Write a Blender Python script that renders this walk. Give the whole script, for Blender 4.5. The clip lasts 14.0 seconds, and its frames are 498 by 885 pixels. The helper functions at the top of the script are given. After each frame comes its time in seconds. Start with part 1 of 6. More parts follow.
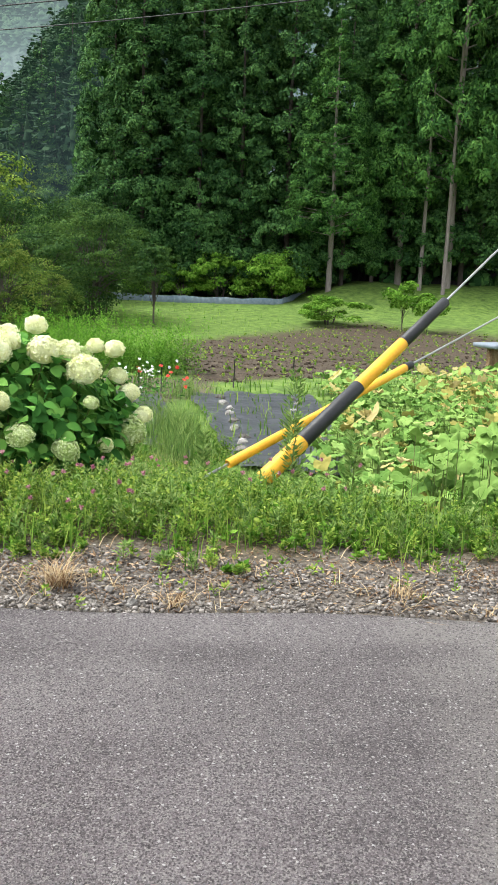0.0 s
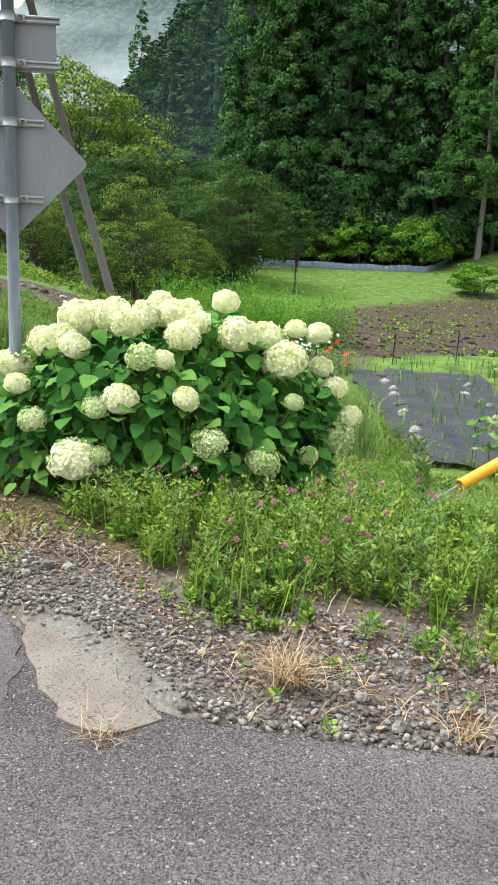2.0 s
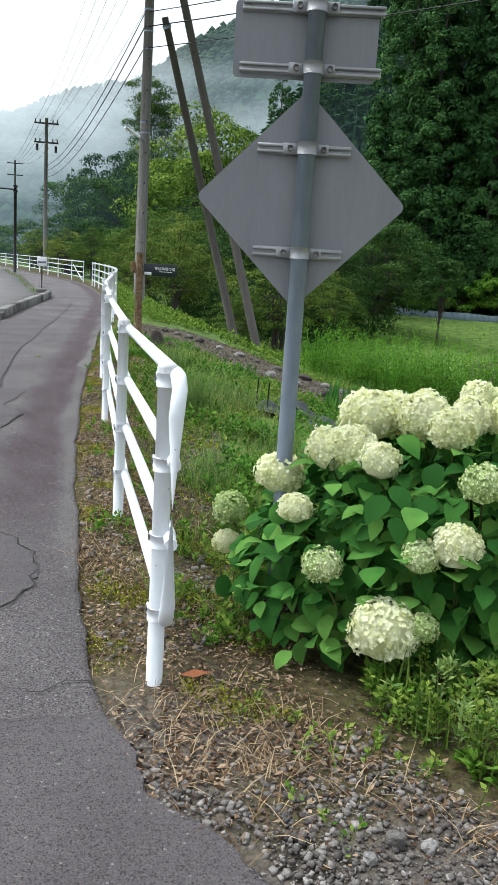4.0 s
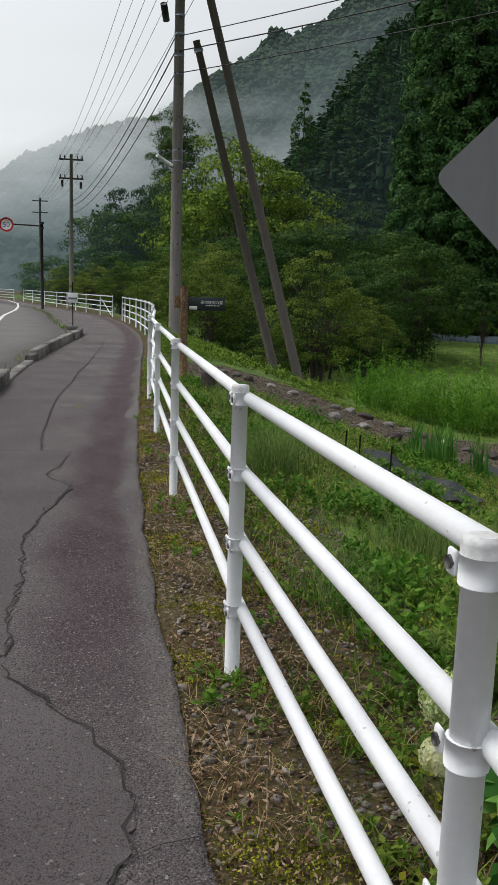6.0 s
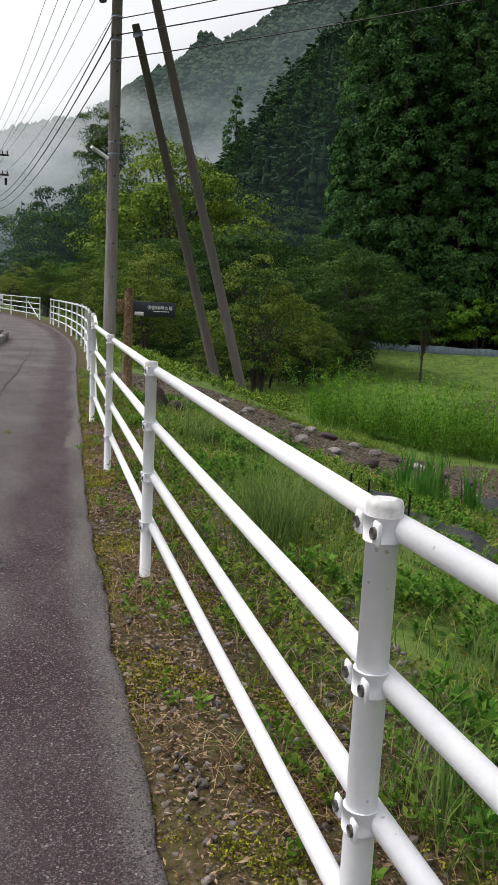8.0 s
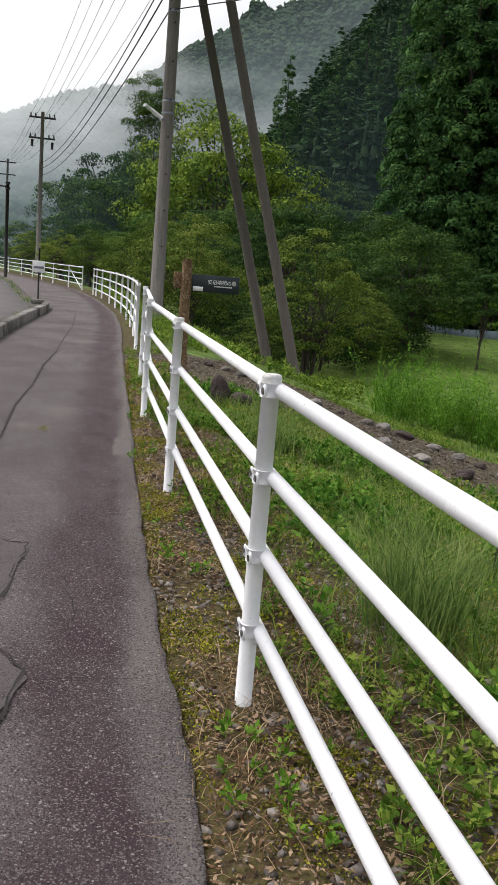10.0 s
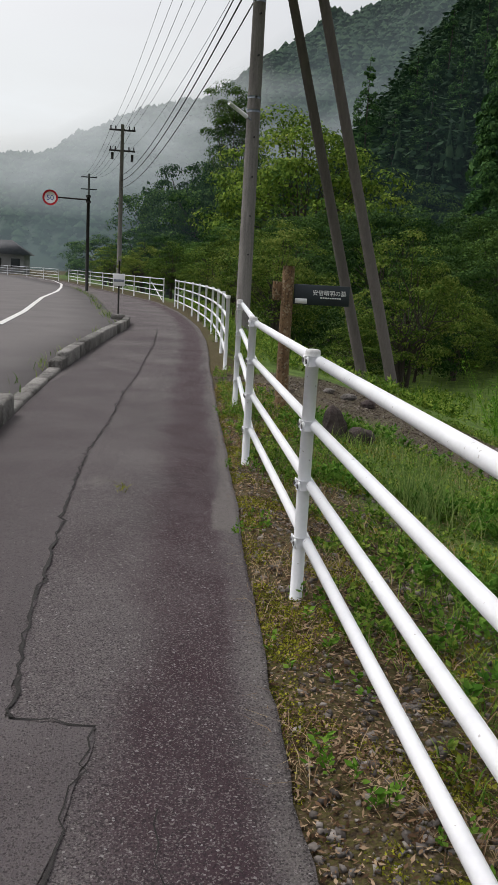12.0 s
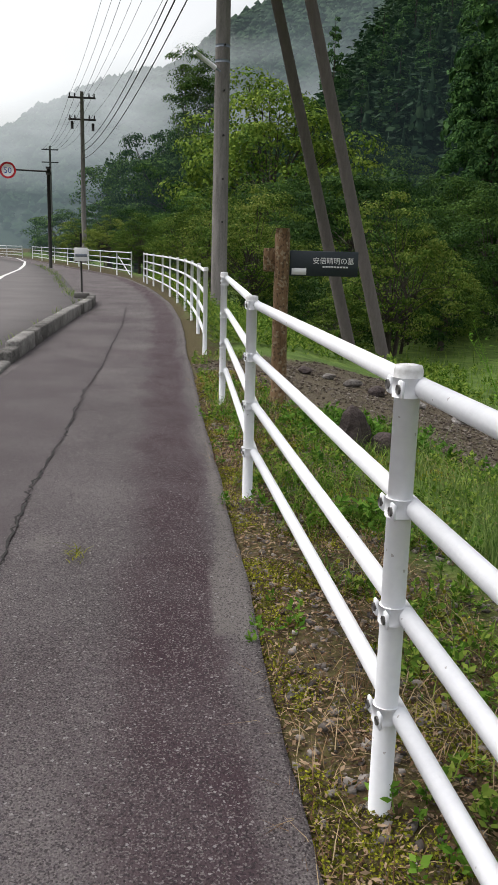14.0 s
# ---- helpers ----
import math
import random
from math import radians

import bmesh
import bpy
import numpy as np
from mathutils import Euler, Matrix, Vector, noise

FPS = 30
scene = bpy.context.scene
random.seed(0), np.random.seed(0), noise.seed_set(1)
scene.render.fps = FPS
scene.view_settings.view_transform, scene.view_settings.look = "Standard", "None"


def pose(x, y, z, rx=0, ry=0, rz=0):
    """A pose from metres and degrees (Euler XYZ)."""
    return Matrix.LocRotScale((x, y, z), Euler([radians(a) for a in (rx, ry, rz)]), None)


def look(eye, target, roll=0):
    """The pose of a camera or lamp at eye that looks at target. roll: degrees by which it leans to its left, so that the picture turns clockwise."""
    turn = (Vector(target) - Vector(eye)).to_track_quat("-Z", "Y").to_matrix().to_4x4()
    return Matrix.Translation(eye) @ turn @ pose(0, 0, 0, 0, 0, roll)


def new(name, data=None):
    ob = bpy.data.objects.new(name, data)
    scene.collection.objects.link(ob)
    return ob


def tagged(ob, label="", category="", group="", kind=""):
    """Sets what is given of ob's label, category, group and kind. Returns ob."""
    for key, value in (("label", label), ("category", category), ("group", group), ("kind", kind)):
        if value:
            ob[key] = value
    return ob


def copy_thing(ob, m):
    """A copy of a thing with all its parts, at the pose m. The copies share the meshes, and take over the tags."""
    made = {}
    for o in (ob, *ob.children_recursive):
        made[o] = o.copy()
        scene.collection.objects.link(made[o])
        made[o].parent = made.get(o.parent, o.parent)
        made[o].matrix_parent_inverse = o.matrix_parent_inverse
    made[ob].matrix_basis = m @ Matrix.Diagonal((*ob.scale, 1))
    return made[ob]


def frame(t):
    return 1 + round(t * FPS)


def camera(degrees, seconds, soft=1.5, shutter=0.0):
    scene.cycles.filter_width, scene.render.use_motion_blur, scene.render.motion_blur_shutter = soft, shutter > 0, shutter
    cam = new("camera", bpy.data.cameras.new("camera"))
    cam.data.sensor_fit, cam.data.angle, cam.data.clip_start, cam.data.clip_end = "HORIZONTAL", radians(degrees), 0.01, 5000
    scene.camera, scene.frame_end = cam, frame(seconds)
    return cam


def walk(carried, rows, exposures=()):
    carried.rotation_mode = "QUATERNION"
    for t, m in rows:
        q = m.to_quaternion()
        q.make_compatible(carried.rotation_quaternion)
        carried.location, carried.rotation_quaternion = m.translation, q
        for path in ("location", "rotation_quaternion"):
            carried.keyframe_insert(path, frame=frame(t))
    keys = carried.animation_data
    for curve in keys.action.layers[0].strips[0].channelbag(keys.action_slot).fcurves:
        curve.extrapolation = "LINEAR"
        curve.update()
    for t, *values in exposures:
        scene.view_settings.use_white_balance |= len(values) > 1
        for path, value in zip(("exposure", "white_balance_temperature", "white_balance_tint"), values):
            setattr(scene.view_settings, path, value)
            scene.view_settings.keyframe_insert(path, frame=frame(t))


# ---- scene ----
cam = camera(32.6, 14.0)
PATH = [
    (0, (0.197, -5.538, 1.424), (1.125, -3.813, 1.019), 2.1),
    (0.5, (0.211, -5.209, 1.412), (1.079, -3.455, 0.996), 3.1),
    (1, (0.208, -4.859, 1.421), (1.021, -3.086, 0.979), 3.0),
    (1.5, (0.243, -4.521, 1.414), (1.01, -2.732, 0.952), 3.1),
    (2, (0.204, -4.214, 1.396), (0.857, -2.389, 0.903), 2.6),
    (2.5, (0.045, -3.858, 1.414), (0.588, -1.992, 0.942), 2.4),
    (3, (-0.012, -3.456, 1.399), (0.463, -1.568, 0.941), 2.9),
    (3.5, (-0.13, -3.086, 1.414), (0.299, -1.18, 0.982), 3.4),
    (4, (-0.276, -2.682, 1.421), (0.12, -0.764, 1.014), 3.7),
    (4.2, (-0.294, -2.523, 1.408), (0.098, -0.603, 1.008), 4.0),
    (6.5, (-0.546, -0.648, 1.42), (-0.215, 1.297, 1.087), 1.5),
    (7, (-0.533, -0.227, 1.394), (-0.098, 1.699, 1.077), 2.2),
    (7.2, (-0.543, -0.069, 1.412), (-0.058, 1.847, 1.103), 2.4),
    (9.3, (-0.728, 1.73, 1.415), (-0.224, 3.627, 1.028), 3.5),
    (9.5, (-0.712, 1.879, 1.397), (-0.23, 3.78, 1.006), 3.9),
    (10, (-0.658, 2.275, 1.395), (-0.234, 4.191, 1.008), 4.9),
    (10.5, (-0.669, 2.713, 1.393), (-0.353, 4.651, 1.015), 5.1),
    (11, (-0.651, 3.114, 1.38), (-0.363, 5.058, 1.008), 5.0),
    (11.5, (-0.661, 3.542, 1.388), (-0.41, 5.49, 1.009), 4.1),
    (12, (-0.681, 3.994, 1.383), (-0.442, 5.943, 1.001), 3.3),
    (12.5, (-0.639, 4.44, 1.369), (-0.342, 6.374, 0.955), 2.3),
    (13, (-0.66, 4.889, 1.338), (-0.345, 6.814, 0.898), 2.1),
    (13.5, (-0.638, 5.316, 1.321), (-0.298, 7.239, 0.888), 2.1),
    (14, (-0.624, 5.736, 1.337), (-0.328, 7.664, 0.894), 1.5),
]
walk(cam, [(t, look(eye, target, roll)) for t, eye, target, roll in PATH],
     [(0, 1.6, 6350, 6), (2, 1.52, 6250, 6), (3, 1.3, 6000, 5), (4.2, 0.78, 5950, 5), (6.5, -0.02, 6500, 11), (7.2, 0.15, 6500, 12), (9.5, 0.45, 6700, 14), (10.5, 0.38, 6500, 12), (11, 0.15, 6500, 12), (11.5, -0.1, 6500, 11), (12, 0.04, 6500, 12), (12.5, 0.28, 6500, 12), (14, 0.34, 6500, 12)])

# ---- world, sun ----
world = bpy.data.worlds.new("overcast_sky")
scene.world = world
world.use_nodes = True
wn = world.node_tree.nodes
wl = world.node_tree.links
sky = wn.new("ShaderNodeTexSky")
sky.sky_type = "NISHITA"
sky.sun_disc = False
sky.sun_elevation = radians(60)
sky.sun_rotation = radians(308)
sky.air_density, sky.dust_density, sky.ozone_density = 1.6, 4.0, 0.6
grey = wn.new("ShaderNodeHueSaturation")
grey.inputs["Saturation"].default_value = 0.22
wl.new(sky.outputs[0], grey.inputs["Color"])
wl.new(grey.outputs[0], wn["Background"].inputs["Color"])
wn["Background"].inputs["Strength"].default_value = 0.15

sun = new("sun", bpy.data.lights.new("sun", "SUN"))
sun.data.energy, sun.data.angle, sun.data.color = 0.95, radians(25), (1.0, 0.97, 0.92)
sun.matrix_world = look((-27.3, 21.3, 60), (0, 0, 0))
# ---- mesh helpers ----


def fast(name, verts, faces):
    """A mesh from an array of corners and one or more arrays of faces."""
    faces = [np.asarray(a, dtype=np.int32) for a in (faces if isinstance(faces, list) else [faces]) if len(a)]
    verts = np.asarray(verts, dtype=np.float32)
    me = bpy.data.meshes.new(name)
    me.vertices.add(len(verts))
    me.vertices.foreach_set("co", verts.ravel())
    loops = np.concatenate([a.ravel() for a in faces])
    sizes = np.concatenate([np.full(len(a), a.shape[1], dtype=np.int32) for a in faces])
    me.loops.add(len(loops))
    me.loops.foreach_set("vertex_index", loops)
    me.polygons.add(len(sizes))
    me.polygons.foreach_set("loop_start", np.concatenate([[0], np.cumsum(sizes)[:-1]]).astype(np.int32))
    me.update(calc_edges=True)
    return me


class Shape:
    """Corners and faces gathered piece by piece."""

    def __init__(self):
        self.v, self.f, self.n = [], {}, 0

    def add(self, verts, faces):
        verts = np.asarray(verts, dtype=np.float32).reshape(-1, 3)
        for a in faces if isinstance(faces, list) else [faces]:
            a = np.asarray(a, dtype=np.int32)
            if len(a):
                self.f.setdefault(a.shape[1], []).append(a + self.n)
        self.v.append(verts)
        self.n += len(verts)
        return self

    def mesh(self, name):
        return fast(name, np.concatenate(self.v), [np.concatenate(a) for a in self.f.values()])


def part(name, shape, material, parent=None, label="", smooth=False):
    """One mesh object under a thing or a part."""
    me = shape.mesh(name) if isinstance(shape, Shape) else shape
    if not me.materials:
        me.materials.append(material)
    if smooth:
        me.polygons.foreach_set("use_smooth", np.ones(len(me.polygons), dtype=bool))
    ob = new(name, me)
    if parent is not None:
        ob.parent = parent
    if label:
        ob["label"] = label
    return ob


def thing(name, label, category, at=(0, 0, 0), group="", kind=""):
    ob = new(name)
    ob.empty_display_size = 0.1
    ob.location = at
    return tagged(ob, label, category, group, kind)


def tube(points, radius, n=10, caps=True):
    """A round bar along points; radius may be a list."""
    pts = np.asarray(points, dtype=float)
    rad = np.broadcast_to(np.asarray(radius, dtype=float), (len(pts),))
    way = np.gradient(pts, axis=0)
    way /= np.linalg.norm(way, axis=1)[:, None] + 1e-9
    ref = np.array([0.0, 0, 1]) if abs(way[:, 2]).mean() < 0.8 else np.array([1.0, 0, 0])
    a = np.cross(way, ref)
    a /= np.linalg.norm(a, axis=1)[:, None] + 1e-9
    b = np.cross(way, a)
    ang = np.arange(n) * 2 * math.pi / n
    ring = a[:, None] * np.cos(ang)[None, :, None] + b[:, None] * np.sin(ang)[None, :, None]
    v = (pts[:, None] + ring * rad[:, None, None]).reshape(-1, 3)
    k = len(pts)
    i = np.arange(k - 1)[:, None] * n
    j = np.arange(n)[None]
    j2 = (j + 1) % n
    f = np.stack([i + j, i + j2, i + n + j2, i + n + j], -1).reshape(-1, 4)
    out = [f]
    if caps:
        out += [np.arange(n)[None], (np.arange(n)[::-1] + (k - 1) * n)[None]]
    return v, out


def block(x0, y0, z0, x1, y1, z1, bevel=0.0):
    """A box with chamfered edges."""
    bm = bmesh.new()
    bmesh.ops.create_cube(bm, size=1)
    for v in bm.verts:
        v.co = Vector(((x0 + x1) / 2 + v.co.x * (x1 - x0), (y0 + y1) / 2 + v.co.y * (y1 - y0), (z0 + z1) / 2 + v.co.z * (z1 - z0)))
    if bevel:
        bmesh.ops.bevel(bm, geom=bm.edges[:], offset=bevel, segments=1, affect="EDGES", profile=0.5)
    bm.verts.index_update()
    verts = np.array([v.co[:] for v in bm.verts])
    faces = {}
    for f in bm.faces:
        faces.setdefault(len(f.verts), []).append([v.index for v in f.verts])
    bm.free()
    return verts, [np.array(a) for a in faces.values()]


def moved(piece, m):
    v, f = piece
    m = np.array(m)
    return np.asarray(v) @ m[:3, :3].T + m[:3, 3], f


def smoothstep(x):
    x = np.clip(x, 0, 1)
    return x * x * (3 - 2 * x)


def wobble(x, y, s, seed=0.0):
    """A cheap smooth unevenness between about -1 and 1."""
    x, y = np.asarray(x) / s, np.asarray(y) / s
    return (np.sin(1.7 * x + 2.3 * y + seed) + np.sin(-2.9 * x + 1.3 * y + 1.7 * seed + 1) + np.sin(4.1 * x + 3.7 * y + seed * 2.1 + 2)) / 3


# ---- materials ----


def mat(name, colors, scale=3.0, fine=60.0, fine_mix=0.35, rough=0.85, metal=0.0, bump=0.3, bump_scale=60.0, island=0.0, spec=0.3, leaf=0.0, stretch=(1, 1, 1), obrand=0.0, spots=None, film=None, contrast=0.2, each=0.0):
    """Two scales of unevenness between colours, relief, and a shift from piece to piece."""
    m = bpy.data.materials.new(name)
    m.use_nodes = True
    nt = m.node_tree
    n, l = nt.nodes, nt.links
    p = n["Principled BSDF"]
    geo = n.new("ShaderNodeNewGeometry")
    mp = n.new("ShaderNodeMapping")
    mp.inputs["Scale"].default_value = stretch
    l.new(geo.outputs["Position"], mp.inputs["Vector"])
    big = n.new("ShaderNodeTexNoise")
    big.inputs["Scale"].default_value = scale
    big.inputs["Detail"].default_value = 5
    small = n.new("ShaderNodeTexNoise")
    small.inputs["Scale"].default_value = fine
    small.inputs["Detail"].default_value = 3
    l.new(mp.outputs[0], big.inputs["Vector"])
    l.new(mp.outputs[0], small.inputs["Vector"])
    mix = n.new("ShaderNodeMix")
    mix.inputs[0].default_value = fine_mix
    l.new(big.outputs["Fac"], mix.inputs[2])
    l.new(small.outputs["Fac"], mix.inputs[3])
    value = mix.outputs[0]
    if island or obrand:
        add = n.new("ShaderNodeMath")
        add.operation = "MULTIPLY_ADD"
        src = geo.outputs["Random Per Island"] if island else n.new("ShaderNodeObjectInfo").outputs["Random"]
        l.new(src, add.inputs[0])
        add.inputs[1].default_value = island or obrand
        l.new(value, add.inputs[2])
        sub = n.new("ShaderNodeMath")
        sub.operation = "SUBTRACT"
        l.new(add.outputs[0], sub.inputs[0])
        sub.inputs[1].default_value = (island or obrand) / 2
        value = sub.outputs[0]
    if each:
        info = n.new("ShaderNodeObjectInfo")
        shift = n.new("ShaderNodeMath")
        shift.operation = "MULTIPLY_ADD"
        l.new(info.outputs["Random"], shift.inputs[0])
        shift.inputs[1].default_value = each
        l.new(value, shift.inputs[2])
        level = n.new("ShaderNodeMath")
        level.operation = "SUBTRACT"
        l.new(shift.outputs[0], level.inputs[0])
        level.inputs[1].default_value = each / 2
        value = level.outputs[0]
    ramp = n.new("ShaderNodeValToRGB")
    e = ramp.color_ramp.elements
    lo, hi = 0.5 - contrast, 0.5 + contrast
    for i, c in enumerate(colors):
        at = lo + (hi - lo) * i / max(1, len(colors) - 1)
        el = e[i] if i < 2 else e.new(at)
        el.position, el.color = at, (*c, 1)
    l.new(value, ramp.inputs[0])
    col = ramp.outputs[0]
    for stain in film or ():
        # a stain whose shape lies on the mesh: (attribute, colour)
        at = n.new("ShaderNodeAttribute")
        at.attribute_name = stain[0]
        fm = n.new("ShaderNodeMix")
        fm.data_type = "RGBA"
        l.new(at.outputs["Fac"], fm.inputs[0])
        l.new(col, fm.inputs[6])
        fm.inputs[7].default_value = (*stain[1], 1)
        col = fm.outputs[2]
    for spot in spots or ():
        # small chips or aggregate of another colour: (colour, cells per metre, share)
        vor = n.new("ShaderNodeTexVoronoi")
        vor.inputs["Scale"].default_value = spot[1]
        l.new(geo.outputs["Position"], vor.inputs["Vector"])
        sep = n.new("ShaderNodeSeparateColor")
        l.new(vor.outputs["Color"], sep.inputs[0])
        gt = n.new("ShaderNodeMath")
        gt.operation = "LESS_THAN"
        gt.inputs[1].default_value = spot[2]
        l.new(sep.outputs[0], gt.inputs[0])
        soft = n.new("ShaderNodeMath")
        soft.operation = "MULTIPLY"
        soft.inputs[1].default_value = 0.65
        l.new(gt.outputs[0], soft.inputs[0])
        sm = n.new("ShaderNodeMix")
        sm.data_type = "RGBA"
        l.new(soft.outputs[0], sm.inputs[0])
        l.new(col, sm.inputs[6])
        sm.inputs[7].default_value = (*spot[0], 1)
        col = sm.outputs[2]
    l.new(col, p.inputs["Base Color"])
    p.inputs["Roughness"].default_value = rough
    p.inputs["Metallic"].default_value = metal
    p.inputs["Specular IOR Level"].default_value = spec
    if bump:
        bt = n.new("ShaderNodeTexNoise")
        bt.inputs["Scale"].default_value = bump_scale
        bt.inputs["Detail"].default_value = 4
        l.new(mp.outputs[0], bt.inputs["Vector"])
        bp = n.new("ShaderNodeBump")
        bp.inputs["Strength"].default_value = bump
        bp.inputs["Distance"].default_value = 0.02
        l.new(bt.outputs["Fac"], bp.inputs["Height"])
        l.new(bp.outputs[0], p.inputs["Normal"])
    if leaf:
        tr = n.new("ShaderNodeBsdfTranslucent")
        l.new(col, tr.inputs[0])
        ms = n.new("ShaderNodeMixShader")
        ms.inputs[0].default_value = leaf
        l.new(p.outputs[0], ms.inputs[1])
        l.new(tr.outputs[0], ms.inputs[2])
        l.new(ms.outputs[0], n["Material Output"].inputs[0])
    return m


M = {}
M["asphalt"] = mat("asphalt", [(0.075, 0.063, 0.065), (0.14, 0.123, 0.125), (0.21, 0.19, 0.187)], 0.9, 140, 0.62, 0.85, bump=1.0, bump_scale=150, spots=(((0.235, 0.215, 0.208), 215, 0.2), ((0.034, 0.029, 0.031), 190, 0.2), ((0.4, 0.38, 0.37), 150, 0.014)), film=(("damp", (0.058, 0.032, 0.041)), ("pale", (0.2, 0.182, 0.172)), ("worn", (0.07, 0.061, 0.062))), contrast=0.14, spec=0.12)
M["asphalt_new"] = mat("asphalt_patch", [(0.085, 0.073, 0.075), (0.122, 0.107, 0.109), (0.16, 0.144, 0.145)], 1.5, 150, 0.6, 0.88, bump=0.8, bump_scale=170, contrast=0.16, spots=(((0.16, 0.145, 0.142), 210, 0.12), ((0.04, 0.034, 0.036), 190, 0.13), ((0.3, 0.28, 0.27), 140, 0.006)), spec=0.12)
M["silt_crust"] = mat("dried_silt", [(0.12, 0.1, 0.085), (0.19, 0.163, 0.14), (0.245, 0.215, 0.188)], 5, 110, 0.55, 0.95, bump=0.5, bump_scale=140, spots=(((0.08, 0.07, 0.06), 120, 0.08),), spec=0.1)
M["road"] = mat("road_asphalt", [(0.115, 0.106, 0.104), (0.165, 0.154, 0.15)], 0.6, 60, 0.3, 0.8, bump=0.3, spec=0.15)
M["crack"] = mat("crack_dirt", [(0.015, 0.014, 0.013), (0.045, 0.042, 0.04)], 9, 90, rough=0.95)
M["line"] = mat("road_paint", [(0.6, 0.6, 0.58), (0.75, 0.75, 0.73)], 4, 50, rough=0.7)
M["concrete"] = mat("kerb_concrete", [(0.06, 0.056, 0.05), (0.17, 0.162, 0.15), (0.29, 0.28, 0.26)], 5, 40, 0.5, 0.9, bump=0.8, obrand=0.3)
M["fence"] = mat("white_fence_paint", [(0.72, 0.73, 0.76), (0.84, 0.85, 0.87)], 5, 60, 0.3, 0.6, bump=0.06, spec=0.3, spots=(((0.35, 0.32, 0.3), 170, 0.002),))
M["cap"] = mat("fence_cap_paint", [(0.45, 0.44, 0.42), (0.78, 0.79, 0.8)], 14, 70, 0.5, 0.5, bump=0.1)
M["bolt"] = mat("bolt_steel", [(0.08, 0.075, 0.07), (0.2, 0.19, 0.18)], 30, 90, rough=0.5, metal=0.6)
M["sign_back"] = mat("aluminium_sign_back", [(0.2, 0.2, 0.21), (0.255, 0.255, 0.267)], 2.2, 30, 0.3, 0.65, 0.15, bump=0.03, stretch=(3, 3, 0.4))
M["sign_rail"] = mat("aluminium_rail", [(0.26, 0.26, 0.265), (0.36, 0.36, 0.365)], 6, 50, rough=0.55, metal=0.3, bump=0.05)
M["galv"] = mat("galvanised_pole", [(0.14, 0.165, 0.2), (0.22, 0.25, 0.29)], 4, 40, 0.4, 0.6, 0.3, bump=0.1, stretch=(1, 1, 0.3))
M["pole"] = mat("weathered_pole", [(0.085, 0.08, 0.074), (0.15, 0.14, 0.13), (0.21, 0.2, 0.185)], 3, 30, 0.5, 0.9, bump=0.4, stretch=(6, 6, 0.5))
M["brace"] = mat("brown_brace_pole", [(0.075, 0.065, 0.06), (0.13, 0.115, 0.105)], 3, 30, 0.5, 0.9, bump=0.4, stretch=(6, 6, 0.5))
M["dark_metal"] = mat("dark_brown_metal", [(0.015, 0.014, 0.013), (0.03, 0.028, 0.026)], 4, 40, rough=0.6, metal=0.3)
M["wire"] = mat("cable_black", [(0.01, 0.01, 0.01), (0.02, 0.02, 0.02)], 4, 40, rough=0.6)
M["steel_wire"] = mat("steel_wire", [(0.25, 0.25, 0.25), (0.4, 0.4, 0.4)], 4, 40, rough=0.5, metal=0.7)
M["yellow"] = mat("yellow_plastic", [(0.6, 0.28, 0.02), (0.78, 0.42, 0.03)], 5, 50, 0.3, 0.5, bump=0.08)
M["black"] = mat("black_plastic", [(0.012, 0.012, 0.014), (0.03, 0.03, 0.033)], 5, 50, 0.3, 0.45, bump=0.08)
M["old_wood"] = mat("weathered_wood", [(0.07, 0.042, 0.024), (0.19, 0.115, 0.06), (0.29, 0.2, 0.12)], 5, 50, 0.5, 0.9, bump=0.6, stretch=(6, 6, 0.6), spots=(((0.33, 0.27, 0.18), 45, 0.16), ((0.06, 0.035, 0.02), 60, 0.14)))
M["plate"] = mat("dark_sign_plate", [(0.02, 0.027, 0.032), (0.03, 0.04, 0.046)], 4, 40, rough=0.5, bump=0.05)
M["white"] = mat("white_print", [(0.75, 0.75, 0.74), (0.82, 0.82, 0.82)], 4, 40, rough=0.6, bump=0)
M["red"] = mat("red_print", [(0.5, 0.02, 0.03), (0.6, 0.03, 0.04)], 4, 40, rough=0.5, bump=0)
M["blue"] = mat("blue_print", [(0.02, 0.05, 0.3), (0.03, 0.07, 0.35)], 4, 40, rough=0.5, bump=0)
M["rock_dark"] = mat("dark_rock", [(0.03, 0.022, 0.022), (0.09, 0.07, 0.065)], 6, 40, 0.5, 0.9, bump=0.8)
M["rock"] = mat("pale_rock", [(0.09, 0.08, 0.072), (0.2, 0.185, 0.17), (0.33, 0.31, 0.29)], 6, 40, 0.5, 0.9, bump=0.7, obrand=0.4)
M["gravel"] = mat("gravel_stones", [(0.07, 0.059, 0.052), (0.12, 0.105, 0.094), (0.17, 0.15, 0.135), (0.31, 0.28, 0.255)], 5, 60, 0.4, 0.9, bump=0.4, island=0.6, contrast=0.32)
M["dirt_gravel"] = mat("brown_track_gravel", [(0.045, 0.034, 0.026), (0.095, 0.074, 0.057), (0.14, 0.115, 0.092), (0.27, 0.24, 0.21)], 5, 60, 0.4, 0.95, bump=0.4, island=0.6, contrast=0.34)
M["sheet"] = mat("black_mulch_film", [(0.018, 0.02, 0.024), (0.04, 0.043, 0.05)], 2.5, 25, 0.4, 0.5, bump=0.6, bump_scale=9, spec=0.3)
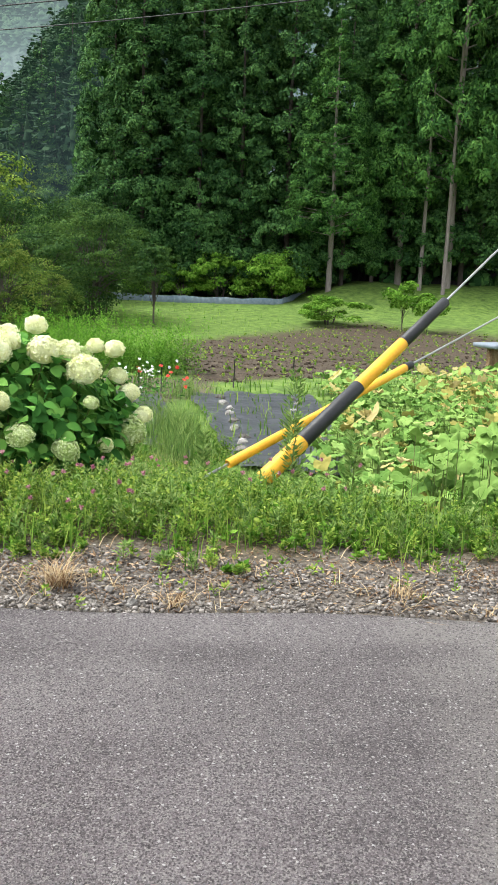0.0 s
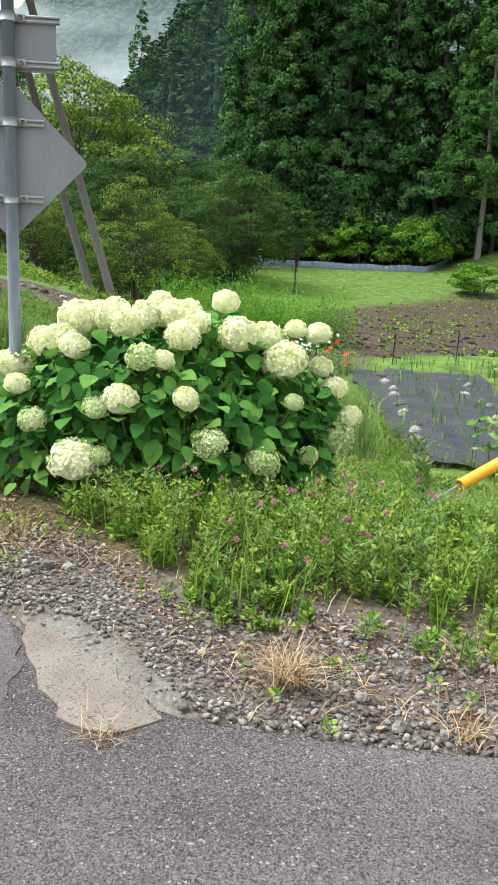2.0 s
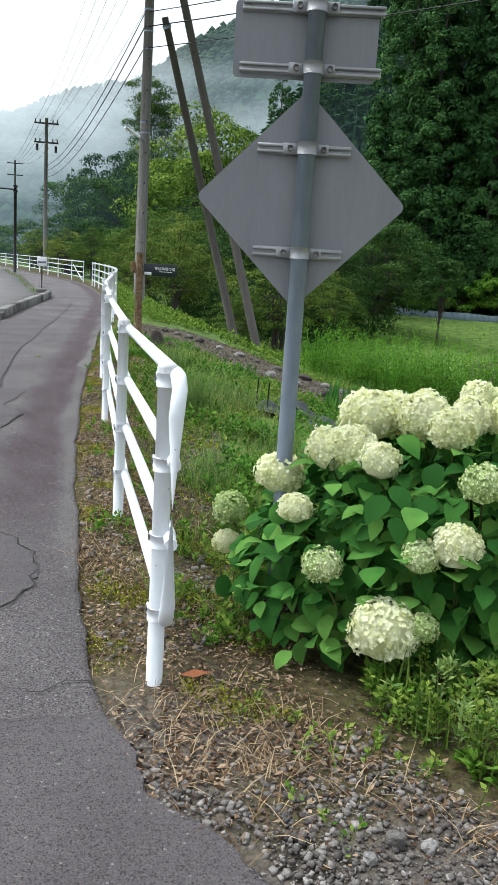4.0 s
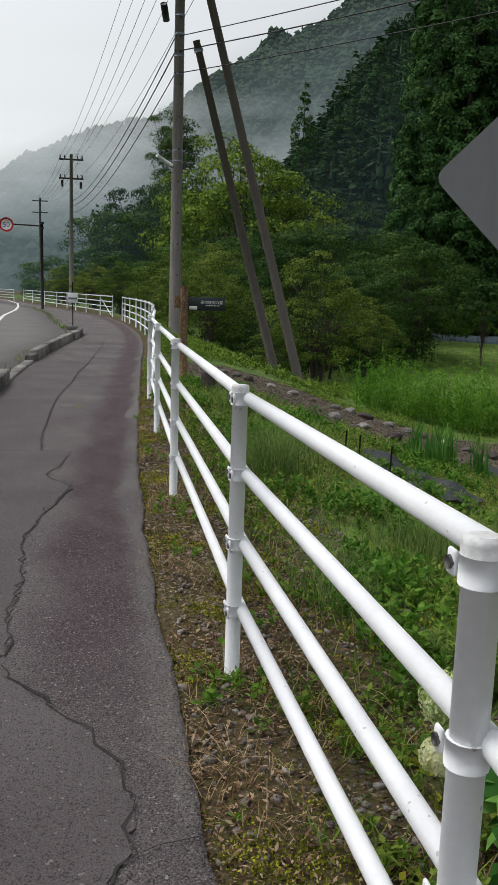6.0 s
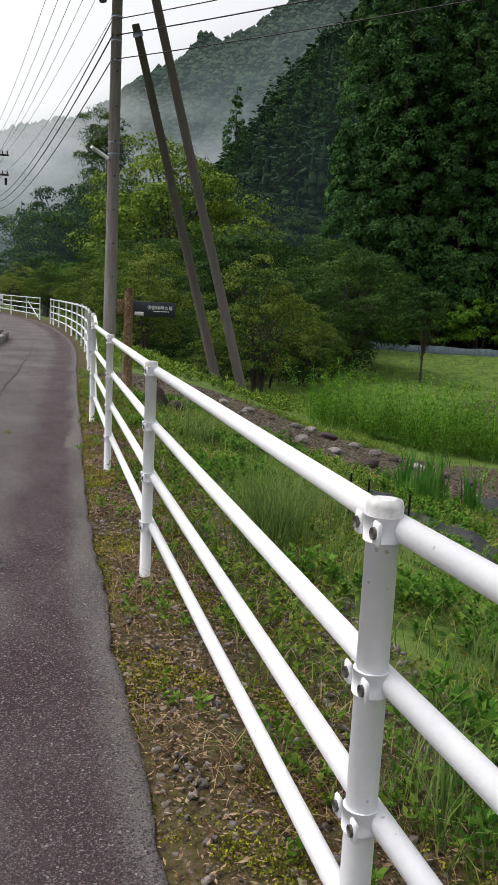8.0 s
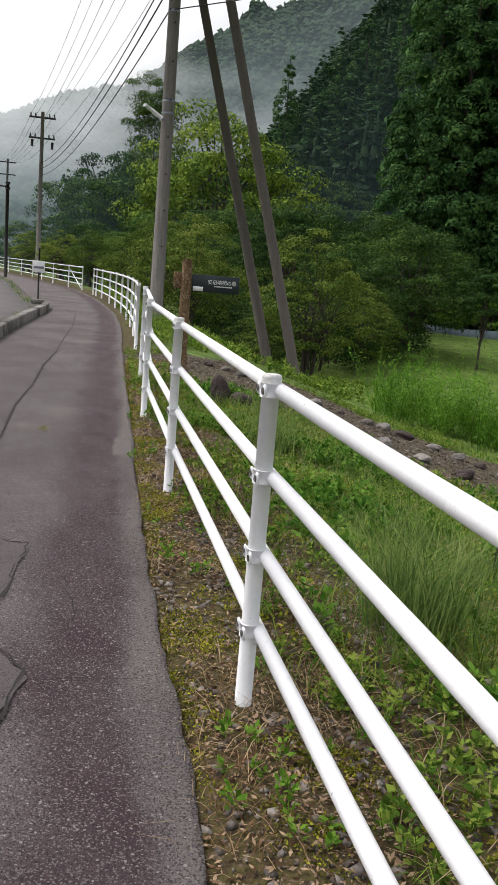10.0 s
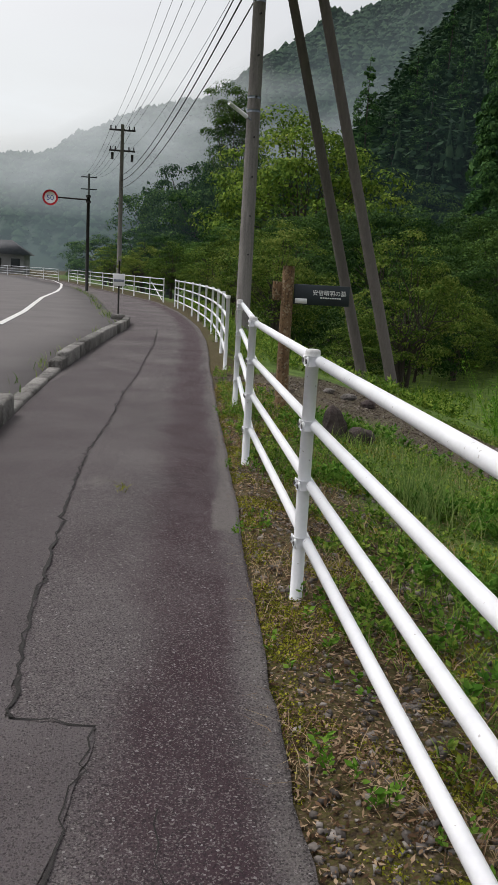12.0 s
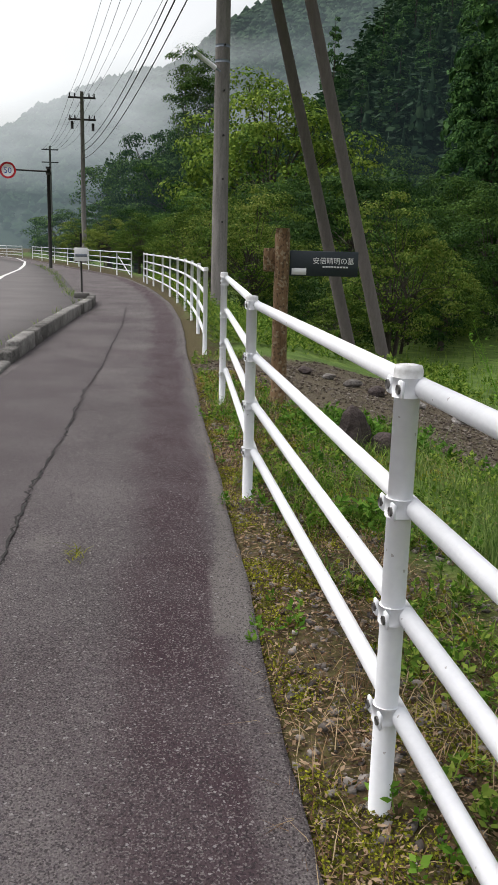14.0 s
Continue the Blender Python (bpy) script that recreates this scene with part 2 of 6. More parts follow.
M["bark"] = mat("bark", [(0.03, 0.024, 0.02), (0.09, 0.075, 0.065)], 4, 30, 0.5, 0.95, bump=0.7, stretch=(4, 4, 0.6))
M["bark_pale"] = mat("pale_bark", [(0.1, 0.085, 0.075), (0.24, 0.21, 0.185)], 4, 30, 0.5, 0.95, bump=0.6, stretch=(4, 4, 0.6))


def leafmat(name, a, b, c, island=0.5, tl=0.25, scale=0.8, each=0.0):
    return mat(name, [a, b, c], scale, 12, 0.3, 0.8, bump=0, island=island, spec=0.08, leaf=tl, each=each)


M["cedar"] = leafmat("cedar_needles", (0.017, 0.05, 0.016), (0.042, 0.105, 0.031), (0.088, 0.18, 0.048), 0.45, 0.2, 0.3)
M["cypress"] = leafmat("cypress_needles", (0.02, 0.062, 0.015), (0.046, 0.124, 0.025), (0.09, 0.19, 0.04), 0.5, 0.2, 0.4)
M["tree_dark"] = leafmat("dark_tree_leaves", (0.014, 0.04, 0.012), (0.038, 0.085, 0.018), (0.085, 0.15, 0.028), 0.3, 0.15, 0.5, 0.15)
M["tree_mid"] = leafmat("tree_leaves", (0.016, 0.046, 0.014), (0.048, 0.11, 0.024), (0.12, 0.2, 0.036), 0.3, 0.15, 0.3, 0.32)
M["tree_bright"] = leafmat("yellow_green_tree_leaves", (0.035, 0.085, 0.014), (0.12, 0.2, 0.026), (0.24, 0.32, 0.045), 0.3, 0.15, 0.3)
M["tree_olive"] = leafmat("olive_tree_leaves", (0.035, 0.075, 0.012), (0.1, 0.165, 0.026), (0.22, 0.26, 0.055), 0.35, 0.3, 0.7, 0.25)
M["far_wood"] = leafmat("hill_trees", (0.012, 0.033, 0.016), (0.022, 0.053, 0.025), (0.038, 0.075, 0.033), 0.5, 0.2, 0.05)
M["bush"] = leafmat("bright_bush_leaves", (0.05, 0.13, 0.01), (0.095, 0.21, 0.02), (0.17, 0.3, 0.04), 0.5, 0.25, 1.5)
M["hyd_leaf"] = leafmat("hydrangea_leaves", (0.03, 0.105, 0.018), (0.07, 0.2, 0.034), (0.15, 0.31, 0.06), 0.6, 0.25, 2.5)
M["petal"] = leafmat("hydrangea_petals", (0.68, 0.7, 0.36), (0.86, 0.86, 0.58), (0.9, 0.9, 0.7), 0.35, 0.4, 6)
M["petal_green"] = leafmat("greenish_petals", (0.36, 0.47, 0.15), (0.58, 0.67, 0.31), (0.76, 0.8, 0.5), 0.55, 0.25, 6)
M["weed"] = leafmat("weed_leaves", (0.06, 0.13, 0.015), (0.13, 0.23, 0.03), (0.26, 0.34, 0.06), 0.6, 0.3, 1.2)
M["weed_blue"] = leafmat("mugwort_leaves", (0.08, 0.15, 0.035), (0.15, 0.24, 0.06), (0.24, 0.32, 0.1), 0.5, 0.3, 1.5)
M["grass"] = leafmat("grass_blades", (0.065, 0.145, 0.018), (0.13, 0.235, 0.034), (0.24, 0.34, 0.06), 0.6, 0.3, 1.0)
M["bank_herb"] = leafmat("herb_leaves", (0.04, 0.12, 0.012), (0.085, 0.2, 0.022), (0.15, 0.28, 0.04), 0.5, 0.25, 1.5)
M["soft_grass"] = leafmat("soft_grass_blades", (0.09, 0.15, 0.035), (0.17, 0.24, 0.07), (0.28, 0.34, 0.12), 0.6, 0.3, 1.0)
M["rust_leaf"] = leafmat("rust_brown_leaf", (0.2, 0.06, 0.025), (0.3, 0.1, 0.045), (0.38, 0.15, 0.07), 0.3, 0.1, 20)
M["dry"] = leafmat("dry_grass", (0.15, 0.085, 0.045), (0.3, 0.2, 0.11), (0.46, 0.36, 0.22), 0.6, 0.2, 2)
M["moss"] = leafmat("moss", (0.075, 0.085, 0.012), (0.19, 0.2, 0.02), (0.37, 0.37, 0.035), 0.4, 0.1, 6)
M["litter"] = leafmat("fallen_leaves", (0.06, 0.034, 0.019), (0.17, 0.105, 0.06), (0.36, 0.26, 0.17), 0.7, 0.05, 4)
M["pumpkin"] = leafmat("pumpkin_leaves", (0.085, 0.17, 0.033), (0.15, 0.26, 0.055), (0.25, 0.37, 0.1), 0.6, 0.2, 1.0)
M["pumpkin_old"] = leafmat("yellowed_leaves", (0.2, 0.2, 0.05), (0.33, 0.29, 0.08), (0.44, 0.37, 0.17), 0.6, 0.25, 1.5)
M["cosmos"] = leafmat("cosmos_leaves", (0.06, 0.17, 0.014), (0.13, 0.29, 0.028), (0.21, 0.39, 0.055), 0.5, 0.35, 1.0)
M["stem"] = leafmat("plant_stems", (0.06, 0.1, 0.025), (0.1, 0.14, 0.04), (0.16, 0.18, 0.07), 0.5, 0.1, 3)
M["clover"] = leafmat("pink_clover_heads", (0.28, 0.1, 0.14), (0.4, 0.17, 0.22), (0.5, 0.28, 0.3), 0.5, 0.2, 5)
M["daisy"] = leafmat("white_daisy_petals", (0.6, 0.6, 0.56), (0.74, 0.74, 0.7), (0.8, 0.8, 0.78), 0.4, 0.2, 5)
M["red_petal"] = leafmat("red_petals", (0.4, 0.03, 0.02), (0.55, 0.05, 0.04), (0.6, 0.1, 0.06), 0.4, 0.2, 5)

# ---- ground ----
EDGE = np.array([(-9.5, 14.0), (-4.5, 5.2), (-3.11, 2.72), (-2.65, 1.94), (-2.37, 1.29), (-2.15, 0.89), (-1.95, 0.62), (-1.65, 0.45), (-1.36, 0.4), (-1.13, 0.29), (-0.85, 0.13), (-0.7, -0.03), (-0.32, -0.15), (0.06, -0.21), (0.55, -0.22), (1.5, -0.26), (2.5, -0.28), (3.5, -0.29), (5.0, -0.28), (6.0, -0.26), (6.9, -0.21), (7.7, -0.19), (8.4, -0.15), (9.35, -0.1), (11.4, -0.01), (12.5, 0.03), (14.7, 0.14), (16.8, 0.22), (19, 0.35), (22, 0.5), (26, 0.58), (30, 0.5), (35, 0.3), (39, 0), (43.5, -0.4), (48, -1.2), (53, -2.2), (64, -4.5), (84, -8.6), (112, -16)])


def edge_x(y):
    """The right edge of the asphalt."""
    return np.interp(y, EDGE[:, 0], EDGE[:, 1])


def beyond(x, y):
    """How far a place lies past the verge, towards the fields."""
    d1 = x - np.interp(y, [0, 8, 13, 20, 40, 60, 120], [0.75, 0.8, 0.55, 0.9, 1.1, -1.5, -14])
    d2 = (x - 2.2) * 0.5 + (y + 1.3) * 0.87
    return np.minimum(d1, d2)


def ground_z(x, y):
    x, y = np.asarray(x, dtype=float), np.asarray(y, dtype=float)
    d = beyond(x, y)
    r = np.hypot(x, y + 5)
    z = -1.2 * smoothstep(d / np.interp(y, [0, 6, 12, 20, 30], [4.2, 4.6, 6.2, 6.2, 5.0]))
    out = smoothstep(d / 6)
    z = z + out * (-0.8 * smoothstep((r - 18) / 22) + 1.0 * smoothstep((r - 44) / 20))
    a, b = x * 0.47 + y * 0.88, x * 0.88 - y * 0.47
    z = z + 1.6 * smoothstep((a - 52) / 8) * smoothstep((b - 5) / 5)
    on = smoothstep((x - edge_x(y)) / 0.12)
    z = z - 0.03 * (1 - on) + 0.012 * on * wobble(x, y, 0.35) + 0.02 * on * wobble(x, y, 1.1, 2)
    return z


def axis(lo, hi, step, far_lo, far_hi):
    mid = np.arange(lo, hi, step)
    up, down, s = [], [], step
    v = hi
    while v < far_hi:
        up.append(v)
        s *= 1.12
        v += s
    s, v = step, lo - step
    while v > far_lo:
        down.append(v)
        s *= 1.12
        v -= s
    return np.concatenate([down[::-1], mid, up])


def grid(xs, ys, zf):
    x, y = np.meshgrid(xs, ys)
    v = np.stack([x, y, zf(x, y)], -1).reshape(-1, 3)
    n = len(xs)
    i = np.arange(len(ys) - 1)[:, None] * n + np.arange(n - 1)[None]
    return v, np.stack([i, i + 1, i + n + 1, i + n], -1).reshape(-1, 4)


def paint(me, name, values):
    at = me.attributes.new(name, "FLOAT", "POINT")
    at.data.foreach_set("value", np.asarray(values, dtype=np.float32))


def ground_material():
    m = bpy.data.materials.new("earth_and_turf")
    m.use_nodes = True
    n, l = m.node_tree.nodes, m.node_tree.links
    p = n["Principled BSDF"]
    p.inputs["Roughness"].default_value = 0.95
    p.inputs["Specular IOR Level"].default_value = 0.2
    geo = n.new("ShaderNodeNewGeometry")

    def noise_ramp(scale, cols, detail=6):
        t = n.new("ShaderNodeTexNoise")
        t.inputs["Scale"].default_value, t.inputs["Detail"].default_value, t.inputs["Roughness"].default_value = scale, detail, 0.65
        l.new(geo.outputs["Position"], t.inputs["Vector"])
        r = n.new("ShaderNodeValToRGB")
        e = r.color_ramp.elements
        for i, c in enumerate(cols):
            at = 0.32 + 0.36 * i / (len(cols) - 1)
            el = e[i] if i < 2 else e.new(at)
            el.position, el.color = at, (*c, 1)
        l.new(t.outputs["Fac"], r.inputs[0])
        return r.outputs[0]

    col = noise_ramp(30, [(0.025, 0.018, 0.011), (0.06, 0.042, 0.024), (0.075, 0.068, 0.02), (0.085, 0.06, 0.036), (0.2, 0.16, 0.115)])
    for name, c in (("turf", noise_ramp(2.2, [(0.045, 0.08, 0.014), (0.09, 0.15, 0.028), (0.15, 0.215, 0.045)])),
                    ("soil", noise_ramp(7, [(0.026, 0.018, 0.012), (0.055, 0.04, 0.027), (0.095, 0.072, 0.05)])),
                    ("stony", noise_ramp(40, [(0.05, 0.041, 0.034), (0.105, 0.088, 0.073), (0.18, 0.157, 0.132)])),
                    ("silt", noise_ramp(60, [(0.11, 0.1, 0.085), (0.17, 0.155, 0.135), (0.22, 0.205, 0.18)]))):
        a = n.new("ShaderNodeAttribute")
        a.attribute_name = name
        mx = n.new("ShaderNodeMix")
        mx.data_type = "RGBA"
        l.new(a.outputs["Fac"], mx.inputs[0])
        l.new(col, mx.inputs[6])
        l.new(c, mx.inputs[7])
        col = mx.outputs[2]
    l.new(col, p.inputs["Base Color"])
    b = n.new("ShaderNodeTexNoise")
    b.inputs["Scale"].default_value, b.inputs["Detail"].default_value = 25, 6
    l.new(geo.outputs["Position"], b.inputs["Vector"])
    bp = n.new("ShaderNodeBump")
    bp.inputs["Strength"].default_value, bp.inputs["Distance"].default_value = 0.7, 0.05
    l.new(b.outputs["Fac"], bp.inputs["Height"])
    l.new(bp.outputs[0], p.inputs["Normal"])
    return m


def in_field(x, y):
    """How far a place lies inside the dug field (positive: inside)."""
    a, b = x * 0.47 + y * 0.88, x * 0.88 - y * 0.47
    far = np.minimum(np.minimum(33 + 1.5 * (b + 1.2), 46), 52 - 0.6 * b)
    return np.minimum.reduce([a - 13.3 - 0.75 * (b - 1), far - a, b - 1 + 0.115 * (a - 14), 45 - b]) + wobble(x, y, 1.5) * 0.25


def to_line(x, y, pts):
    """The distance to a line of points."""
    best = np.full(np.shape(x), 1e9)
    for (x0, y0), (x1, y1) in zip(pts[:-1], pts[1:]):
        dx, dy = x1 - x0, y1 - y0
        t = np.clip(((x - x0) * dx + (y - y0) * dy) / (dx * dx + dy * dy), 0, 1)
        best = np.minimum(best, np.hypot(x - x0 - t * dx, y - y0 - t * dy))
    return best


TRACK = [(1.3, 15.2), (2.1, 13.5), (3.0, 12.3), (4.2, 11.9), (6.0, 11.7)]


def on_track(x, y):
    return smoothstep((np.interp(x, [1.3, 2.6], [1.35, 2.4]) + 0.2 * wobble(x, y, 0.7) - to_line(x, y, TRACK)) / 0.35)


xs, ys = axis(-2.2, 9, 0.11, -900, 900), axis(-6, 17, 0.11, -900, 900)
v, f = grid(xs, ys, ground_z)
me = fast("ground", v, f)
gx, gy = v[:, 0], v[:, 1]
dd = beyond(gx, gy)
grassy = smoothstep((dd + 0.25 + 0.25 * wobble(gx, gy, 0.5)) / 0.5)
field = smoothstep(in_field(gx, gy) / 0.8)
stony = smoothstep((0.75 - np.abs(dd + 0.9) + 0.3 * wobble(gx, gy, 0.6)) / 0.4) * smoothstep((0.3 - gy) / 0.6)
stony = np.maximum(stony, on_track(gx, gy) * 0.45)
grassy *= (1 - on_track(gx, gy)) * (1 - 0.85 * smoothstep((0.6 - gy) / 0.4) * smoothstep((3 - gx) / 1))
paint(me, "turf", grassy)
paint(me, "soil", field)
SILT = [(0.47, -1.42), (0.56, -1.6), (0.66, -1.85), (0.72, -2.05)]
paint(me, "silt", smoothstep((0.14 + 0.05 * wobble(gx, gy, 0.15) - to_line(gx, gy, SILT)) / 0.06))
paint(me, "stony", stony)
ground = tagged(part("ground", me, ground_material(), smooth=True), "rough earth, turf and tilled soil sloping to fields", "ground", kind="structure")

# ---- asphalt ----


def strip(ys, left, right, cols, z, thick=0.07):
    """A slab between two lines x = left(y) and x = right(y)."""
    k = np.linspace(0, 1, cols)
    x = left[:, None] * (1 - k) + right[:, None] * k
    y = np.broadcast_to(ys[:, None], x.shape)
    top = np.stack([x, y, np.broadcast_to(z, x.shape) + 0.004 * wobble(x, y, 0.9)], -1).reshape(-1, 3)
    n = cols
    i = np.arange(len(ys) - 1)[:, None] * n + np.arange(n - 1)[None]
    f = np.stack([i, i + 1, i + n + 1, i + n], -1).reshape(-1, 4)
    rim = np.concatenate([np.arange(len(ys)) * n + n - 1])
    low = top[rim] - (0, 0, thick)
    base = len(top)
    j = np.arange(len(ys) - 1)
    side = np.stack([rim[j], base + j, base + j + 1, rim[j + 1]], -1)
    return Shape().add(np.concatenate([top, low]), np.concatenate([f, side]))


py = np.unique(np.concatenate([np.arange(-9.4, 20, 0.06), np.arange(20, 110, 0.5)]))
raw = np.random.RandomState(9).normal(size=len(py) + 40)
ragged = 0.05 * np.convolve(raw, np.ones(9) / 9, "same")[:len(py)] + 0.09 * np.convolve(raw[::-1], np.ones(31) / 31, "same")[:len(py)]
ragged *= np.interp(py, [0, 5, 9], [0.7, 0.5, 0.3])
KERB_X = np.array([(-30, -1.95), (12.5, -1.95), (15.5, -1.9), (17.5, -1.78), (19.8, -1.65), (22, -1.5), (24.9, -1.25), (26.5, -1.25), (28, -1.5), (31, -1.9), (45, -3.2), (60, -5.2), (84, -11), (112, -19)])


def kerb_x(y):
    return np.interp(y, KERB_X[:, 0], KERB_X[:, 1])


pave = strip(py, kerb_x(py) + 0.0, edge_x(py) + ragged, 64, 0.0).mesh("pavement")
co = np.empty(len(pave.vertices) * 3)
pave.vertices.foreach_get("co", co)
px_, py_ = co[0::3], co[1::3]
off = edge_x(py_) - px_
rim_w = 0.1 + 0.04 * wobble(py_, py_ * 0, 1.1) + 0.02 * wobble(px_, py_, 0.12)
damp = smoothstep((off - rim_w + 0.03) / 0.1) * smoothstep((0.62 + 0.08 * wobble(px_, py_, 0.5) - off) / 0.26) * smoothstep((py_ - 0.5) / 3) * (0.85 + 0.2 * wobble(px_, py_, 0.3, 2))
damp = np.maximum(damp, 0.4 * smoothstep(wobble(px_ * 0.8, py_, 1.7, 4) - 0.25) * smoothstep((py_ - 2) / 3))
paint(pave, "damp", np.clip(damp, 0, 1) * 0.9)
pale = smoothstep(((px_ - 2.28) * 0.88 - (py_ + 2.95) * 0.475) / 0.12 + 0.5) * (py_ < -2.4) * 0.7
# a strip of bare mortar along the far stretch, and worn grey between patch and damp band
mortar = np.interp(py_, [8.3, 8.42, 8.55, 9.0, 9.6, 11.4, 14.7, 22], [0, 0, 0.19, 0.16, 0.1, 0.06, 0.05, 0.04]) + 0.015 * wobble(px_, py_, 0.2) * (py_ > 8.5)
pale = np.maximum(pale, 0.85 * smoothstep((mortar - off) / 0.03) * (py_ > 8.4))
pale = np.maximum(pale, 0.45 * smoothstep((rim_w - off) / 0.05) * smoothstep((8.4 - py_) / 0.5) * smoothstep(wobble(py_, py_ * 0, 0.9, 3) + 0.8) * (py_ > 1))
pale = np.maximum(pale, 0.6 * smoothstep((0.07 - np.hypot((px_ + 0.99), (py_ - 9.55) * 0.45)) / 0.04))
paint(pave, "worn", np.clip(smoothstep(wobble(px_, py_, 1.3, 5) + 0.25) * 0.45 + smoothstep(wobble(px_ * 0.7, py_ * 1.6, 0.35, 8) * 1.2 - 0.1) * 0.4, 0, 0.7) * smoothstep((0.6 - py_) / 1.2))
paint(pave, "pale", np.clip(pale, 0, 1))
pavement = tagged(part("pavement", pave, M["asphalt"], smooth=True), "worn grey asphalt footpath with cracks", "pavement", kind="structure")
ry = np.concatenate([np.arange(-30, 20, 1.0), np.arange(20, 130, 2.0)])
road_right = kerb_x(ry) - 0.004
road_left = np.interp(ry, [-30, 30, 50, 70, 100, 130], [-9, -9.5, -12, -17, -27, -40])
road = tagged(part("road", strip(ry, road_left, road_right, 6, -0.004), M["road"], smooth=True), "pale grey asphalt road curving away", "road", kind="structure")
far_verge = tagged(part("far_verge", strip(ry, road_left - 12, road_left, 3, 0.05), M["weed"]), "grassy verge across the road", "verge", kind="structure")


def patch(name, points, z, material, label, category="patch"):
    """A flat patch on the asphalt with a ragged outline."""
    pts = np.array(points, dtype=float)
    fine = []
    for a, b in zip(pts, np.roll(pts, -1, 0)):
        k = max(2, int(np.linalg.norm(b - a) / 0.05))
        for t in np.arange(k) / k:
            fine.append(a + (b - a) * t)
    fine = np.array(fine)
    fine += 0.02 * np.stack([wobble(fine[:, 0], fine[:, 1], 0.06), wobble(fine[:, 0], fine[:, 1], 0.05, 4)], -1)
    bm = bmesh.new()
    bm.faces.new([bm.verts.new((x, y, z)) for x, y in fine])
    rim = bmesh.ops.extrude_edge_only(bm, edges=bm.edges[:])["geom"]
    for v in rim:
        if isinstance(v, bmesh.types.BMVert):
            v.co.z -= 0.02
    bmesh.ops.triangulate(bm, faces=bm.faces[:])
    me = bpy.data.meshes.new(name)
    bm.to_mesh(me)
    bm.free()
    return tagged(part(name, me, material, pavement), label)


BREAK = [(-1.08, 6.47), (-0.81, 6.42), (-0.81, 6.28), (-0.86, 5.97), (-0.87, 5.79), (-0.94, 5.59), (-0.96, 5.46), (-0.91, 5.29), (-0.79, 5.11), (-0.76, 5.0), (-0.8, 4.85), (-0.83, 4.63), (-0.9, 4.3), (-0.98, 3.73), (-0.91, 3.02), (-0.93, 2.71), (-0.9, 2.14)]
SEAM = [(-1.08, 6.47), (-1.12, 7.2), (-1.12, 7.8), (-1.14, 8.86), (-1.13, 10.4), (-1.03, 11.9), (-0.96, 13.8), (-0.82, 15.6)]
LOOP = [(-0.9, 2.05), (-0.71, 1.71), (-0.56, 1.52), (-0.48, 1.32), (-0.44, 1.14), (-0.45, 0.9), (-0.56, 0.66)]
APRON = [(-0.18, -0.19), (-0.1, -0.37), (-0.07, -0.6), (0.1, -0.83), (0.26, -1.13), (0.36, -1.29), (0.37, -1.47), (0.38, -1.66), (0.3, -1.86)]
patch("asphalt_patch", [(-1.95, 6.46)] + BREAK + [(-1.95, 2.14)], 0.006, M["asphalt_new"], "smoother asphalt repair patch")
patch("asphalt_patch", [(-1.95, 2.05)] + LOOP + [(-0.95, 0.5), (-1.95, 0.42)], 0.006, M["asphalt_new"], "smoother asphalt repair patch")
patch("asphalt_patch", SEAM + [(-1.62, 16.8), (-1.86, 14.2), (-1.94, 12.4), (-1.94, 6.55)], 0.006, M["asphalt_new"], "dark worn asphalt beside the long crack")
patch("asphalt_patch", APRON + [(-0.1, -1.72), (-0.7, -1.62), (-1.95, -1.5), (-1.95, -0.2)], 0.0045, M["asphalt_new"], "darker rounded asphalt patch at the gravel")
patch("silt_wash", [(0.4, -1.34), (0.53, -1.53), (0.64, -1.72), (0.7, -1.94), (0.74, -2.08), (0.6, -2.13), (0.48, -2.05), (0.43, -1.88), (0.4, -1.6)], 0.009, M["silt_crust"], "pale dried silt washed over the asphalt edge")

def crack(points, width=0.012, seed=0):
    rng = np.random.RandomState(seed)
    pts = []
    for a, b in zip(points[:-1], points[1:]):
        a, b = np.array(a, float), np.array(b, float)
        k = max(2, int(np.linalg.norm(b - a) / 0.06))
        for t in np.arange(k) / k:
            pts.append(a + (b - a) * t + rng.normal(0, 0.012, 2))
    pts.append(np.array(points[-1], float))
    pts = np.array(pts)
    way = np.gradient(pts, axis=0)
    way /= np.linalg.norm(way, axis=1)[:, None]
    nrm = np.stack([-way[:, 1], way[:, 0]], -1)
    w = (0.36 * width * (0.3 + rng.rand(len(pts))))[:, None]
    a, b = pts + nrm * w, pts - nrm * w
    z = np.full((len(pts), 1), 0.0085)
    k = np.arange(len(pts) - 1)
    n = len(pts)
    sh = Shape().add(np.concatenate([np.hstack([a, z]), np.hstack([b, z])]), np.stack([k, k + 1, k + n + 1, k + n], -1))
    part("crack", sh, M["crack"], pavement)


crack(SEAM, 0.022, 1)
crack([(-0.82, 15.6), (-0.75, 17.5), (-0.6, 20.5), (-0.5, 25)], 0.026, 2)
crack([(-0.76, 5.0), (-0.6, 5.0), (-0.37, 4.98)], 0.007, 3)
crack([(-1.0, 12.7), (-0.4, 13.1), (0.0, 13.2)], 0.01, 4)
crack(BREAK, 0.015, 5)
crack(LOOP, 0.013, 6)
crack([(-0.45, 0.9), (-0.25, 0.95)], 0.006, 7)
crack([(-0.42, -0.05), (-0.2, 0.02)], 0.008, 8)
crack([(-0.62, 6.0), (-0.6, 5.6), (-0.63, 5.35)], 0.005, 9)

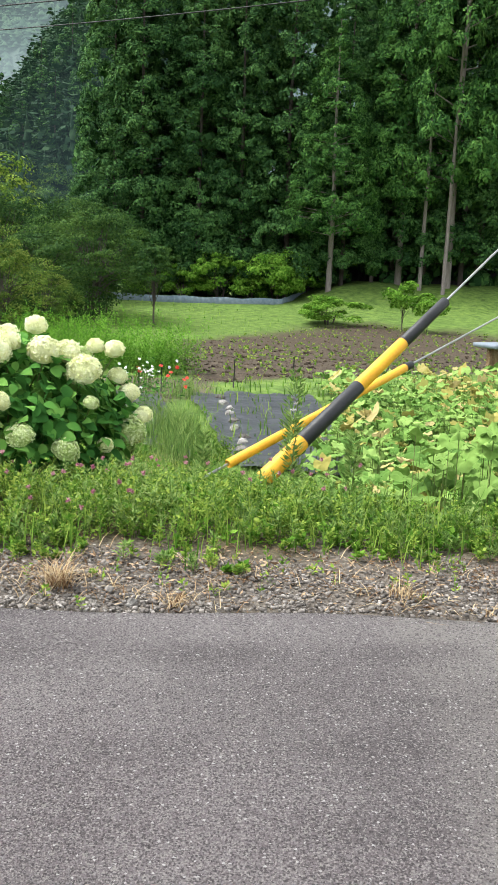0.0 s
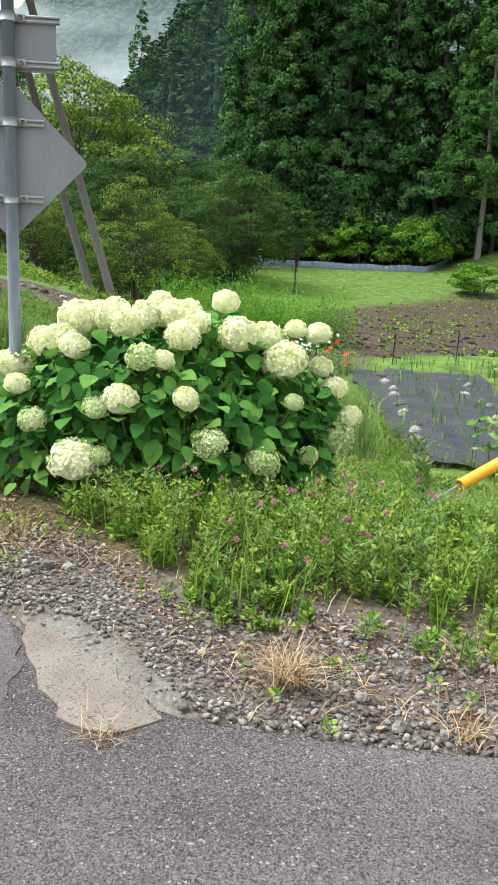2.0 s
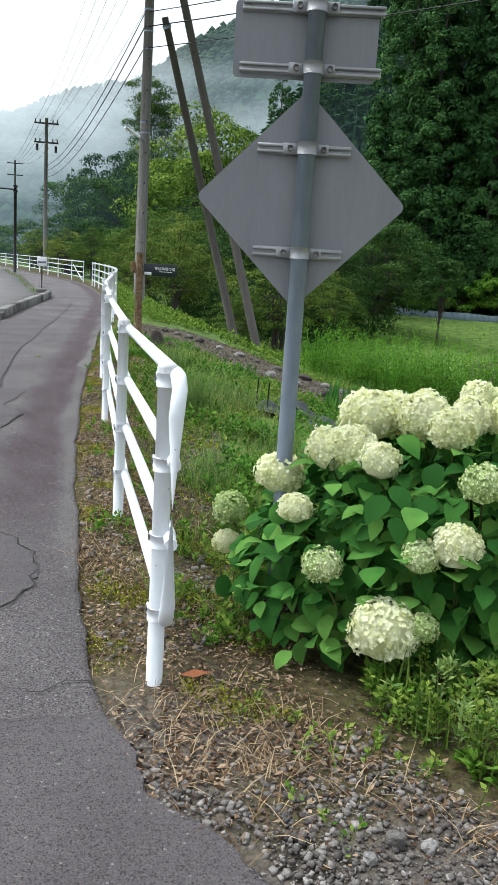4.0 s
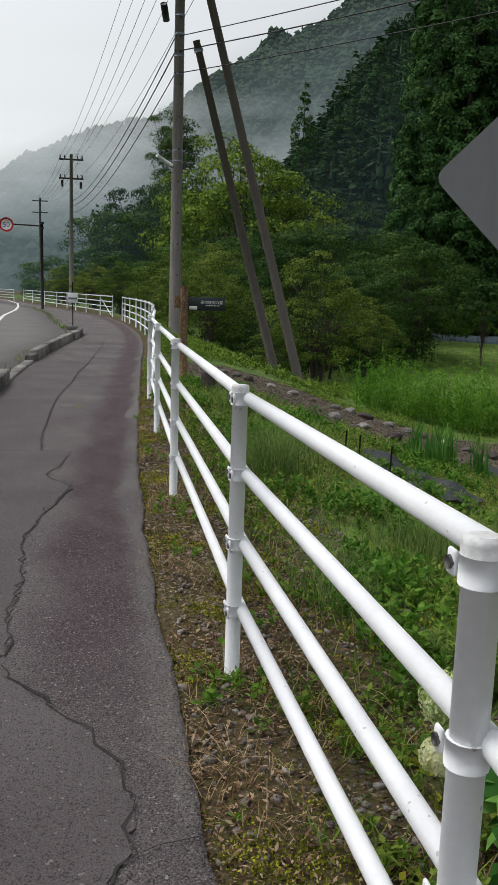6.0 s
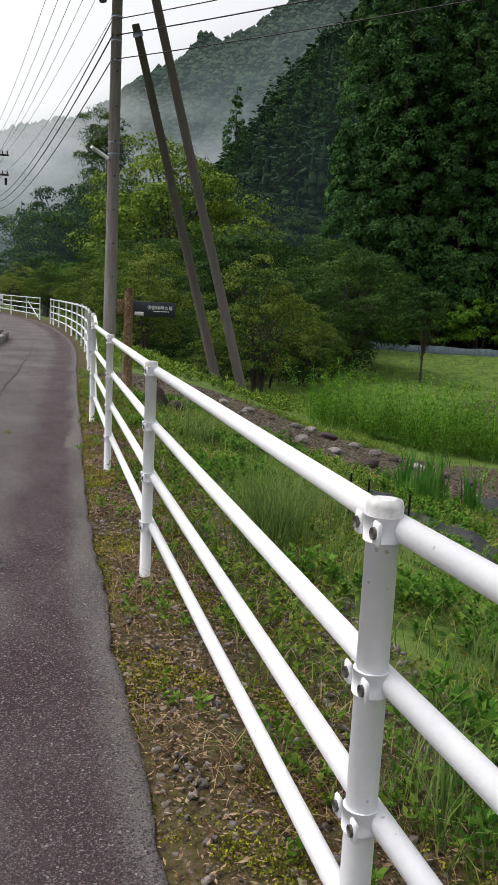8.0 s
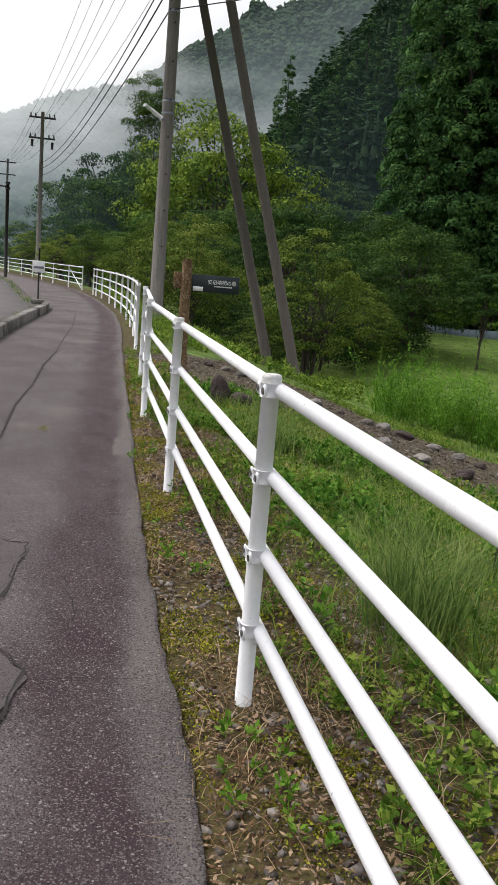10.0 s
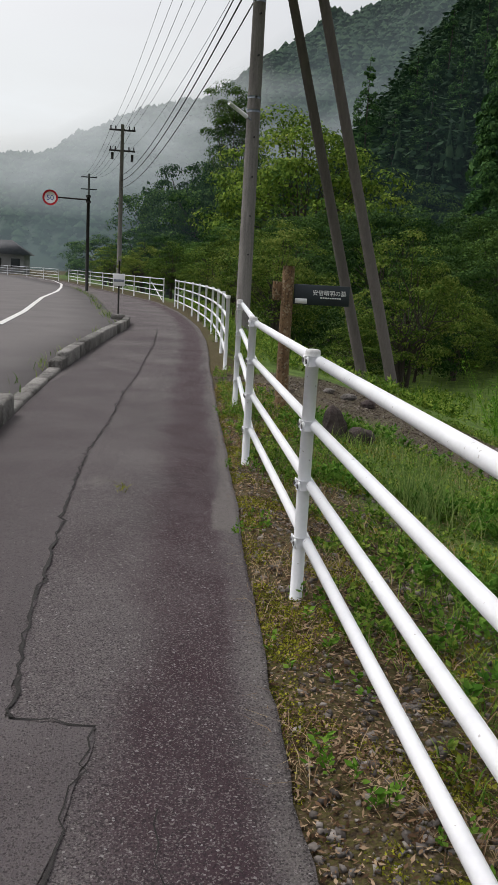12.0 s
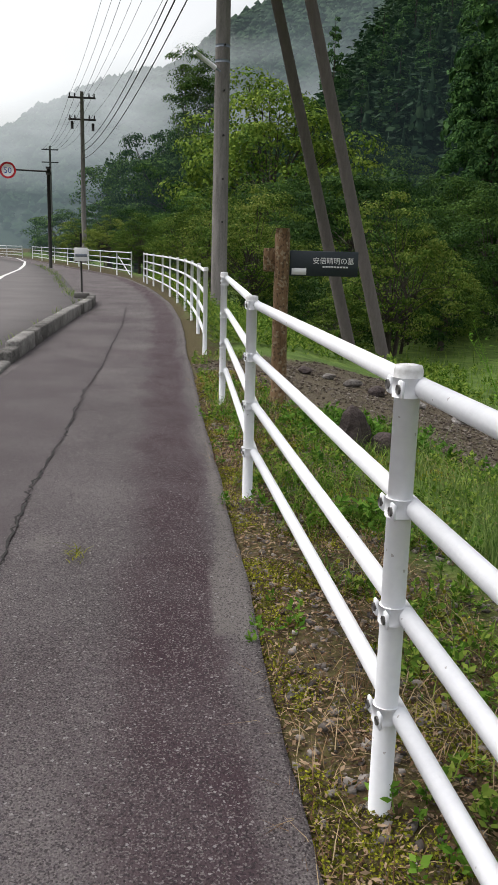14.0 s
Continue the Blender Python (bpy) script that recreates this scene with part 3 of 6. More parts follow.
# white edge line of the road
ly = np.arange(24, 100, 1.0)
lx = np.interp(ly, [24, 30, 42, 52, 61, 72, 86, 95, 105], [-4.1, -4.4, -5.35, -5.8, -6.5, -7.6, -9.8, -12.6, -16])
lv = np.concatenate([np.stack([lx - 0.08, ly, ly * 0 + 0.008], -1), np.stack([lx + 0.08, ly, ly * 0 + 0.008], -1)])
k = np.arange(len(ly) - 1)
part("edge_line", Shape().add(lv, np.stack([k, k + len(ly), k + len(ly) + 1, k + 1], -1)), M["line"], road, "white painted road edge line")

# ---- kerb ----
kerb = thing("kerb", "weathered grey concrete kerb with mossy joints", "kerb", kind="structure")
y = -6.0
rng = np.random.RandomState(5)
while y < 27.4:
    length = 0.6
    low = 11.6 < y < 15.2
    h = 0.05 if low else 0.2
    if 15.2 <= y < 15.9:
        h = 0.13
    a, b = np.array([kerb_x(y), y]), np.array([kerb_x(y + length), y + length])
    ang = math.degrees(math.atan2(b[1] - a[1], b[0] - a[0])) - 90
    piece = block(-0.13, 0.006, -0.06, 0.04, length - 0.006, h, 0.018)
    part("kerb_block", Shape().add(*moved(piece, pose(a[0], a[1], rng.normal(0, 0.004), 0, rng.normal(0, 0.8), ang))), M["concrete"], kerb)
    y += length

# ---- fence ----


def fence_post(parent, x, y, z0=0.0, top=1.1, heights=(1.05, 0.775, 0.515, 0.26), detail=True, yaw=0, ends=(-1, 1)):
    r = 0.0285
    n = 16 if detail else 8
    post = part("post", Shape().add(*tube([(x, y, z0 - 0.15), (x, y, top - 0.04)], r, n)), M["fence"], parent, smooth=False)
    cap = Shape().add(*tube([(x, y, top - 0.045), (x, y, top - 0.012), (x, y, top - 0.002), (x, y, top)], [r + 0.004, r + 0.004, r + 0.001, r - 0.008], n))
    part("post_cap", cap, M["cap"], post)
    if detail:
        for h in heights:
            clamp = Shape().add(*tube([(x, y, h - 0.022), (x, y, h + 0.022)], r + 0.005, n))
            c, s = math.cos(radians(yaw)), math.sin(radians(yaw))
            for e in (-1, 1):
                for q in ends:
                    ear = block(-0.004, 0.0, -0.02, 0.004, 0.05 if e > 0 else 0.026, 0.02, 0.003)
                    clamp.add(*moved(ear, pose(x, y, h, 0, 0, yaw) @ pose(e * 0.028, q * 0.026, 0, 0, 0, 0 if q > 0 else 180)))
            cl = part("clamp", clamp, M["fence"], post)
            for q in ends:
                bx, by = x - c * 0.03 - s * q * 0.038, y - s * 0.03 + c * q * 0.038
                part("bolt", Shape().add(*tube([(bx + 0.004 * c, by + 0.004 * s, h), (bx - 0.007 * c, by - 0.007 * s, h)], 0.011, 8)), M["bolt"], post)
    return post


def soften(ob):
    me = ob.data
    me.polygons.foreach_set("use_smooth", [len(p.vertices) == 4 for p in me.polygons])


def rail_run(parent, a, b, za, zb, r=0.0232, n=12):
    ob = part("rail", Shape().add(*tube([(a[0], a[1], za), (b[0], b[1], zb)], r, n)), M["fence"], parent)
    soften(ob)
    return ob


HEIGHTS = (1.05, 0.775, 0.515, 0.26)
RAIL_X = 0.028
fence = thing("pedestrian_fence", "white painted steel pipe fence with four rails", "fence", group="roadside fence sections")
POSTS = [(0, 0, 0), (-0.045, 1.91, 0), (-0.04, 4.82, 0), (0, 7.52, 0), (0.06, 10.21, 0), (0.255, 13.1, -0.06)]
for i, (x, y, z) in enumerate(POSTS):
    fence_post(fence, x, y, z, 1.1 if i < 5 else 1.14, ends=(1,) if i == 0 else (-1,) if i == 5 else (-1, 1))
for (x0, y0, _), (x1, y1, _) in zip(POSTS[:-1], POSTS[1:]):
    last = y1 > 13
    for h in HEIGHTS:
        rail_run(fence, (x0 + RAIL_X, y0 - 0.02), (x1 + RAIL_X, y1 + 0.02), h + (0.02 if y0 < 1 else 0), h + (0.04 if last else 0))
# the rounded end of the fence
hoop = [(0.028, 0.0, 1.07), (0.03, -0.06, 1.066), (0.03, -0.105, 1.035), (0.02, -0.13, 0.95), (0.02, -0.135, 0.65), (0.02, -0.13, 0.34), (0.018, -0.105, 0.28), (0.026, -0.06, 0.27), (0.028, 0.0, 0.28)]
part("end_hoop", Shape().add(*tube(hoop, 0.0245, 12)), M["fence"], fence, smooth=True)
for h in HEIGHTS[1:3]:
    rail_run(fence, (0.028, 0.0), (0.024, -0.112), h + 0.02, h + 0.02, r=0.021)
for o in fence.children_recursive:
    if o.name.startswith(("post", "clamp")):
        soften(o)


def far_fence(points, label):
    fe = thing("pedestrian_fence", label, "fence", group="roadside fence sections")
    for x, y in points:
        soften(fence_post(fe, x, y, 0, 1.1, detail=False))
    for (x0, y0), (x1, y1) in zip(points[:-1], points[1:]):
        for h in HEIGHTS:
            rail_run(fe, (x0, y0), (x1, y1), h, h, n=8)
    return fe


far_fence([(0.44, 16.62), (0.6, 19.4), (0.7, 21.9), (0.76, 24.4), (0.76, 26.9), (0.72, 29.5), (0.65, 32.2), (0.5, 35.5), (0.36, 38), (0.27, 39.2)], "white pipe fence curving along the footpath")
sec3 = far_fence([(-0.14, 43.7), (-0.78, 47), (-1.64, 51.7), (-2.38, 55.5), (-3.1, 59.5), (-4.03, 64), (-5.3, 70), (-6.8, 77), (-8.2, 84)], "white pipe fence with a slanting end bar")
part("slanting_bar", Shape().add(*tube([(-0.2, 44.1, 0.1), (-0.7, 46.6, 0.85)], 0.024, 8)), M["fence"], sec3)
far_fence([(-9.4, 87), (-11.5, 93), (-14, 99), (-17, 105), (-20.5, 111)], "distant white pipe fence at the road bend")

# ---- back of the road sign ----
sign = thing("road_sign", "back of a grey diamond road sign on a galvanised pole", "road sign", (0.535, 0.53, 0.02))
part("pole", Shape().add(*tube([(0, 0, -0.2), (0, 0, 2.4)], 0.032, 18)), M["galv"], sign, smooth=True)
face = pose(0.0, 0.045, 0, 0, 0, -13.7)


def plate(outline, thick=0.003):
    bm = bmesh.new()
    top = [bm.verts.new((x, 0, z)) for x, z in outline]
    f = bm.faces.new(top)
    ex = bmesh.ops.extrude_face_region(bm, geom=[f])
    for g in ex["geom"]:
        if isinstance(g, bmesh.types.BMVert):
            g.co.y += thick
    bmesh.ops.recalc_face_normals(bm, faces=bm.faces[:])
    return bm


def round_corners(corners, r, n=5):
    out = []
    k = len(corners)
    for i in range(k):
        p, a, b = (np.array(corners[j % k], float) for j in (i, i - 1, i + 1))
        u, w = (a - p) / np.linalg.norm(a - p), (b - p) / np.linalg.norm(b - p)
        for t in np.linspace(0, 1, n):
            q = p + u * r * (1 - t) ** 2 + w * r * t ** 2
            out.append(tuple(q))
    return out


def bm_part(name, bm, material, parent, label="", m=None):
    me = bpy.data.meshes.new(name)
    bm.to_mesh(me)
    bm.free()
    ob = part(name, me, material, parent, label)
    if m is not None:
        ob.matrix_local = m
    return ob


DZ = 1.648
bm_part("diamond_plate", plate(round_corners([(-0.4, DZ), (0.0, DZ + 0.4), (0.4, DZ), (0.0, DZ - 0.4)], 0.03), 0.004), M["sign_back"], sign, "bare grey aluminium diamond plate", face)
bm_part("supplementary_plate", plate(round_corners([(-0.285, 2.08), (0.24, 2.08), (0.24, 2.345), (-0.285, 2.345)], 0.02), 0.004), M["sign_back"], sign, "bare grey aluminium rectangular plate", face)
for z, w in ((DZ + 0.187, 0.175), (DZ - 0.19, 0.17), (2.115, 0.26), (2.325, 0.26)):
    r = Shape()
    r.add(*block(-w, -0.008, z - 0.02, w, 0.0, z + 0.02, 0.003))
    r.add(*block(-w, -0.02, z + 0.006, w, -0.008, z + 0.016, 0.002))
    r.add(*block(-w, -0.02, z - 0.016, w, -0.008, z - 0.006, 0.002))
    ob = part("rail", r, M["sign_rail"], sign)
    ob.matrix_local = face
    c = Shape().add(*tube([(0, 0, z - 0.022), (0, 0, z + 0.022)], 0.037, 16))
    c.add(*moved(block(-0.085, -0.006, -0.02, -0.03, 0.006, 0.02, 0.003), pose(0, 0.02, z, 0, 0, -13.7)))
    c.add(*moved(block(0.03, -0.006, -0.02, 0.085, 0.006, 0.02, 0.003), pose(0, 0.02, z, 0, 0, -13.7)))
    cl = part("bracket", c, M["sign_rail"], sign)
    for sx in (-0.062, 0.062):
        part("bolt", Shape().add(*moved(tube([(sx, 0.012, 0), (sx, -0.006, 0)], 0.011, 8), pose(0, 0, z, 0, 0, -13.7))), M["bolt"], cl)

# ---- wooden guide post ----
guide = thing("guide_post", "weathered round wooden post with a dark direction plate", "signpost", (0.77, 13.2, -0.05))
part("post", Shape().add(*tube([(0.012, 0, -0.1), (0, 0, 0.6), (0, 0, 1.5), (0, 0, 1.57)], [0.075, 0.066, 0.066, 0.058], 14)), M["old_wood"], guide, smooth=True)
part("footing", Shape().add(*block(-0.12, -0.14, -0.12, 0.22, 0.12, 0.04, 0.02)), M["concrete"], guide)
board = part("plate", Shape().add(*block(0.07, -0.02, 1.17, 0.68, 0.005, 1.385, 0.004)), M["plate"], guide, "dark grey plate with white lettering")
part("back_board", Shape().add(*block(-0.16, 0.0, 1.2, -0.05, 0.03, 1.4, 0.006)), M["old_wood"], guide)
part("label", Shape().add(*block(0.085, -0.0235, 1.18, 0.215, -0.0205, 1.235)), M["white"], board, "small white label")


def lettering(body, size, m, material, parent, name="lettering", align="LEFT"):
    cu = bpy.data.curves.new(name, "FONT")
    cu.body, cu.size, cu.align_x = body, size, align
    cu.extrude = 0.0008
    tmp = new("tmp", cu)
    me = bpy.data.meshes.new_from_object(tmp.evaluated_get(bpy.context.evaluated_depsgraph_get()))
    bpy.data.objects.remove(tmp)
    me.materials.clear()
    ob = part(name, me, material, parent)
    ob.matrix_local = m
    return ob


lettering("\u5b89\u500d\u6674\u660e\u306e\u5893", 0.062, pose(0.27, -0.023, 1.28, 90), M["white"], board)
for i in range(9):
    part("small_print", Shape().add(*block(0.36 + i * 0.026, -0.0232, 1.243, 0.379 + i * 0.026, -0.0206, 1.257)), M["white"], board)

# ---- poles and wires ----
upole = thing("utility_pole", "tall weathered grey utility pole with a lamp arm", "utility pole", (1.56, 25.05, -0.7))
part("shaft", Shape().add(*tube([(0, 0, -0.3), (0, 0, 13.2)], [0.185, 0.125], 18)), M["pole"], upole, smooth=True)
for k in range(9):
    part("step_bolt", Shape().add(*tube([(0.0, -0.1, 2.6 + 0.9 * k), (0.03, -0.2, 2.6 + 0.9 * k)], 0.022, 6)), M["dark_metal"], upole)
for z in (5.9, 6.2, 8.3, 8.8, 9.4, 9.9):
    part("band", Shape().add(*tube([(0, 0, z - 0.03), (0, 0, z + 0.03)], 0.19 - 0.0045 * z, 16)), M["galv"], upole)
for z in (11.6, 12.5):
    part("crossarm", Shape().add(*block(-0.9, -0.2, z - 0.05, 0.9, -0.1, z + 0.05, 0.01)), M["dark_metal"], upole)
    for sx in (-0.8, -0.4, 0.4, 0.8):
        part("insulator", Shape().add(*tube([(sx, -0.15, z + 0.05), (sx, -0.15, z + 0.12), (sx, -0.15, z + 0.2)], [0.05, 0.06, 0.02], 8)), M["white"], upole)
lamp = part("lamp_arm", Shape().add(*tube([(0, -0.1, 5.66), (-0.22, -0.22, 5.75)], 0.02, 8)), M["galv"], upole)
part("lamp_tube", Shape().add(*tube([(-0.18, -0.2, 5.74), (-0.64, -0.62, 5.93)], [0.05, 0.045], 10)), M["fence"], lamp, "white tubular street lamp head", smooth=True)
part("junction_box", Shape().add(*tube([(-0.42, -0.6, 9.55), (-0.52, -0.9, 9.9)], 0.1, 10)), M["black"], upole)


def wire(name, a, b, sag, r=0.012, parent=None, material="wire", n=24):
    t = np.linspace(0, 1, n)[:, None]
    pts = np.array(a) * (1 - t) + np.array(b) * t
    pts[:, 2] -= sag * 4 * (t * (1 - t))[:, 0]
    ob = part(name, Shape().add(*tube(pts, r, 5)), M[material], parent)
    return ob


pole2 = thing("utility_pole", "distant concrete utility pole with crossarms", "utility pole", (-3.2, 70.5, 0))
part("shaft", Shape().add(*tube([(0, 0, -0.2), (0, 0, 11.8)], [0.19, 0.12], 12)), M["pole"], pole2, smooth=True)
for z in (11.4, 9.95):
    part("crossarm", Shape().add(*block(-0.95, -0.06, z - 0.06, 0.95, 0.06, z + 0.06, 0.01)), M["dark_metal"], pole2)
    for sx in (-0.85, -0.5, 0.5, 0.85):
        part("insulator", Shape().add(*tube([(sx, 0, z + 0.06), (sx, 0, z + 0.3)], [0.07, 0.04], 6)), M["dark_metal"], pole2)
for sx, z in ((-0.7, 9.3), (0.75, 9.2)):
    part("transformer_part", Shape().add(*tube([(sx, -0.1, z), (sx, -0.1, z + 0.5)], 0.1, 8)), M["dark_metal"], pole2)
pole3 = thing("utility_pole", "far thin utility pole against the misty hill", "utility pole", (-8.6, 112, 0))
part("shaft", Shape().add(*tube([(0, 0, -0.2), (0, 0, 12.4)], [0.19, 0.12], 10)), M["pole"], pole3, smooth=True)
for z in (12.0, 10.6):
    part("crossarm", Shape().add(*block(-0.95, -0.06, z - 0.06, 0.95, 0.06, z + 0.06, 0.01)), M["dark_metal"], pole3)

for i, (sx, z) in enumerate(((-0.8, 12.7), (-0.4, 12.7), (0.4, 12.7), (0.8, 12.7), (-0.7, 10.9), (0.7, 10.9))):
    z2 = 11.7 if z > 12 else 10.2
    tagged(wire("power_line", (1.5 + sx, 24.9, z - 0.8), (-3.2 + sx, 70.5, z2), 0.7, 0.009), "thin black overhead power line", "wire", "overhead lines")
    tagged(wire("power_line", (-3.2 + sx, 70.5, z2), (-8.6 + sx, 112, 12.1), 0.7, 0.012), "thin black overhead power line", "wire", "overhead lines")
    tagged(wire("power_line", (1.5 + sx, 24.9, z - 0.8), (24 + sx, -9, z - 0.5), 0.6, 0.009), "thin black overhead power line", "wire", "overhead lines")
for z, z2, r in ((8.6, 8.2, 0.018), (8.2, 7.8, 0.022), (7.6, 7.3, 0.018)):
    tagged(wire("telephone_cable", (1.45, 24.9, z), (-3.2, 70.4, z2), 0.9, r), "thick black overhead cable", "wire", "overhead lines")
    tagged(wire("telephone_cable", (1.55, 24.9, z), (24, -9, z2 + 0.4), 0.6, r * 0.8), "thick black overhead cable", "wire", "overhead lines")
for (bx, by), (tx, ty, tz) in (((4.92, 25.5), (1.95, 24.1, 8.3)), ((5.5, 24.8), (1.35, 23.2, 12.2))):
    br = thing("brace_pole", "leaning dark brown brace pole set in the bank", "brace pole", (bx, by, -1.4), "leaning brace poles")
    p1 = np.array([tx - bx, ty - by, tz + 1.4])
    part("shaft", Shape().add(*tube([-0.05 * p1, p1], [0.145, 0.1], 14)), M["brace"], br, smooth=True)
    part("band", Shape().add(*tube([p1 * 0.97, p1 * 0.98], 0.13, 12)), M["galv"], br)

# ---- speed limit sign on an arm ----
sp = thing("speed_sign", "round speed limit sign on a dark overhanging pole", "road sign", (-4.5, 55.9, 0))
part("pole", Shape().add(*tube([(0, 0, -0.2), (0, 0, 5.4)], [0.1, 0.09], 12)), M["dark_metal"], sp, smooth=True)
part("arm", Shape().add(*tube([(0, 0, 5.22), (-2.3, -0.1, 5.25)], [0.05, 0.04], 8)), M["dark_metal"], sp, smooth=True)
for z in (5.35, 5.05):
    part("collar", Shape().add(*tube([(0, 0, z), (0, 0, z + 0.12)], 0.14, 12)), M["dark_metal"], sp)
disc = part("sign_disc", Shape().add(*tube([(-2.15, -0.16, 5.2), (-2.15, -0.19, 5.2)], 0.44, 28)), M["red"], sp, "white disc with a red ring")
part("inner_disc", Shape().add(*tube([(-2.15, -0.18, 5.2), (-2.15, -0.196, 5.2)], 0.33, 28)), M["white"], disc)
lettering("50", 0.42, pose(-2.15, -0.2, 5.05, 90), M["blue"], disc, "number", "CENTER")

# ---- small notice on the kerb ----
notice = thing("notice_stand", "small white notice on a thin dark stand", "sign", (-1.5, 25.9, 0.17))
part("foot", Shape().add(*block(-0.17, -0.13, -0.03, 0.17, 0.13, 0.1, 0.02)), M["concrete"], notice)
part("stand", Shape().add(*tube([(0, 0, 0.05), (0, 0, 1.42)], 0.022, 8)), M["dark_metal"], notice)
part("panel", Shape().add(*block(-0.15, -0.03, 0.8, 0.15, -0.015, 1.1, 0.005)), M["white"], notice)
part("panel_print", Shape().add(*block(-0.13, -0.034, 0.9, 0.13, -0.031, 0.96)), M["galv"], notice)

# ---- guy wires with guards ----


def guard(lower, upper, radii, bands, label, far=9.0):
    g = thing("guy_wire_guard", label, "guy wire guard", tuple(lower), "guy wire guards")
    a, b = np.zeros(3), np.array(upper) - np.array(lower)
    for t0, t1, m in bands:
        r0, r1 = (radii[0] + (radii[1] - radii[0]) * t for t in (t0, t1))
        part("guard_band", Shape().add(*tube([b * t0, b * (t0 + 0.004), b * (t1 - 0.004), b * t1], [r0 - 0.004, r0, r1, r1 - 0.004], 16)), M[m], g, smooth=True)
    u = b / np.linalg.norm(b)
    part("guy_wire", Shape().add(*tube([-u * 0.5, u * far], 0.009, 6)), M["steel_wire"], g)
    return g
guard((2.92, -0.69, 0.02), (4.54, -0.5, 1.22), (0.062, 0.04), [(0, 0.2, "yellow"), (0.2, 0.5, "black"), (0.5, 0.75, "yellow"), (0.75, 1, "black")], "yellow and black striped guy wire guard")
guard((2.79, -0.42, 0.08), (4.69, 0.03, 0.68), (0.034, 0.034), [(0, 0.96, "yellow"), (0.96, 1, "black")], "faded yellow guy wire guard with a black cap")

# ---- plants: helpers ----


def unit(a):
    return a / (np.linalg.norm(a, axis=-1, keepdims=True) + 1e-9)


def rand_dirs(rng, n):
    return unit(rng.normal(size=(n, 3)))


def leaf_quads(base, along, across):
    """Pointed leaves: a base, a length and a width for each."""
    v = np.stack([base, base + 0.45 * along + 0.5 * across, base + along, base + 0.45 * along - 0.5 * across], 1).reshape(-1, 3)
    return v, np.arange(len(v)).reshape(-1, 4)


def scatter_leaves(rng, centers, spread, size, up=0.3, aspect=0.5, flat=1.0, level=0.0):
    n = len(centers)
    off = rng.normal(size=(n, 3)) * np.array([spread, spread, spread * flat])
    u = rand_dirs(rng, n)
    u[:, 2] = u[:, 2] * 0.6 + up
    u = unit(u)
    w = unit(np.cross(u, rand_dirs(rng, n) + np.array([0, 0, level])))
    s = size * (0.6 + 0.8 * rng.rand(n))[:, None]
    return leaf_quads(centers + off, u * s, w * s * aspect)


def blades(rng, base, height, width, lean):
    """Grass: a bent tapering blade at each base."""
    n = len(base)
    h = (np.asarray(height) * (0.5 + 0.8 * rng.rand(n)))[:, None]
    ang = rng.rand(n) * 2 * math.pi
    d = np.stack([np.cos(ang), np.sin(ang), np.zeros(n)], -1)
    s = np.stack([-np.sin(ang), np.cos(ang), np.zeros(n)], -1) * width
    ln = (lean * (0.3 + rng.rand(n)))[:, None]
    mid = base + np.array([0, 0, 0.62]) * h + d * ln * h * 0.3
    tip = base + np.array([0, 0, 0.95]) * h + d * ln * h
    v = np.stack([base - s / 2, base + s / 2, mid + s * 0.4, mid - s * 0.4, tip], 1).reshape(-1, 3)
    i = np.arange(n)[:, None] * 5
    return v, [i + np.array([[0, 1, 2, 3]]), i + np.array([[3, 2, 4]])]


def on_ground(x, y, lift=0.0):
    return np.stack([x, y, ground_z(x, y) + lift], -1)


def sample(rng, n, x0, x1, y0, y1, keep):
    """Random places in a rectangle, thinned by keep(x, y) from 0 to 1."""
    x, y = x0 + (x1 - x0) * rng.rand(n), y0 + (y1 - y0) * rng.rand(n)
    k = rng.rand(n) < keep(x, y)
    return x[k], y[k]


def stuff(name, shape, material, label, category):
    return tagged(part(name, shape, material), label, category, kind="stuff")


# ---- trees ----


def skin_leaves(rng, centers, radii, per, size, lean=None, squash=0.8, aspect=0.5, loose=0.5, low=-0.35):
    """Leaves lying like scales on rounded clumps, so that the tops catch the sky."""
    cc, rr = np.repeat(centers, per, 0), np.repeat(radii, per)
    d = rand_dirs(rng, len(cc))
    if lean is not None:
        d = d + np.repeat(lean, per, 0)
    d[:, 2] += 0.3
    d = unit(d)
    d[:, 2] = np.where(d[:, 2] < low, -d[:, 2], d[:, 2])
    nor = unit(d * np.array([1, 1, 1.25]) + loose * rand_dirs(rng, len(cc)))
    u = unit(np.cross(nor, rand_dirs(rng, len(cc))))
    w = np.cross(nor, u)
    s = (size * (0.6 + 0.8 * rng.rand(len(cc))))[:, None]
    reach = rr * (0.62 + 0.45 * rng.rand(len(cc)) ** 0.7)
    base = cc + d * reach[:, None] * np.array([1, 1, squash])
    return leaf_quads(base - u * s * 0.5, u * s, w * s * aspect)


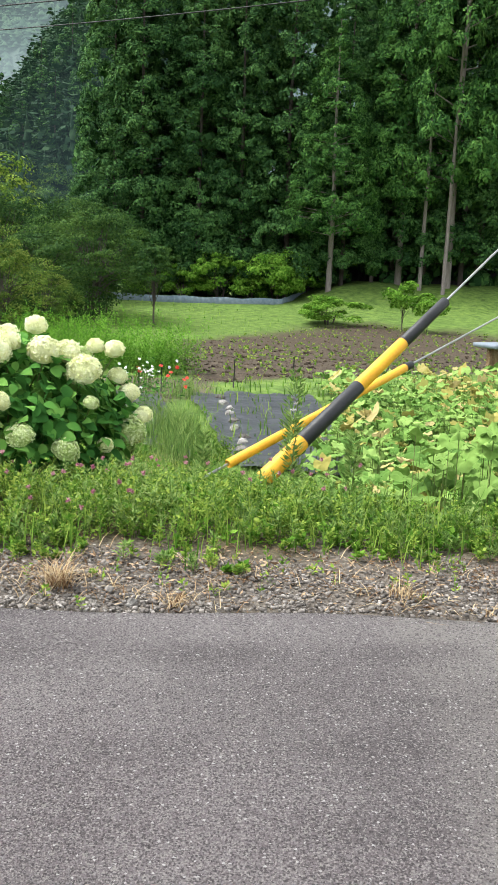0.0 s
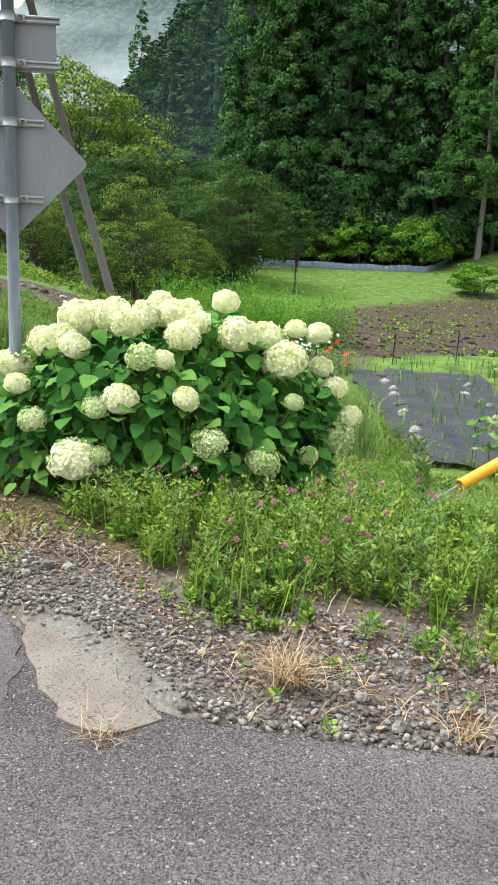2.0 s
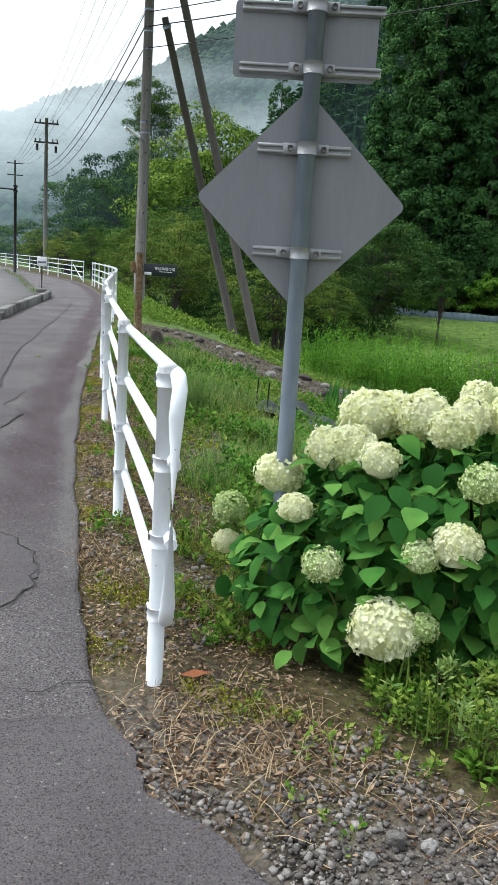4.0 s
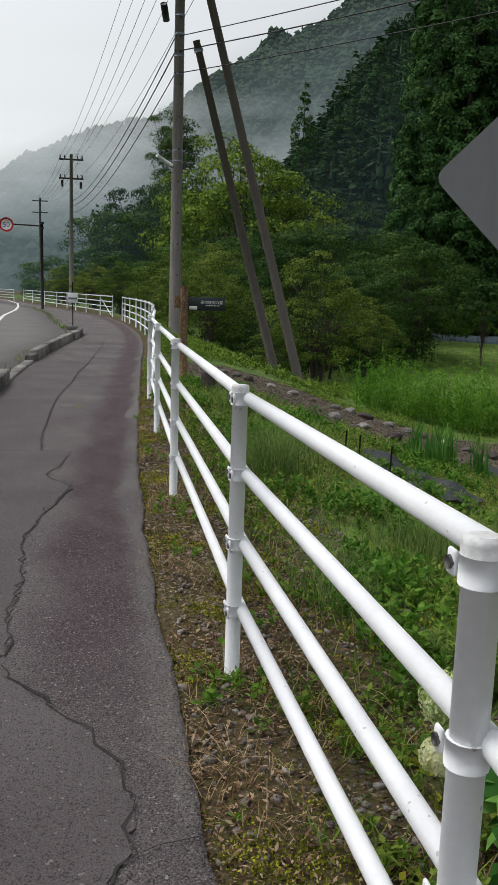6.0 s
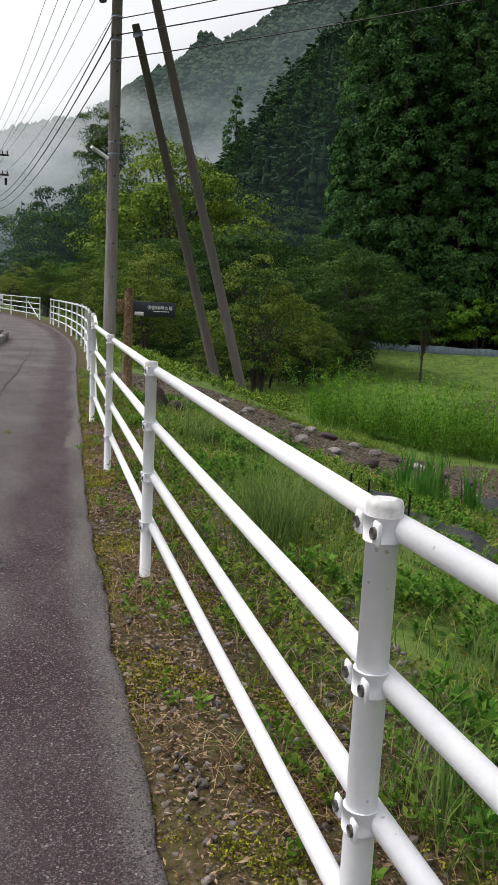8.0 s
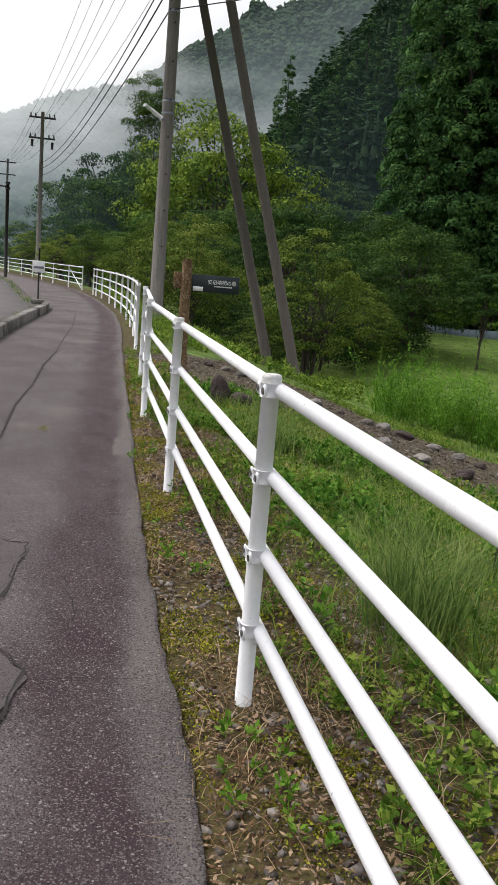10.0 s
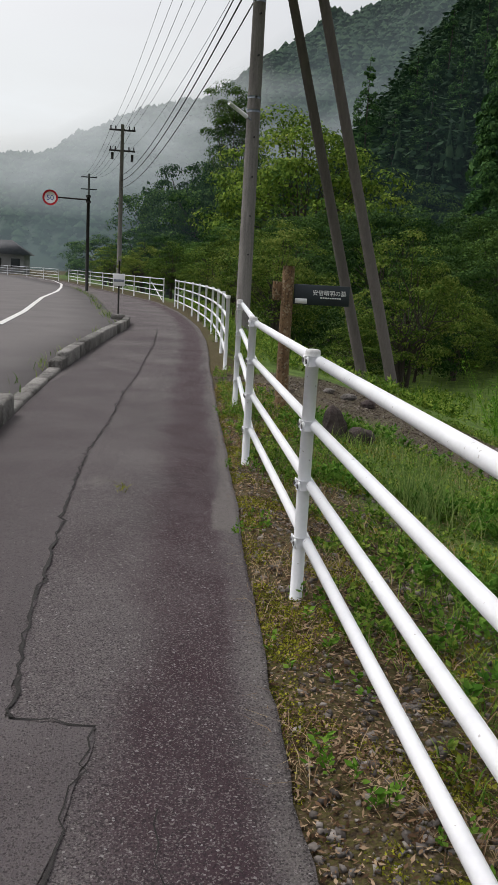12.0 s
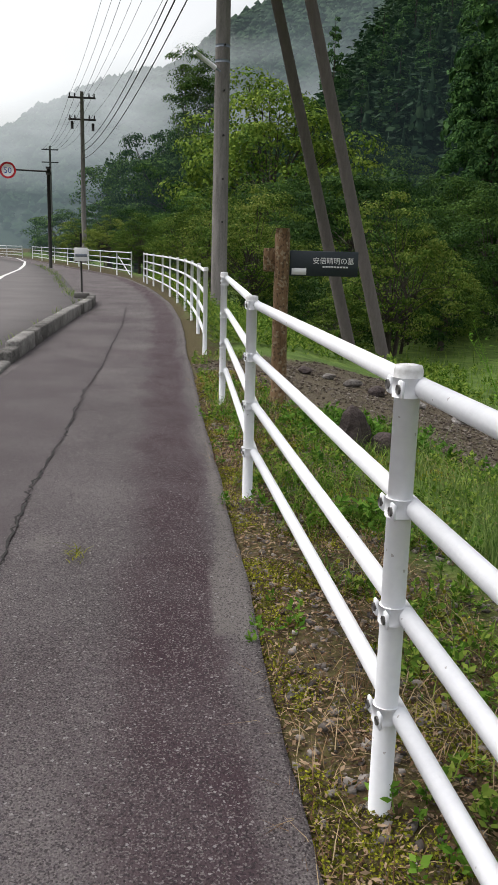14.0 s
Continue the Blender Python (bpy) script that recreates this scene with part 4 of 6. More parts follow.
def conifer(name, label, height, radius, material, bark, seed, bare=0.1, tufts=320, blades_per=70, droop=0.1, tuft=0.75, power=0.75, group="", leaf_len=0.42, leaf_w=0.3):
    rng = np.random.RandomState(seed)
    t = thing(name, label, "tree", group=group)
    bend = np.cumsum(rng.normal(0, 0.05, (7, 2)), 0)
    pts = [(bend[i, 0], bend[i, 1], height * i / 6 - (0.5 if i == 0 else 0)) for i in range(7)]
    wood = Shape().add(*tube(pts, np.linspace((0.008 if bare < 0.15 else 0.012) * height, 0.02, 7), 10))
    k = np.sqrt(rng.rand(tufts))
    zz = height * (bare + (1 - bare) * (1 - k ** 1.15))
    rel = (height - zz) / (height * (1 - bare))
    outer = rng.rand(tufts) < 0.82
    rr = radius * np.minimum(rel ** power * 1.08, 1.0) * np.where(outer, 0.8 + 0.3 * rng.rand(tufts), 0.2 + 0.5 * rng.rand(tufts))
    ang = rng.rand(tufts) * 2 * math.pi
    c = np.stack([np.cos(ang) * rr, np.sin(ang) * rr, zz], -1)
    out = np.stack([np.cos(ang), np.sin(ang), np.full(tufts, 0.35 - droop)], -1)
    size = tuft * (0.55 + 0.6 * rng.rand(tufts)) * (0.55 + 0.45 * np.minimum(1, rel * 3))
    part("crown", Shape().add(*skin_leaves(rng, c, size * 0.5, blades_per, leaf_len * tuft, unit(out) * 0.8, 0.95, leaf_w * 1.5, 0.45)), M[material], t)
    for i in range(0, tufts, max(1, tufts // 40)):
        wood.add(*tube([(0, 0, c[i, 2] - 0.15 * rr[i]), tuple(c[i])], [0.035, 0.012], 4))
    part("trunk", wood, M[bark], t, smooth=True)
    return t


def broadleaf(name, label, height, radius, material, seed, trunk=0.12, clumps=60, leaves=130, leaf=0.12, base=0.35, flat=0.75, bark="bark", stems=1, group="", spread=0.16):
    rng = np.random.RandomState(seed)
    t = thing(name, label, "tree", group=group)
    d = rand_dirs(rng, clumps)
    d[:, 2] = np.where(d[:, 2] < (-0.85 if base < 0.15 else -0.35), -d[:, 2], d[:, 2])
    mid = height * (base + (1 - base) * 0.5)
    k = (0.5 + 0.5 * rng.rand(clumps) ** 0.6)[:, None] * (1 + 0.25 * np.sin(3 * d[:, :1] + seed) * np.cos(4 * d[:, 1:2]))
    c = d * k * np.array([radius, radius, height * (1 - base) * 0.5]) + np.array([0, 0, mid])
    wood = Shape()
    for s in range(stems):
        off = rng.normal(0, 0.25 * (stems > 1), 2)
        top = np.array([off[0] * 1.6, off[1] * 1.6, mid * 0.95])
        pts = [np.array([off[0] * 0.4, off[1] * 0.4, -0.3]), np.array([off[0] * 0.7 + rng.normal(0, 0.06), off[1] * 0.7, mid * 0.45]), top]
        wood.add(*tube(pts, [trunk * 1.15, trunk * 0.85, trunk * 0.4], 9))
        for i in range(s, clumps, max(1, 2 * stems)):
            f = 0.35 + 0.5 * rng.rand()
            st = pts[0] * (1 - f) + top * f
            m = (st + c[i]) / 2 + np.array([0, 0, 0.08 * height]) * rng.rand()
            wood.add(*tube([st, m, c[i]], [trunk * 0.35, trunk * 0.2, trunk * 0.06], 5))
    part("trunk", wood, M[bark], t, smooth=True)
    # the clumps on the crown's skin carry most of the foliage
    rad = radius * spread * 2.4 * (0.6 + 0.8 * rng.rand(clumps))
    out = unit(c - np.array([0, 0, mid])) * 0.5
    part("crown", Shape().add(*skin_leaves(rng, c, rad, leaves, leaf, out, flat, 0.6, 0.6)), M[material], t)
    return t


def plant(ob, x, y, turn=0.0, scale=1.0, sink=0.0):
    ob.matrix_basis = pose(x, y, float(ground_z(x, y)) - sink, 0, 0, turn) @ Matrix.Scale(scale, 4)
    return ob


def again(ob, x, y, turn=0.0, scale=1.0, tall=1.0, sink=0.0):
    return copy_thing(ob, pose(x, y, float(ground_z(x, y)) - sink, 0, 0, turn) @ Matrix.Diagonal((scale, scale, scale * tall, 1)))


def ab(a, b):
    """A place from its distance along and across the way over the fields."""
    return 0.47 * a + 0.88 * b, 0.88 * a - 0.47 * b


# the dark cedar stand
ced = [plant(conifer("cedar_tree", "tall dark green cedar in a dense stand", 27, 3.0, "cedar", "bark", 11 + i, 0.05, 480, 84, tuft=1.5, power=0.5, group="cedar stand", leaf_len=0.145, leaf_w=0.4), 0, 0) for i in range(3)]
thin = conifer("cedar_tree", "tall dark green cedar deep in the stand", 27, 3.2, "cedar", "bark", 19, 0.0, 260, 26, tuft=2.0, power=0.45, group="cedar stand", leaf_len=0.32, leaf_w=0.5)
plant(thin, *ab(70, 12))
rng = np.random.RandomState(3)
spots = []
for row in range(2):
    for i in range(14 - row):
        a = 60.5 + row * 4.2 + rng.normal(0, 0.5) + (0.06 * i if row == 0 else 0)
        b = -8.0 + row * 1.0 + i * 3.4 + rng.normal(0, 0.5)
        spots.append(ab(a, b))
for i, (x, y) in enumerate(spots):
    s, tl = 0.9 + 0.2 * rng.rand(), 0.95 + 0.15 * rng.rand()
    if i < 3:
        plant(ced[i], x, y, rng.rand() * 360, s)
    else:
        again(ced[i % 3] if i < 14 else thin, x, y, rng.rand() * 360, s, tl)
# lighter cypress in front of the stand
cyp = conifer("cypress_tree", "lighter green cypress with a bare lower trunk", 17, 2.9, "cypress", "bark_pale", 31, 0.2, 400, 80, 0.45, 1.15, 0.8, "cypress trees", 0.16, 0.28)
plant(cyp, *ab(58, 8.3), 20, 1.1)
again(cyp, *ab(60, 13.6), 140, 1.2, 1.2)
again(cyp, *ab(58.5, 17.0), 230, 1.3, 1.45)
again(cyp, *ab(62, 20), 40, 1.3, 1.4)
for a, b, h in ((58, 14.9, 14), (57, 16.4, 17), (61, 11.8, 13), (62, 15.6, 14), (63, 13, 14)):
    x, y = ab(a, b)
    tr = thing("bare_trunk", "bare pale conifer trunk at the wood's edge", "tree", (x, y, float(ground_z(x, y))), "bare trunks")
    part("trunk", Shape().add(*tube([(0, 0, -0.3), (0.05, 0, h * 0.5), (0.15, 0.05, h)], [0.15, 0.12, 0.06], 8)), M["bark_pale"], tr, smooth=True)

# the spruce and the trees by the road
spruce = conifer("spruce_tree", "slender spruce standing above the other trees", 20, 3.0, "cedar", "bark", 41, 0.05, 230, 46, 0.25, 1.25, 0.9, leaf_len=0.24, leaf_w=0.34)
spruce.matrix_basis = pose(25.5, 115, 9.3)
small_con = again(spruce, -1.6, 100, 50, 0.6)
dome = broadleaf("broadleaf_tree", "large rounded yellow green tree with layered foliage", 11, 6.0, "tree_bright", 52, 0.3, 115, 230, 0.24, 0.02, 0.5, group="roadside woods", spread=0.12)
plant(dome, 11.8, 78, 0, 1.3)
big = broadleaf("broadleaf_tree", "rounded dark green broadleaf tree in the roadside woods", 11, 6.0, "tree_mid", 51, 0.3, 85, 250, 0.24, 0.02, 0.55, group="roadside woods", spread=0.115)
plant(big, 5.5, 90, 80, 1.0)
for x, y, turn, sc, tall in ((1.0, 96, 60, 0.9, 1.1), (9.5, 96, 30, 0.85, 1.45), (3.2, 93, 190, 0.85, 1.35), (13.5, 92, 10, 0.9, 1.3), (22, 80, 150, 0.9, 0.8), (-1.5, 88, 200, 0.7, 0.75), (4.5, 72, 260, 0.6, 0.9), (-6, 104, 20, 0.75, 0.7), (9, 66, 20, 0.7, 0.8), (28, 92, 20, 1.1, 1.0), (17, 90, 110, 0.95, 0.95), (6.5, 96, 70, 0.9, 1.2), (1.5, 78, 130, 0.6, 0.8)):
    again(big, x, y, turn, sc, tall)
dark = broadleaf("broadleaf_tree", "dark green spreading tree with dense low branches", 6.0, 3.3, "tree_dark", 61, 0.1, 130, 160, 0.12, 0.1, 0.5, stems=3, spread=0.095, group="trees at the field")
plant(dark, 15.0, 41.5)
tall = broadleaf("broadleaf_tree", "tall dark tree rising above the roadside woods", 22, 3.6, "tree_dark", 66, 0.22, 120, 260, 0.2, 0.12, 0.7, spread=0.15)
plant(tall, 7.7, 100)
for x, y, turn, sc, tall in ((11.6, 39.5, 100, 0.9, 0.9), (11.0, 46, 200, 1.1, 1.0), (17.5, 52, 300, 1.1, 1.0), (7.0, 48, 30, 0.9, 0.8), (8.5, 57, 80, 1.2, 0.9)):
    again(dark, x, y, turn, sc, tall)
olive = broadleaf("fruit_tree", "small olive green fruit tree with twisting branches", 4.4, 2.1, "tree_olive", 71, 0.07, 110, 130, 0.09, 0.06, 0.6, stems=4, group="fruit trees", spread=0.095)
plant(olive, 7.6, 31.5)
for x, y, turn, sc, tall in ((3.7, 34, 120, 0.95, 0.9), (2.9, 39, 220, 0.9, 0.9), (5.0, 42, 320, 1.05, 0.9), (10.5, 34.5, 60, 0.85, 0.8), (2.2, 47, 10, 0.8, 0.85), (0.4, 54, 90, 0.75, 0.85), (-1.4, 62, 190, 0.75, 0.85), (5.6, 30, 30, 0.55, 0.7), (-4.0, 74, 30, 0.8, 0.8)):
    again(olive, x, y, turn, sc, tall)
shrub = broadleaf("shrub", "dark green shrub under the field trees", 2.0, 1.7, "tree_dark", 86, 0.03, 55, 90, 0.1, 0.02, 0.65, stems=4, group="undergrowth shrubs", spread=0.13)
plant(shrub, 8.6, 33.5)
for x, y, turn, sc, tall in ((10.2, 36.5, 40, 1.1, 1.0), (12.2, 38.0, 110, 1.0, 0.9), (6.6, 34.5, 200, 1.0, 1.0), (9.0, 40.5, 260, 1.3, 1.1), (13.6, 40.0, 310, 1.1, 0.9), (6.0, 38.0, 20, 1.2, 1.1), (4.4, 36.5, 170, 0.9, 1.0), (11.8, 43.5, 75, 1.4, 1.2), (15.8, 45.5, 10, 1.3, 1.0)):
    again(shrub, x, y, turn, sc, tall)
small = broadleaf("young_tree", "small young tree with a thin dark trunk", 4.4, 1.05, "tree_dark", 81, 0.055, 50, 110, 0.11, 0.33, 0.6, group="trees at the field", spread=0.13)
plant(small, 17.3, 37.6)
again(small, 16.2, 43.5, 70, 1.0)
again(small, 16.9, 44.2, 170, 0.95)

# low bushes at the far edge of the field
bushy = broadleaf("bush", "bright green climbing bush at the field's edge", 2.6, 1.9, "bush", 91, 0.05, 60, 110, 0.17, 0.02, 0.7, stems=3, group="bushes at the field", spread=0.11)
plant(bushy, *ab(58, 0.4), 0, 1.2)
for a, b, s in ((58, -2.5, 0.7), (58, 4.6, 1.05), (61, 7.0, 0.75), (57, -5, 0.6), (58, 2.6, 0.6), (63, 9.2, 0.6)):
    again(bushy, *ab(a, b), a * 40 + b * 77, s)
again(bushy, *ab(45.5, 7.4), 10, 0.8, 0.62)

# ---- hills ----


def hill(name, label, bearing0, bearing1, near, far, profile, material, seed, trees, tree_h, lumps=0.04, leaves=26, leaf=0.2, layers=6, sides=8, core=1.0, conic=0.7, girth=1.0):
    """A wooded slope between two bearings; the profile gives its ridge height."""
    rng = np.random.RandomState(seed)
    bs = np.radians(np.linspace(bearing0, bearing1, 120))
    ks = np.linspace(0, 1, 24)
    hgt = np.interp(np.degrees(bs), [p[0] for p in profile], [p[1] for p in profile])
    r = near + (far - near) * ks[:, None] + 0 * bs
    z = hgt[None] * ks[:, None] ** 0.8 * (1 + lumps * wobble(bs[None] * 40, ks[:, None] * 9, 1.0, seed)) - 2
    v = np.stack([r * np.sin(bs), r * np.cos(bs), z], -1).reshape(-1, 3)
    n = len(bs)
    i = np.arange(len(ks) - 1)[:, None] * n + np.arange(n - 1)[None]
    slope = tagged(part(name, Shape().add(v, np.stack([i, i + 1, i + n + 1, i + n], -1).reshape(-1, 4)), material, smooth=True), label, "hill", kind="structure")
    # its trees
    bi, ki = rng.rand(trees), rng.rand(trees) ** 0.6
    b = np.radians(bearing0 + (bearing1 - bearing0) * bi)
    hh = np.interp(np.degrees(b), [p[0] for p in profile], [p[1] for p in profile])
    rr = near + (far - near) * ki
    zz = hh * ki ** 0.8 * (1 + lumps * wobble(b * 40, ki * 9, 1.0, seed)) - 2.5
    base = np.stack([rr * np.sin(b), rr * np.cos(b), zz], -1)
    sh = Shape()
    h = tree_h * (0.6 + 0.7 * rng.rand(trees))
    kind = rng.rand(trees) < conic

    def wide(t, k):
        return np.where(k, (1 - t) * 0.2 + 0.015, 0.34 * np.sqrt(np.clip(1 - (2 * t - 0.8) ** 2, 0.02, 1)))

    # hanging skirts of foliage, one above the other
    t0 = (np.arange(layers) / layers)[None] * np.ones((trees, 1)) + 0.25 / layers * rng.rand(trees, layers)
    rad = (wide(t0, kind[:, None]) * girth * h[:, None])[..., None] * (0.45 + 0.5 * rng.rand(trees, layers, sides)) * core
    ang = (np.arange(sides) * 2 * math.pi / sides)[None, None] + rng.rand(trees, layers, 1) * 6.3
    drop = 0.35 / layers * rng.rand(trees, layers, sides)
    ring = base[:, None, None] + np.stack([np.cos(ang) * rad, np.sin(ang) * rad, (t0[..., None] - drop) * h[:, None, None]], -1)
    top = base[:, None] + np.stack([0 * t0, 0 * t0, np.minimum(t0 + 1.7 / layers, 1.05) * h[:, None]], -1)
    v = np.concatenate([top[:, :, None], ring], 2).reshape(-1, 3)
    q = np.arange(trees * layers)[:, None, None] * (sides + 1)
    e = np.arange(sides)
    sh.add(v, (q + np.stack([0 * e, 1 + e, 1 + (e + 1) % sides], -1)[None]).reshape(-1, 3))
    # sprays of foliage on them
    if leaves:
        cc, hs, kk = np.repeat(base, leaves, 0), np.repeat(h, leaves), np.repeat(kind, leaves)
        t = rng.rand(len(cc)) ** 1.1
        a = rng.rand(len(cc)) * 2 * math.pi
        d = np.stack([np.cos(a), np.sin(a), 0 * a], -1)
        r = wide(t, kk) * hs * (0.55 + 0.5 * rng.rand(len(cc)))
        u = unit(d + np.array([0, 0, -0.25]) + rng.normal(0, 0.3, d.shape))
        w = unit(np.cross(u, rand_dirs(rng, len(cc)) + np.array([0, 0, 1.2])))
        s = (tree_h * leaf * (0.5 + rng.rand(len(cc))))[:, None]
        sh.add(*leaf_quads(cc + d * r[:, None] + np.stack([0 * t, 0 * t, t * hs], -1), u * s, w * s * 0.5))
    stuff(name + "_woods", sh, M["far_wood"], "dense mixed woods on the hillside", "woods")
    return slope


M["hill"] = mat("wooded_slope", [(0.012, 0.025, 0.015), (0.03, 0.055, 0.03)], 0.08, 0.6, 0.4, 0.95, bump=0)
NEAR = [(3, 2), (8, 6), (9.7, 9), (11.3, 15), (12.7, 22), (13.4, 26), (15.5, 37), (16.7, 43), (18, 46), (19.7, 50), (24, 62), (48, 90)]
FAR = [(-40, 30), (-12, 48), (-6.6, 58), (-4.4, 69), (-1.4, 82), (1.8, 89), (4, 97), (5.5, 106), (7.8, 122), (9, 130), (10.3, 137), (13.2, 144), (15.2, 159), (20, 180), (45, 220)]
FAR = [(b, 1.03 * h + 5) for b, h in FAR]
hill("near_hill", "dark wooded hillside behind the cedar stand", 3, 30, 92, 190, NEAR, M["hill"], 5, 1700, 12, 0.03, 170, 0.085, 12, 6, 0.2, conic=0.4)
hill("far_hill", "misty wooded mountain ridge across the valley", -40, 45, 260, 520, FAR, M["hill"], 6, 14000, 4.4, 0.03, 0, 0.1, 3, 7, conic=0.1, girth=2.2)


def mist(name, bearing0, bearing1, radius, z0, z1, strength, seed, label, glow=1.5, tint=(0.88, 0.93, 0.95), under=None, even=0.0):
    """A thin see-through sheet along the hill that glows as mist or haze, denser in its middle."""
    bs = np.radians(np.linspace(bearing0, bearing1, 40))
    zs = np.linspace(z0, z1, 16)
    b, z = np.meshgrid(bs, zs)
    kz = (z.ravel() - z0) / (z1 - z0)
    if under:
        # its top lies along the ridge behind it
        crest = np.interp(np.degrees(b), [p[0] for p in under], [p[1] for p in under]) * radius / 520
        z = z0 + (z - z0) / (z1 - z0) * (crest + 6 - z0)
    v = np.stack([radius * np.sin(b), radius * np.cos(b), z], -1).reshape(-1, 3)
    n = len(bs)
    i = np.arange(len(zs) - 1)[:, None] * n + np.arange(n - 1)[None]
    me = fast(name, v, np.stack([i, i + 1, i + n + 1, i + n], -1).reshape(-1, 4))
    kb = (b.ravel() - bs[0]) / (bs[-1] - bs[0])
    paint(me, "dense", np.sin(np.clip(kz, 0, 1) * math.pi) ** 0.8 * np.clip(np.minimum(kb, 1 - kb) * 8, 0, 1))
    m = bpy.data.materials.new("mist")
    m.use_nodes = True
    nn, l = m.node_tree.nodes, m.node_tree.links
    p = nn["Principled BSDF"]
    # black base: all of the sheet's brightness is its own emission
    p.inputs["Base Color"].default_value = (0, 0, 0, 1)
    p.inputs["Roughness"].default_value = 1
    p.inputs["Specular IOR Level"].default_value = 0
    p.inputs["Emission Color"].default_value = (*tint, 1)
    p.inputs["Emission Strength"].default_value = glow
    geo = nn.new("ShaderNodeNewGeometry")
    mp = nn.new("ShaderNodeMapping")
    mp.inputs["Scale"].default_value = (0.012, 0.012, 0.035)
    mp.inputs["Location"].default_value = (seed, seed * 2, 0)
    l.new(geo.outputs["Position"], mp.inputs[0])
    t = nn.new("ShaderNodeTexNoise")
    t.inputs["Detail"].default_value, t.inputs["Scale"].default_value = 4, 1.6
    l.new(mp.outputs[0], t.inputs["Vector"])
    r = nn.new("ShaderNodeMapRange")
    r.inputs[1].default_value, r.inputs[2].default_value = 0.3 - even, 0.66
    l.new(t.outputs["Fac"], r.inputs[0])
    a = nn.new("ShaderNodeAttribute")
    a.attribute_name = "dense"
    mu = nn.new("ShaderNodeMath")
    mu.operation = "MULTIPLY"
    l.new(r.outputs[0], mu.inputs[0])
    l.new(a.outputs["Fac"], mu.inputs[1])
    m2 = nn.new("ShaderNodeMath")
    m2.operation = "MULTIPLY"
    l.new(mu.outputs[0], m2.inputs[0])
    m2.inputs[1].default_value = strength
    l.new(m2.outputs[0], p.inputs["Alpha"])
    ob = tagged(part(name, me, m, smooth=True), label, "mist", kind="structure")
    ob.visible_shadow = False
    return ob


# mist and cloud banks as self-lit backdrop sheets
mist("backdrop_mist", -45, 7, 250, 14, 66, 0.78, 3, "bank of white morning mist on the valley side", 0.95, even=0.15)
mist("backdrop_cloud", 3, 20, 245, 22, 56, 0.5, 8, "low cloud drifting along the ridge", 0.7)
# depth haze on the woods, put in as a faint self-lit blue sheet
mist("backdrop_veil", -12, 40, 86, -12, 60, 0.16, 11, "faint glowing sheet painting blue haze over the roadside woods", 0.1, (0.6, 0.9, 1.0), [(b, max(20, h) * 520 / 190) for b, h in NEAR], 0.9)
# air haze over the ridge, painted as a glowing blue grey sheet
mist("backdrop_haze", -50, 50, 240, -20, 330, 0.46, 5, "glowing sheet painting thin haze over the mountain ridge", 0.29, (0.74, 0.95, 1.0), FAR, 0.5)
for i, (deg, r, sc) in enumerate(((14.2, 112, 0.8), (15.3, 124, 0.95), (16.2, 108, 0.85), (17.2, 132, 1.0), (18.0, 114, 0.9), (19.3, 126, 1.0), (13.4, 128, 0.8), (20.6, 112, 0.9), (22, 122, 1.0))):
    k = (r - 92) / 98
    z = np.interp(deg, [p[0] for p in NEAR], [p[1] for p in NEAR]) * k ** 0.8 - 2.5
    copy_thing(spruce, pose(r * math.sin(radians(deg)), r * math.cos(radians(deg)), z, 0, 0, i * 50) @ Matrix.Diagonal((sc * 1.3, sc * 1.3, sc, 1)))

# ---- hydrangea ----
hyd = thing("hydrangea_bush", "large hydrangea bush with cream white flower heads", "bush", (1.377, 0.434, -0.169))
hyd.scale = (1.06, 1.06, 1.06)
rng = np.random.RandomState(21)


def ovate(base, along, normal, width):
    """Broad leaves with a raised midrib: base, length vector, face normal, width."""
    side = unit(np.cross(along, normal)) * width[:, None]
    up = unit(normal) * (width * 0.22)[:, None]
    rows = [base]
    for k, w, d in ((0.22, 0.42, 0.3), (0.5, 0.5, 0.5), (0.78, 0.3, 0.25)):
        m = base + along * k - up * (k * k * 1.6)
        rows += [m - side * w + up * d, m, m + side * w + up * d]
    rows.append(base + along - up * 1.9)
    v = np.stack(rows, 1).reshape(-1, 3)
    i = np.arange(len(base))[:, None] * 11
    quads = np.concatenate([i + np.array([q]) for q in ((1, 2, 5, 4), (2, 3, 6, 5), (4, 5, 8, 7), (5, 6, 9, 8))])
    tris = np.concatenate([i + np.array([q]) for q in ((0, 2, 1), (0, 3, 2), (7, 8, 10), (8, 9, 10))])
    return v, [quads, tris]


def bush_leaves(n, shrink, size, seed):
    r = np.random.RandomState(seed)
    d = rand_dirs(r, n)
    d[:, 2] = np.abs(d[:, 2]) * 1.0 - 0.32 * r.rand(n)
    d = unit(d)
    k = shrink * (0.82 + 0.2 * r.rand(n))[:, None] * (1 + 0.08 * wobble(d[:, 0], d[:, 2], 0.35))[:, None]
    c = d * np.array([0.95, 0.7, 0.64]) * k + np.array([0, 0, 0.38])
    flat = np.stack([d[:, 0], d[:, 1], np.zeros(n)], -1)
    along = unit(unit(flat + r.normal(0, 0.8, (n, 3))) + np.array([0, 0, -0.2]))
    nor = unit(d * 0.6 + np.array([0, 0, 0.9]) + r.normal(0, 0.3, (n, 3)))
    s = size * (0.6 + 0.7 * r.rand(n))
    return c, along * s[:, None], nor, s * 0.72


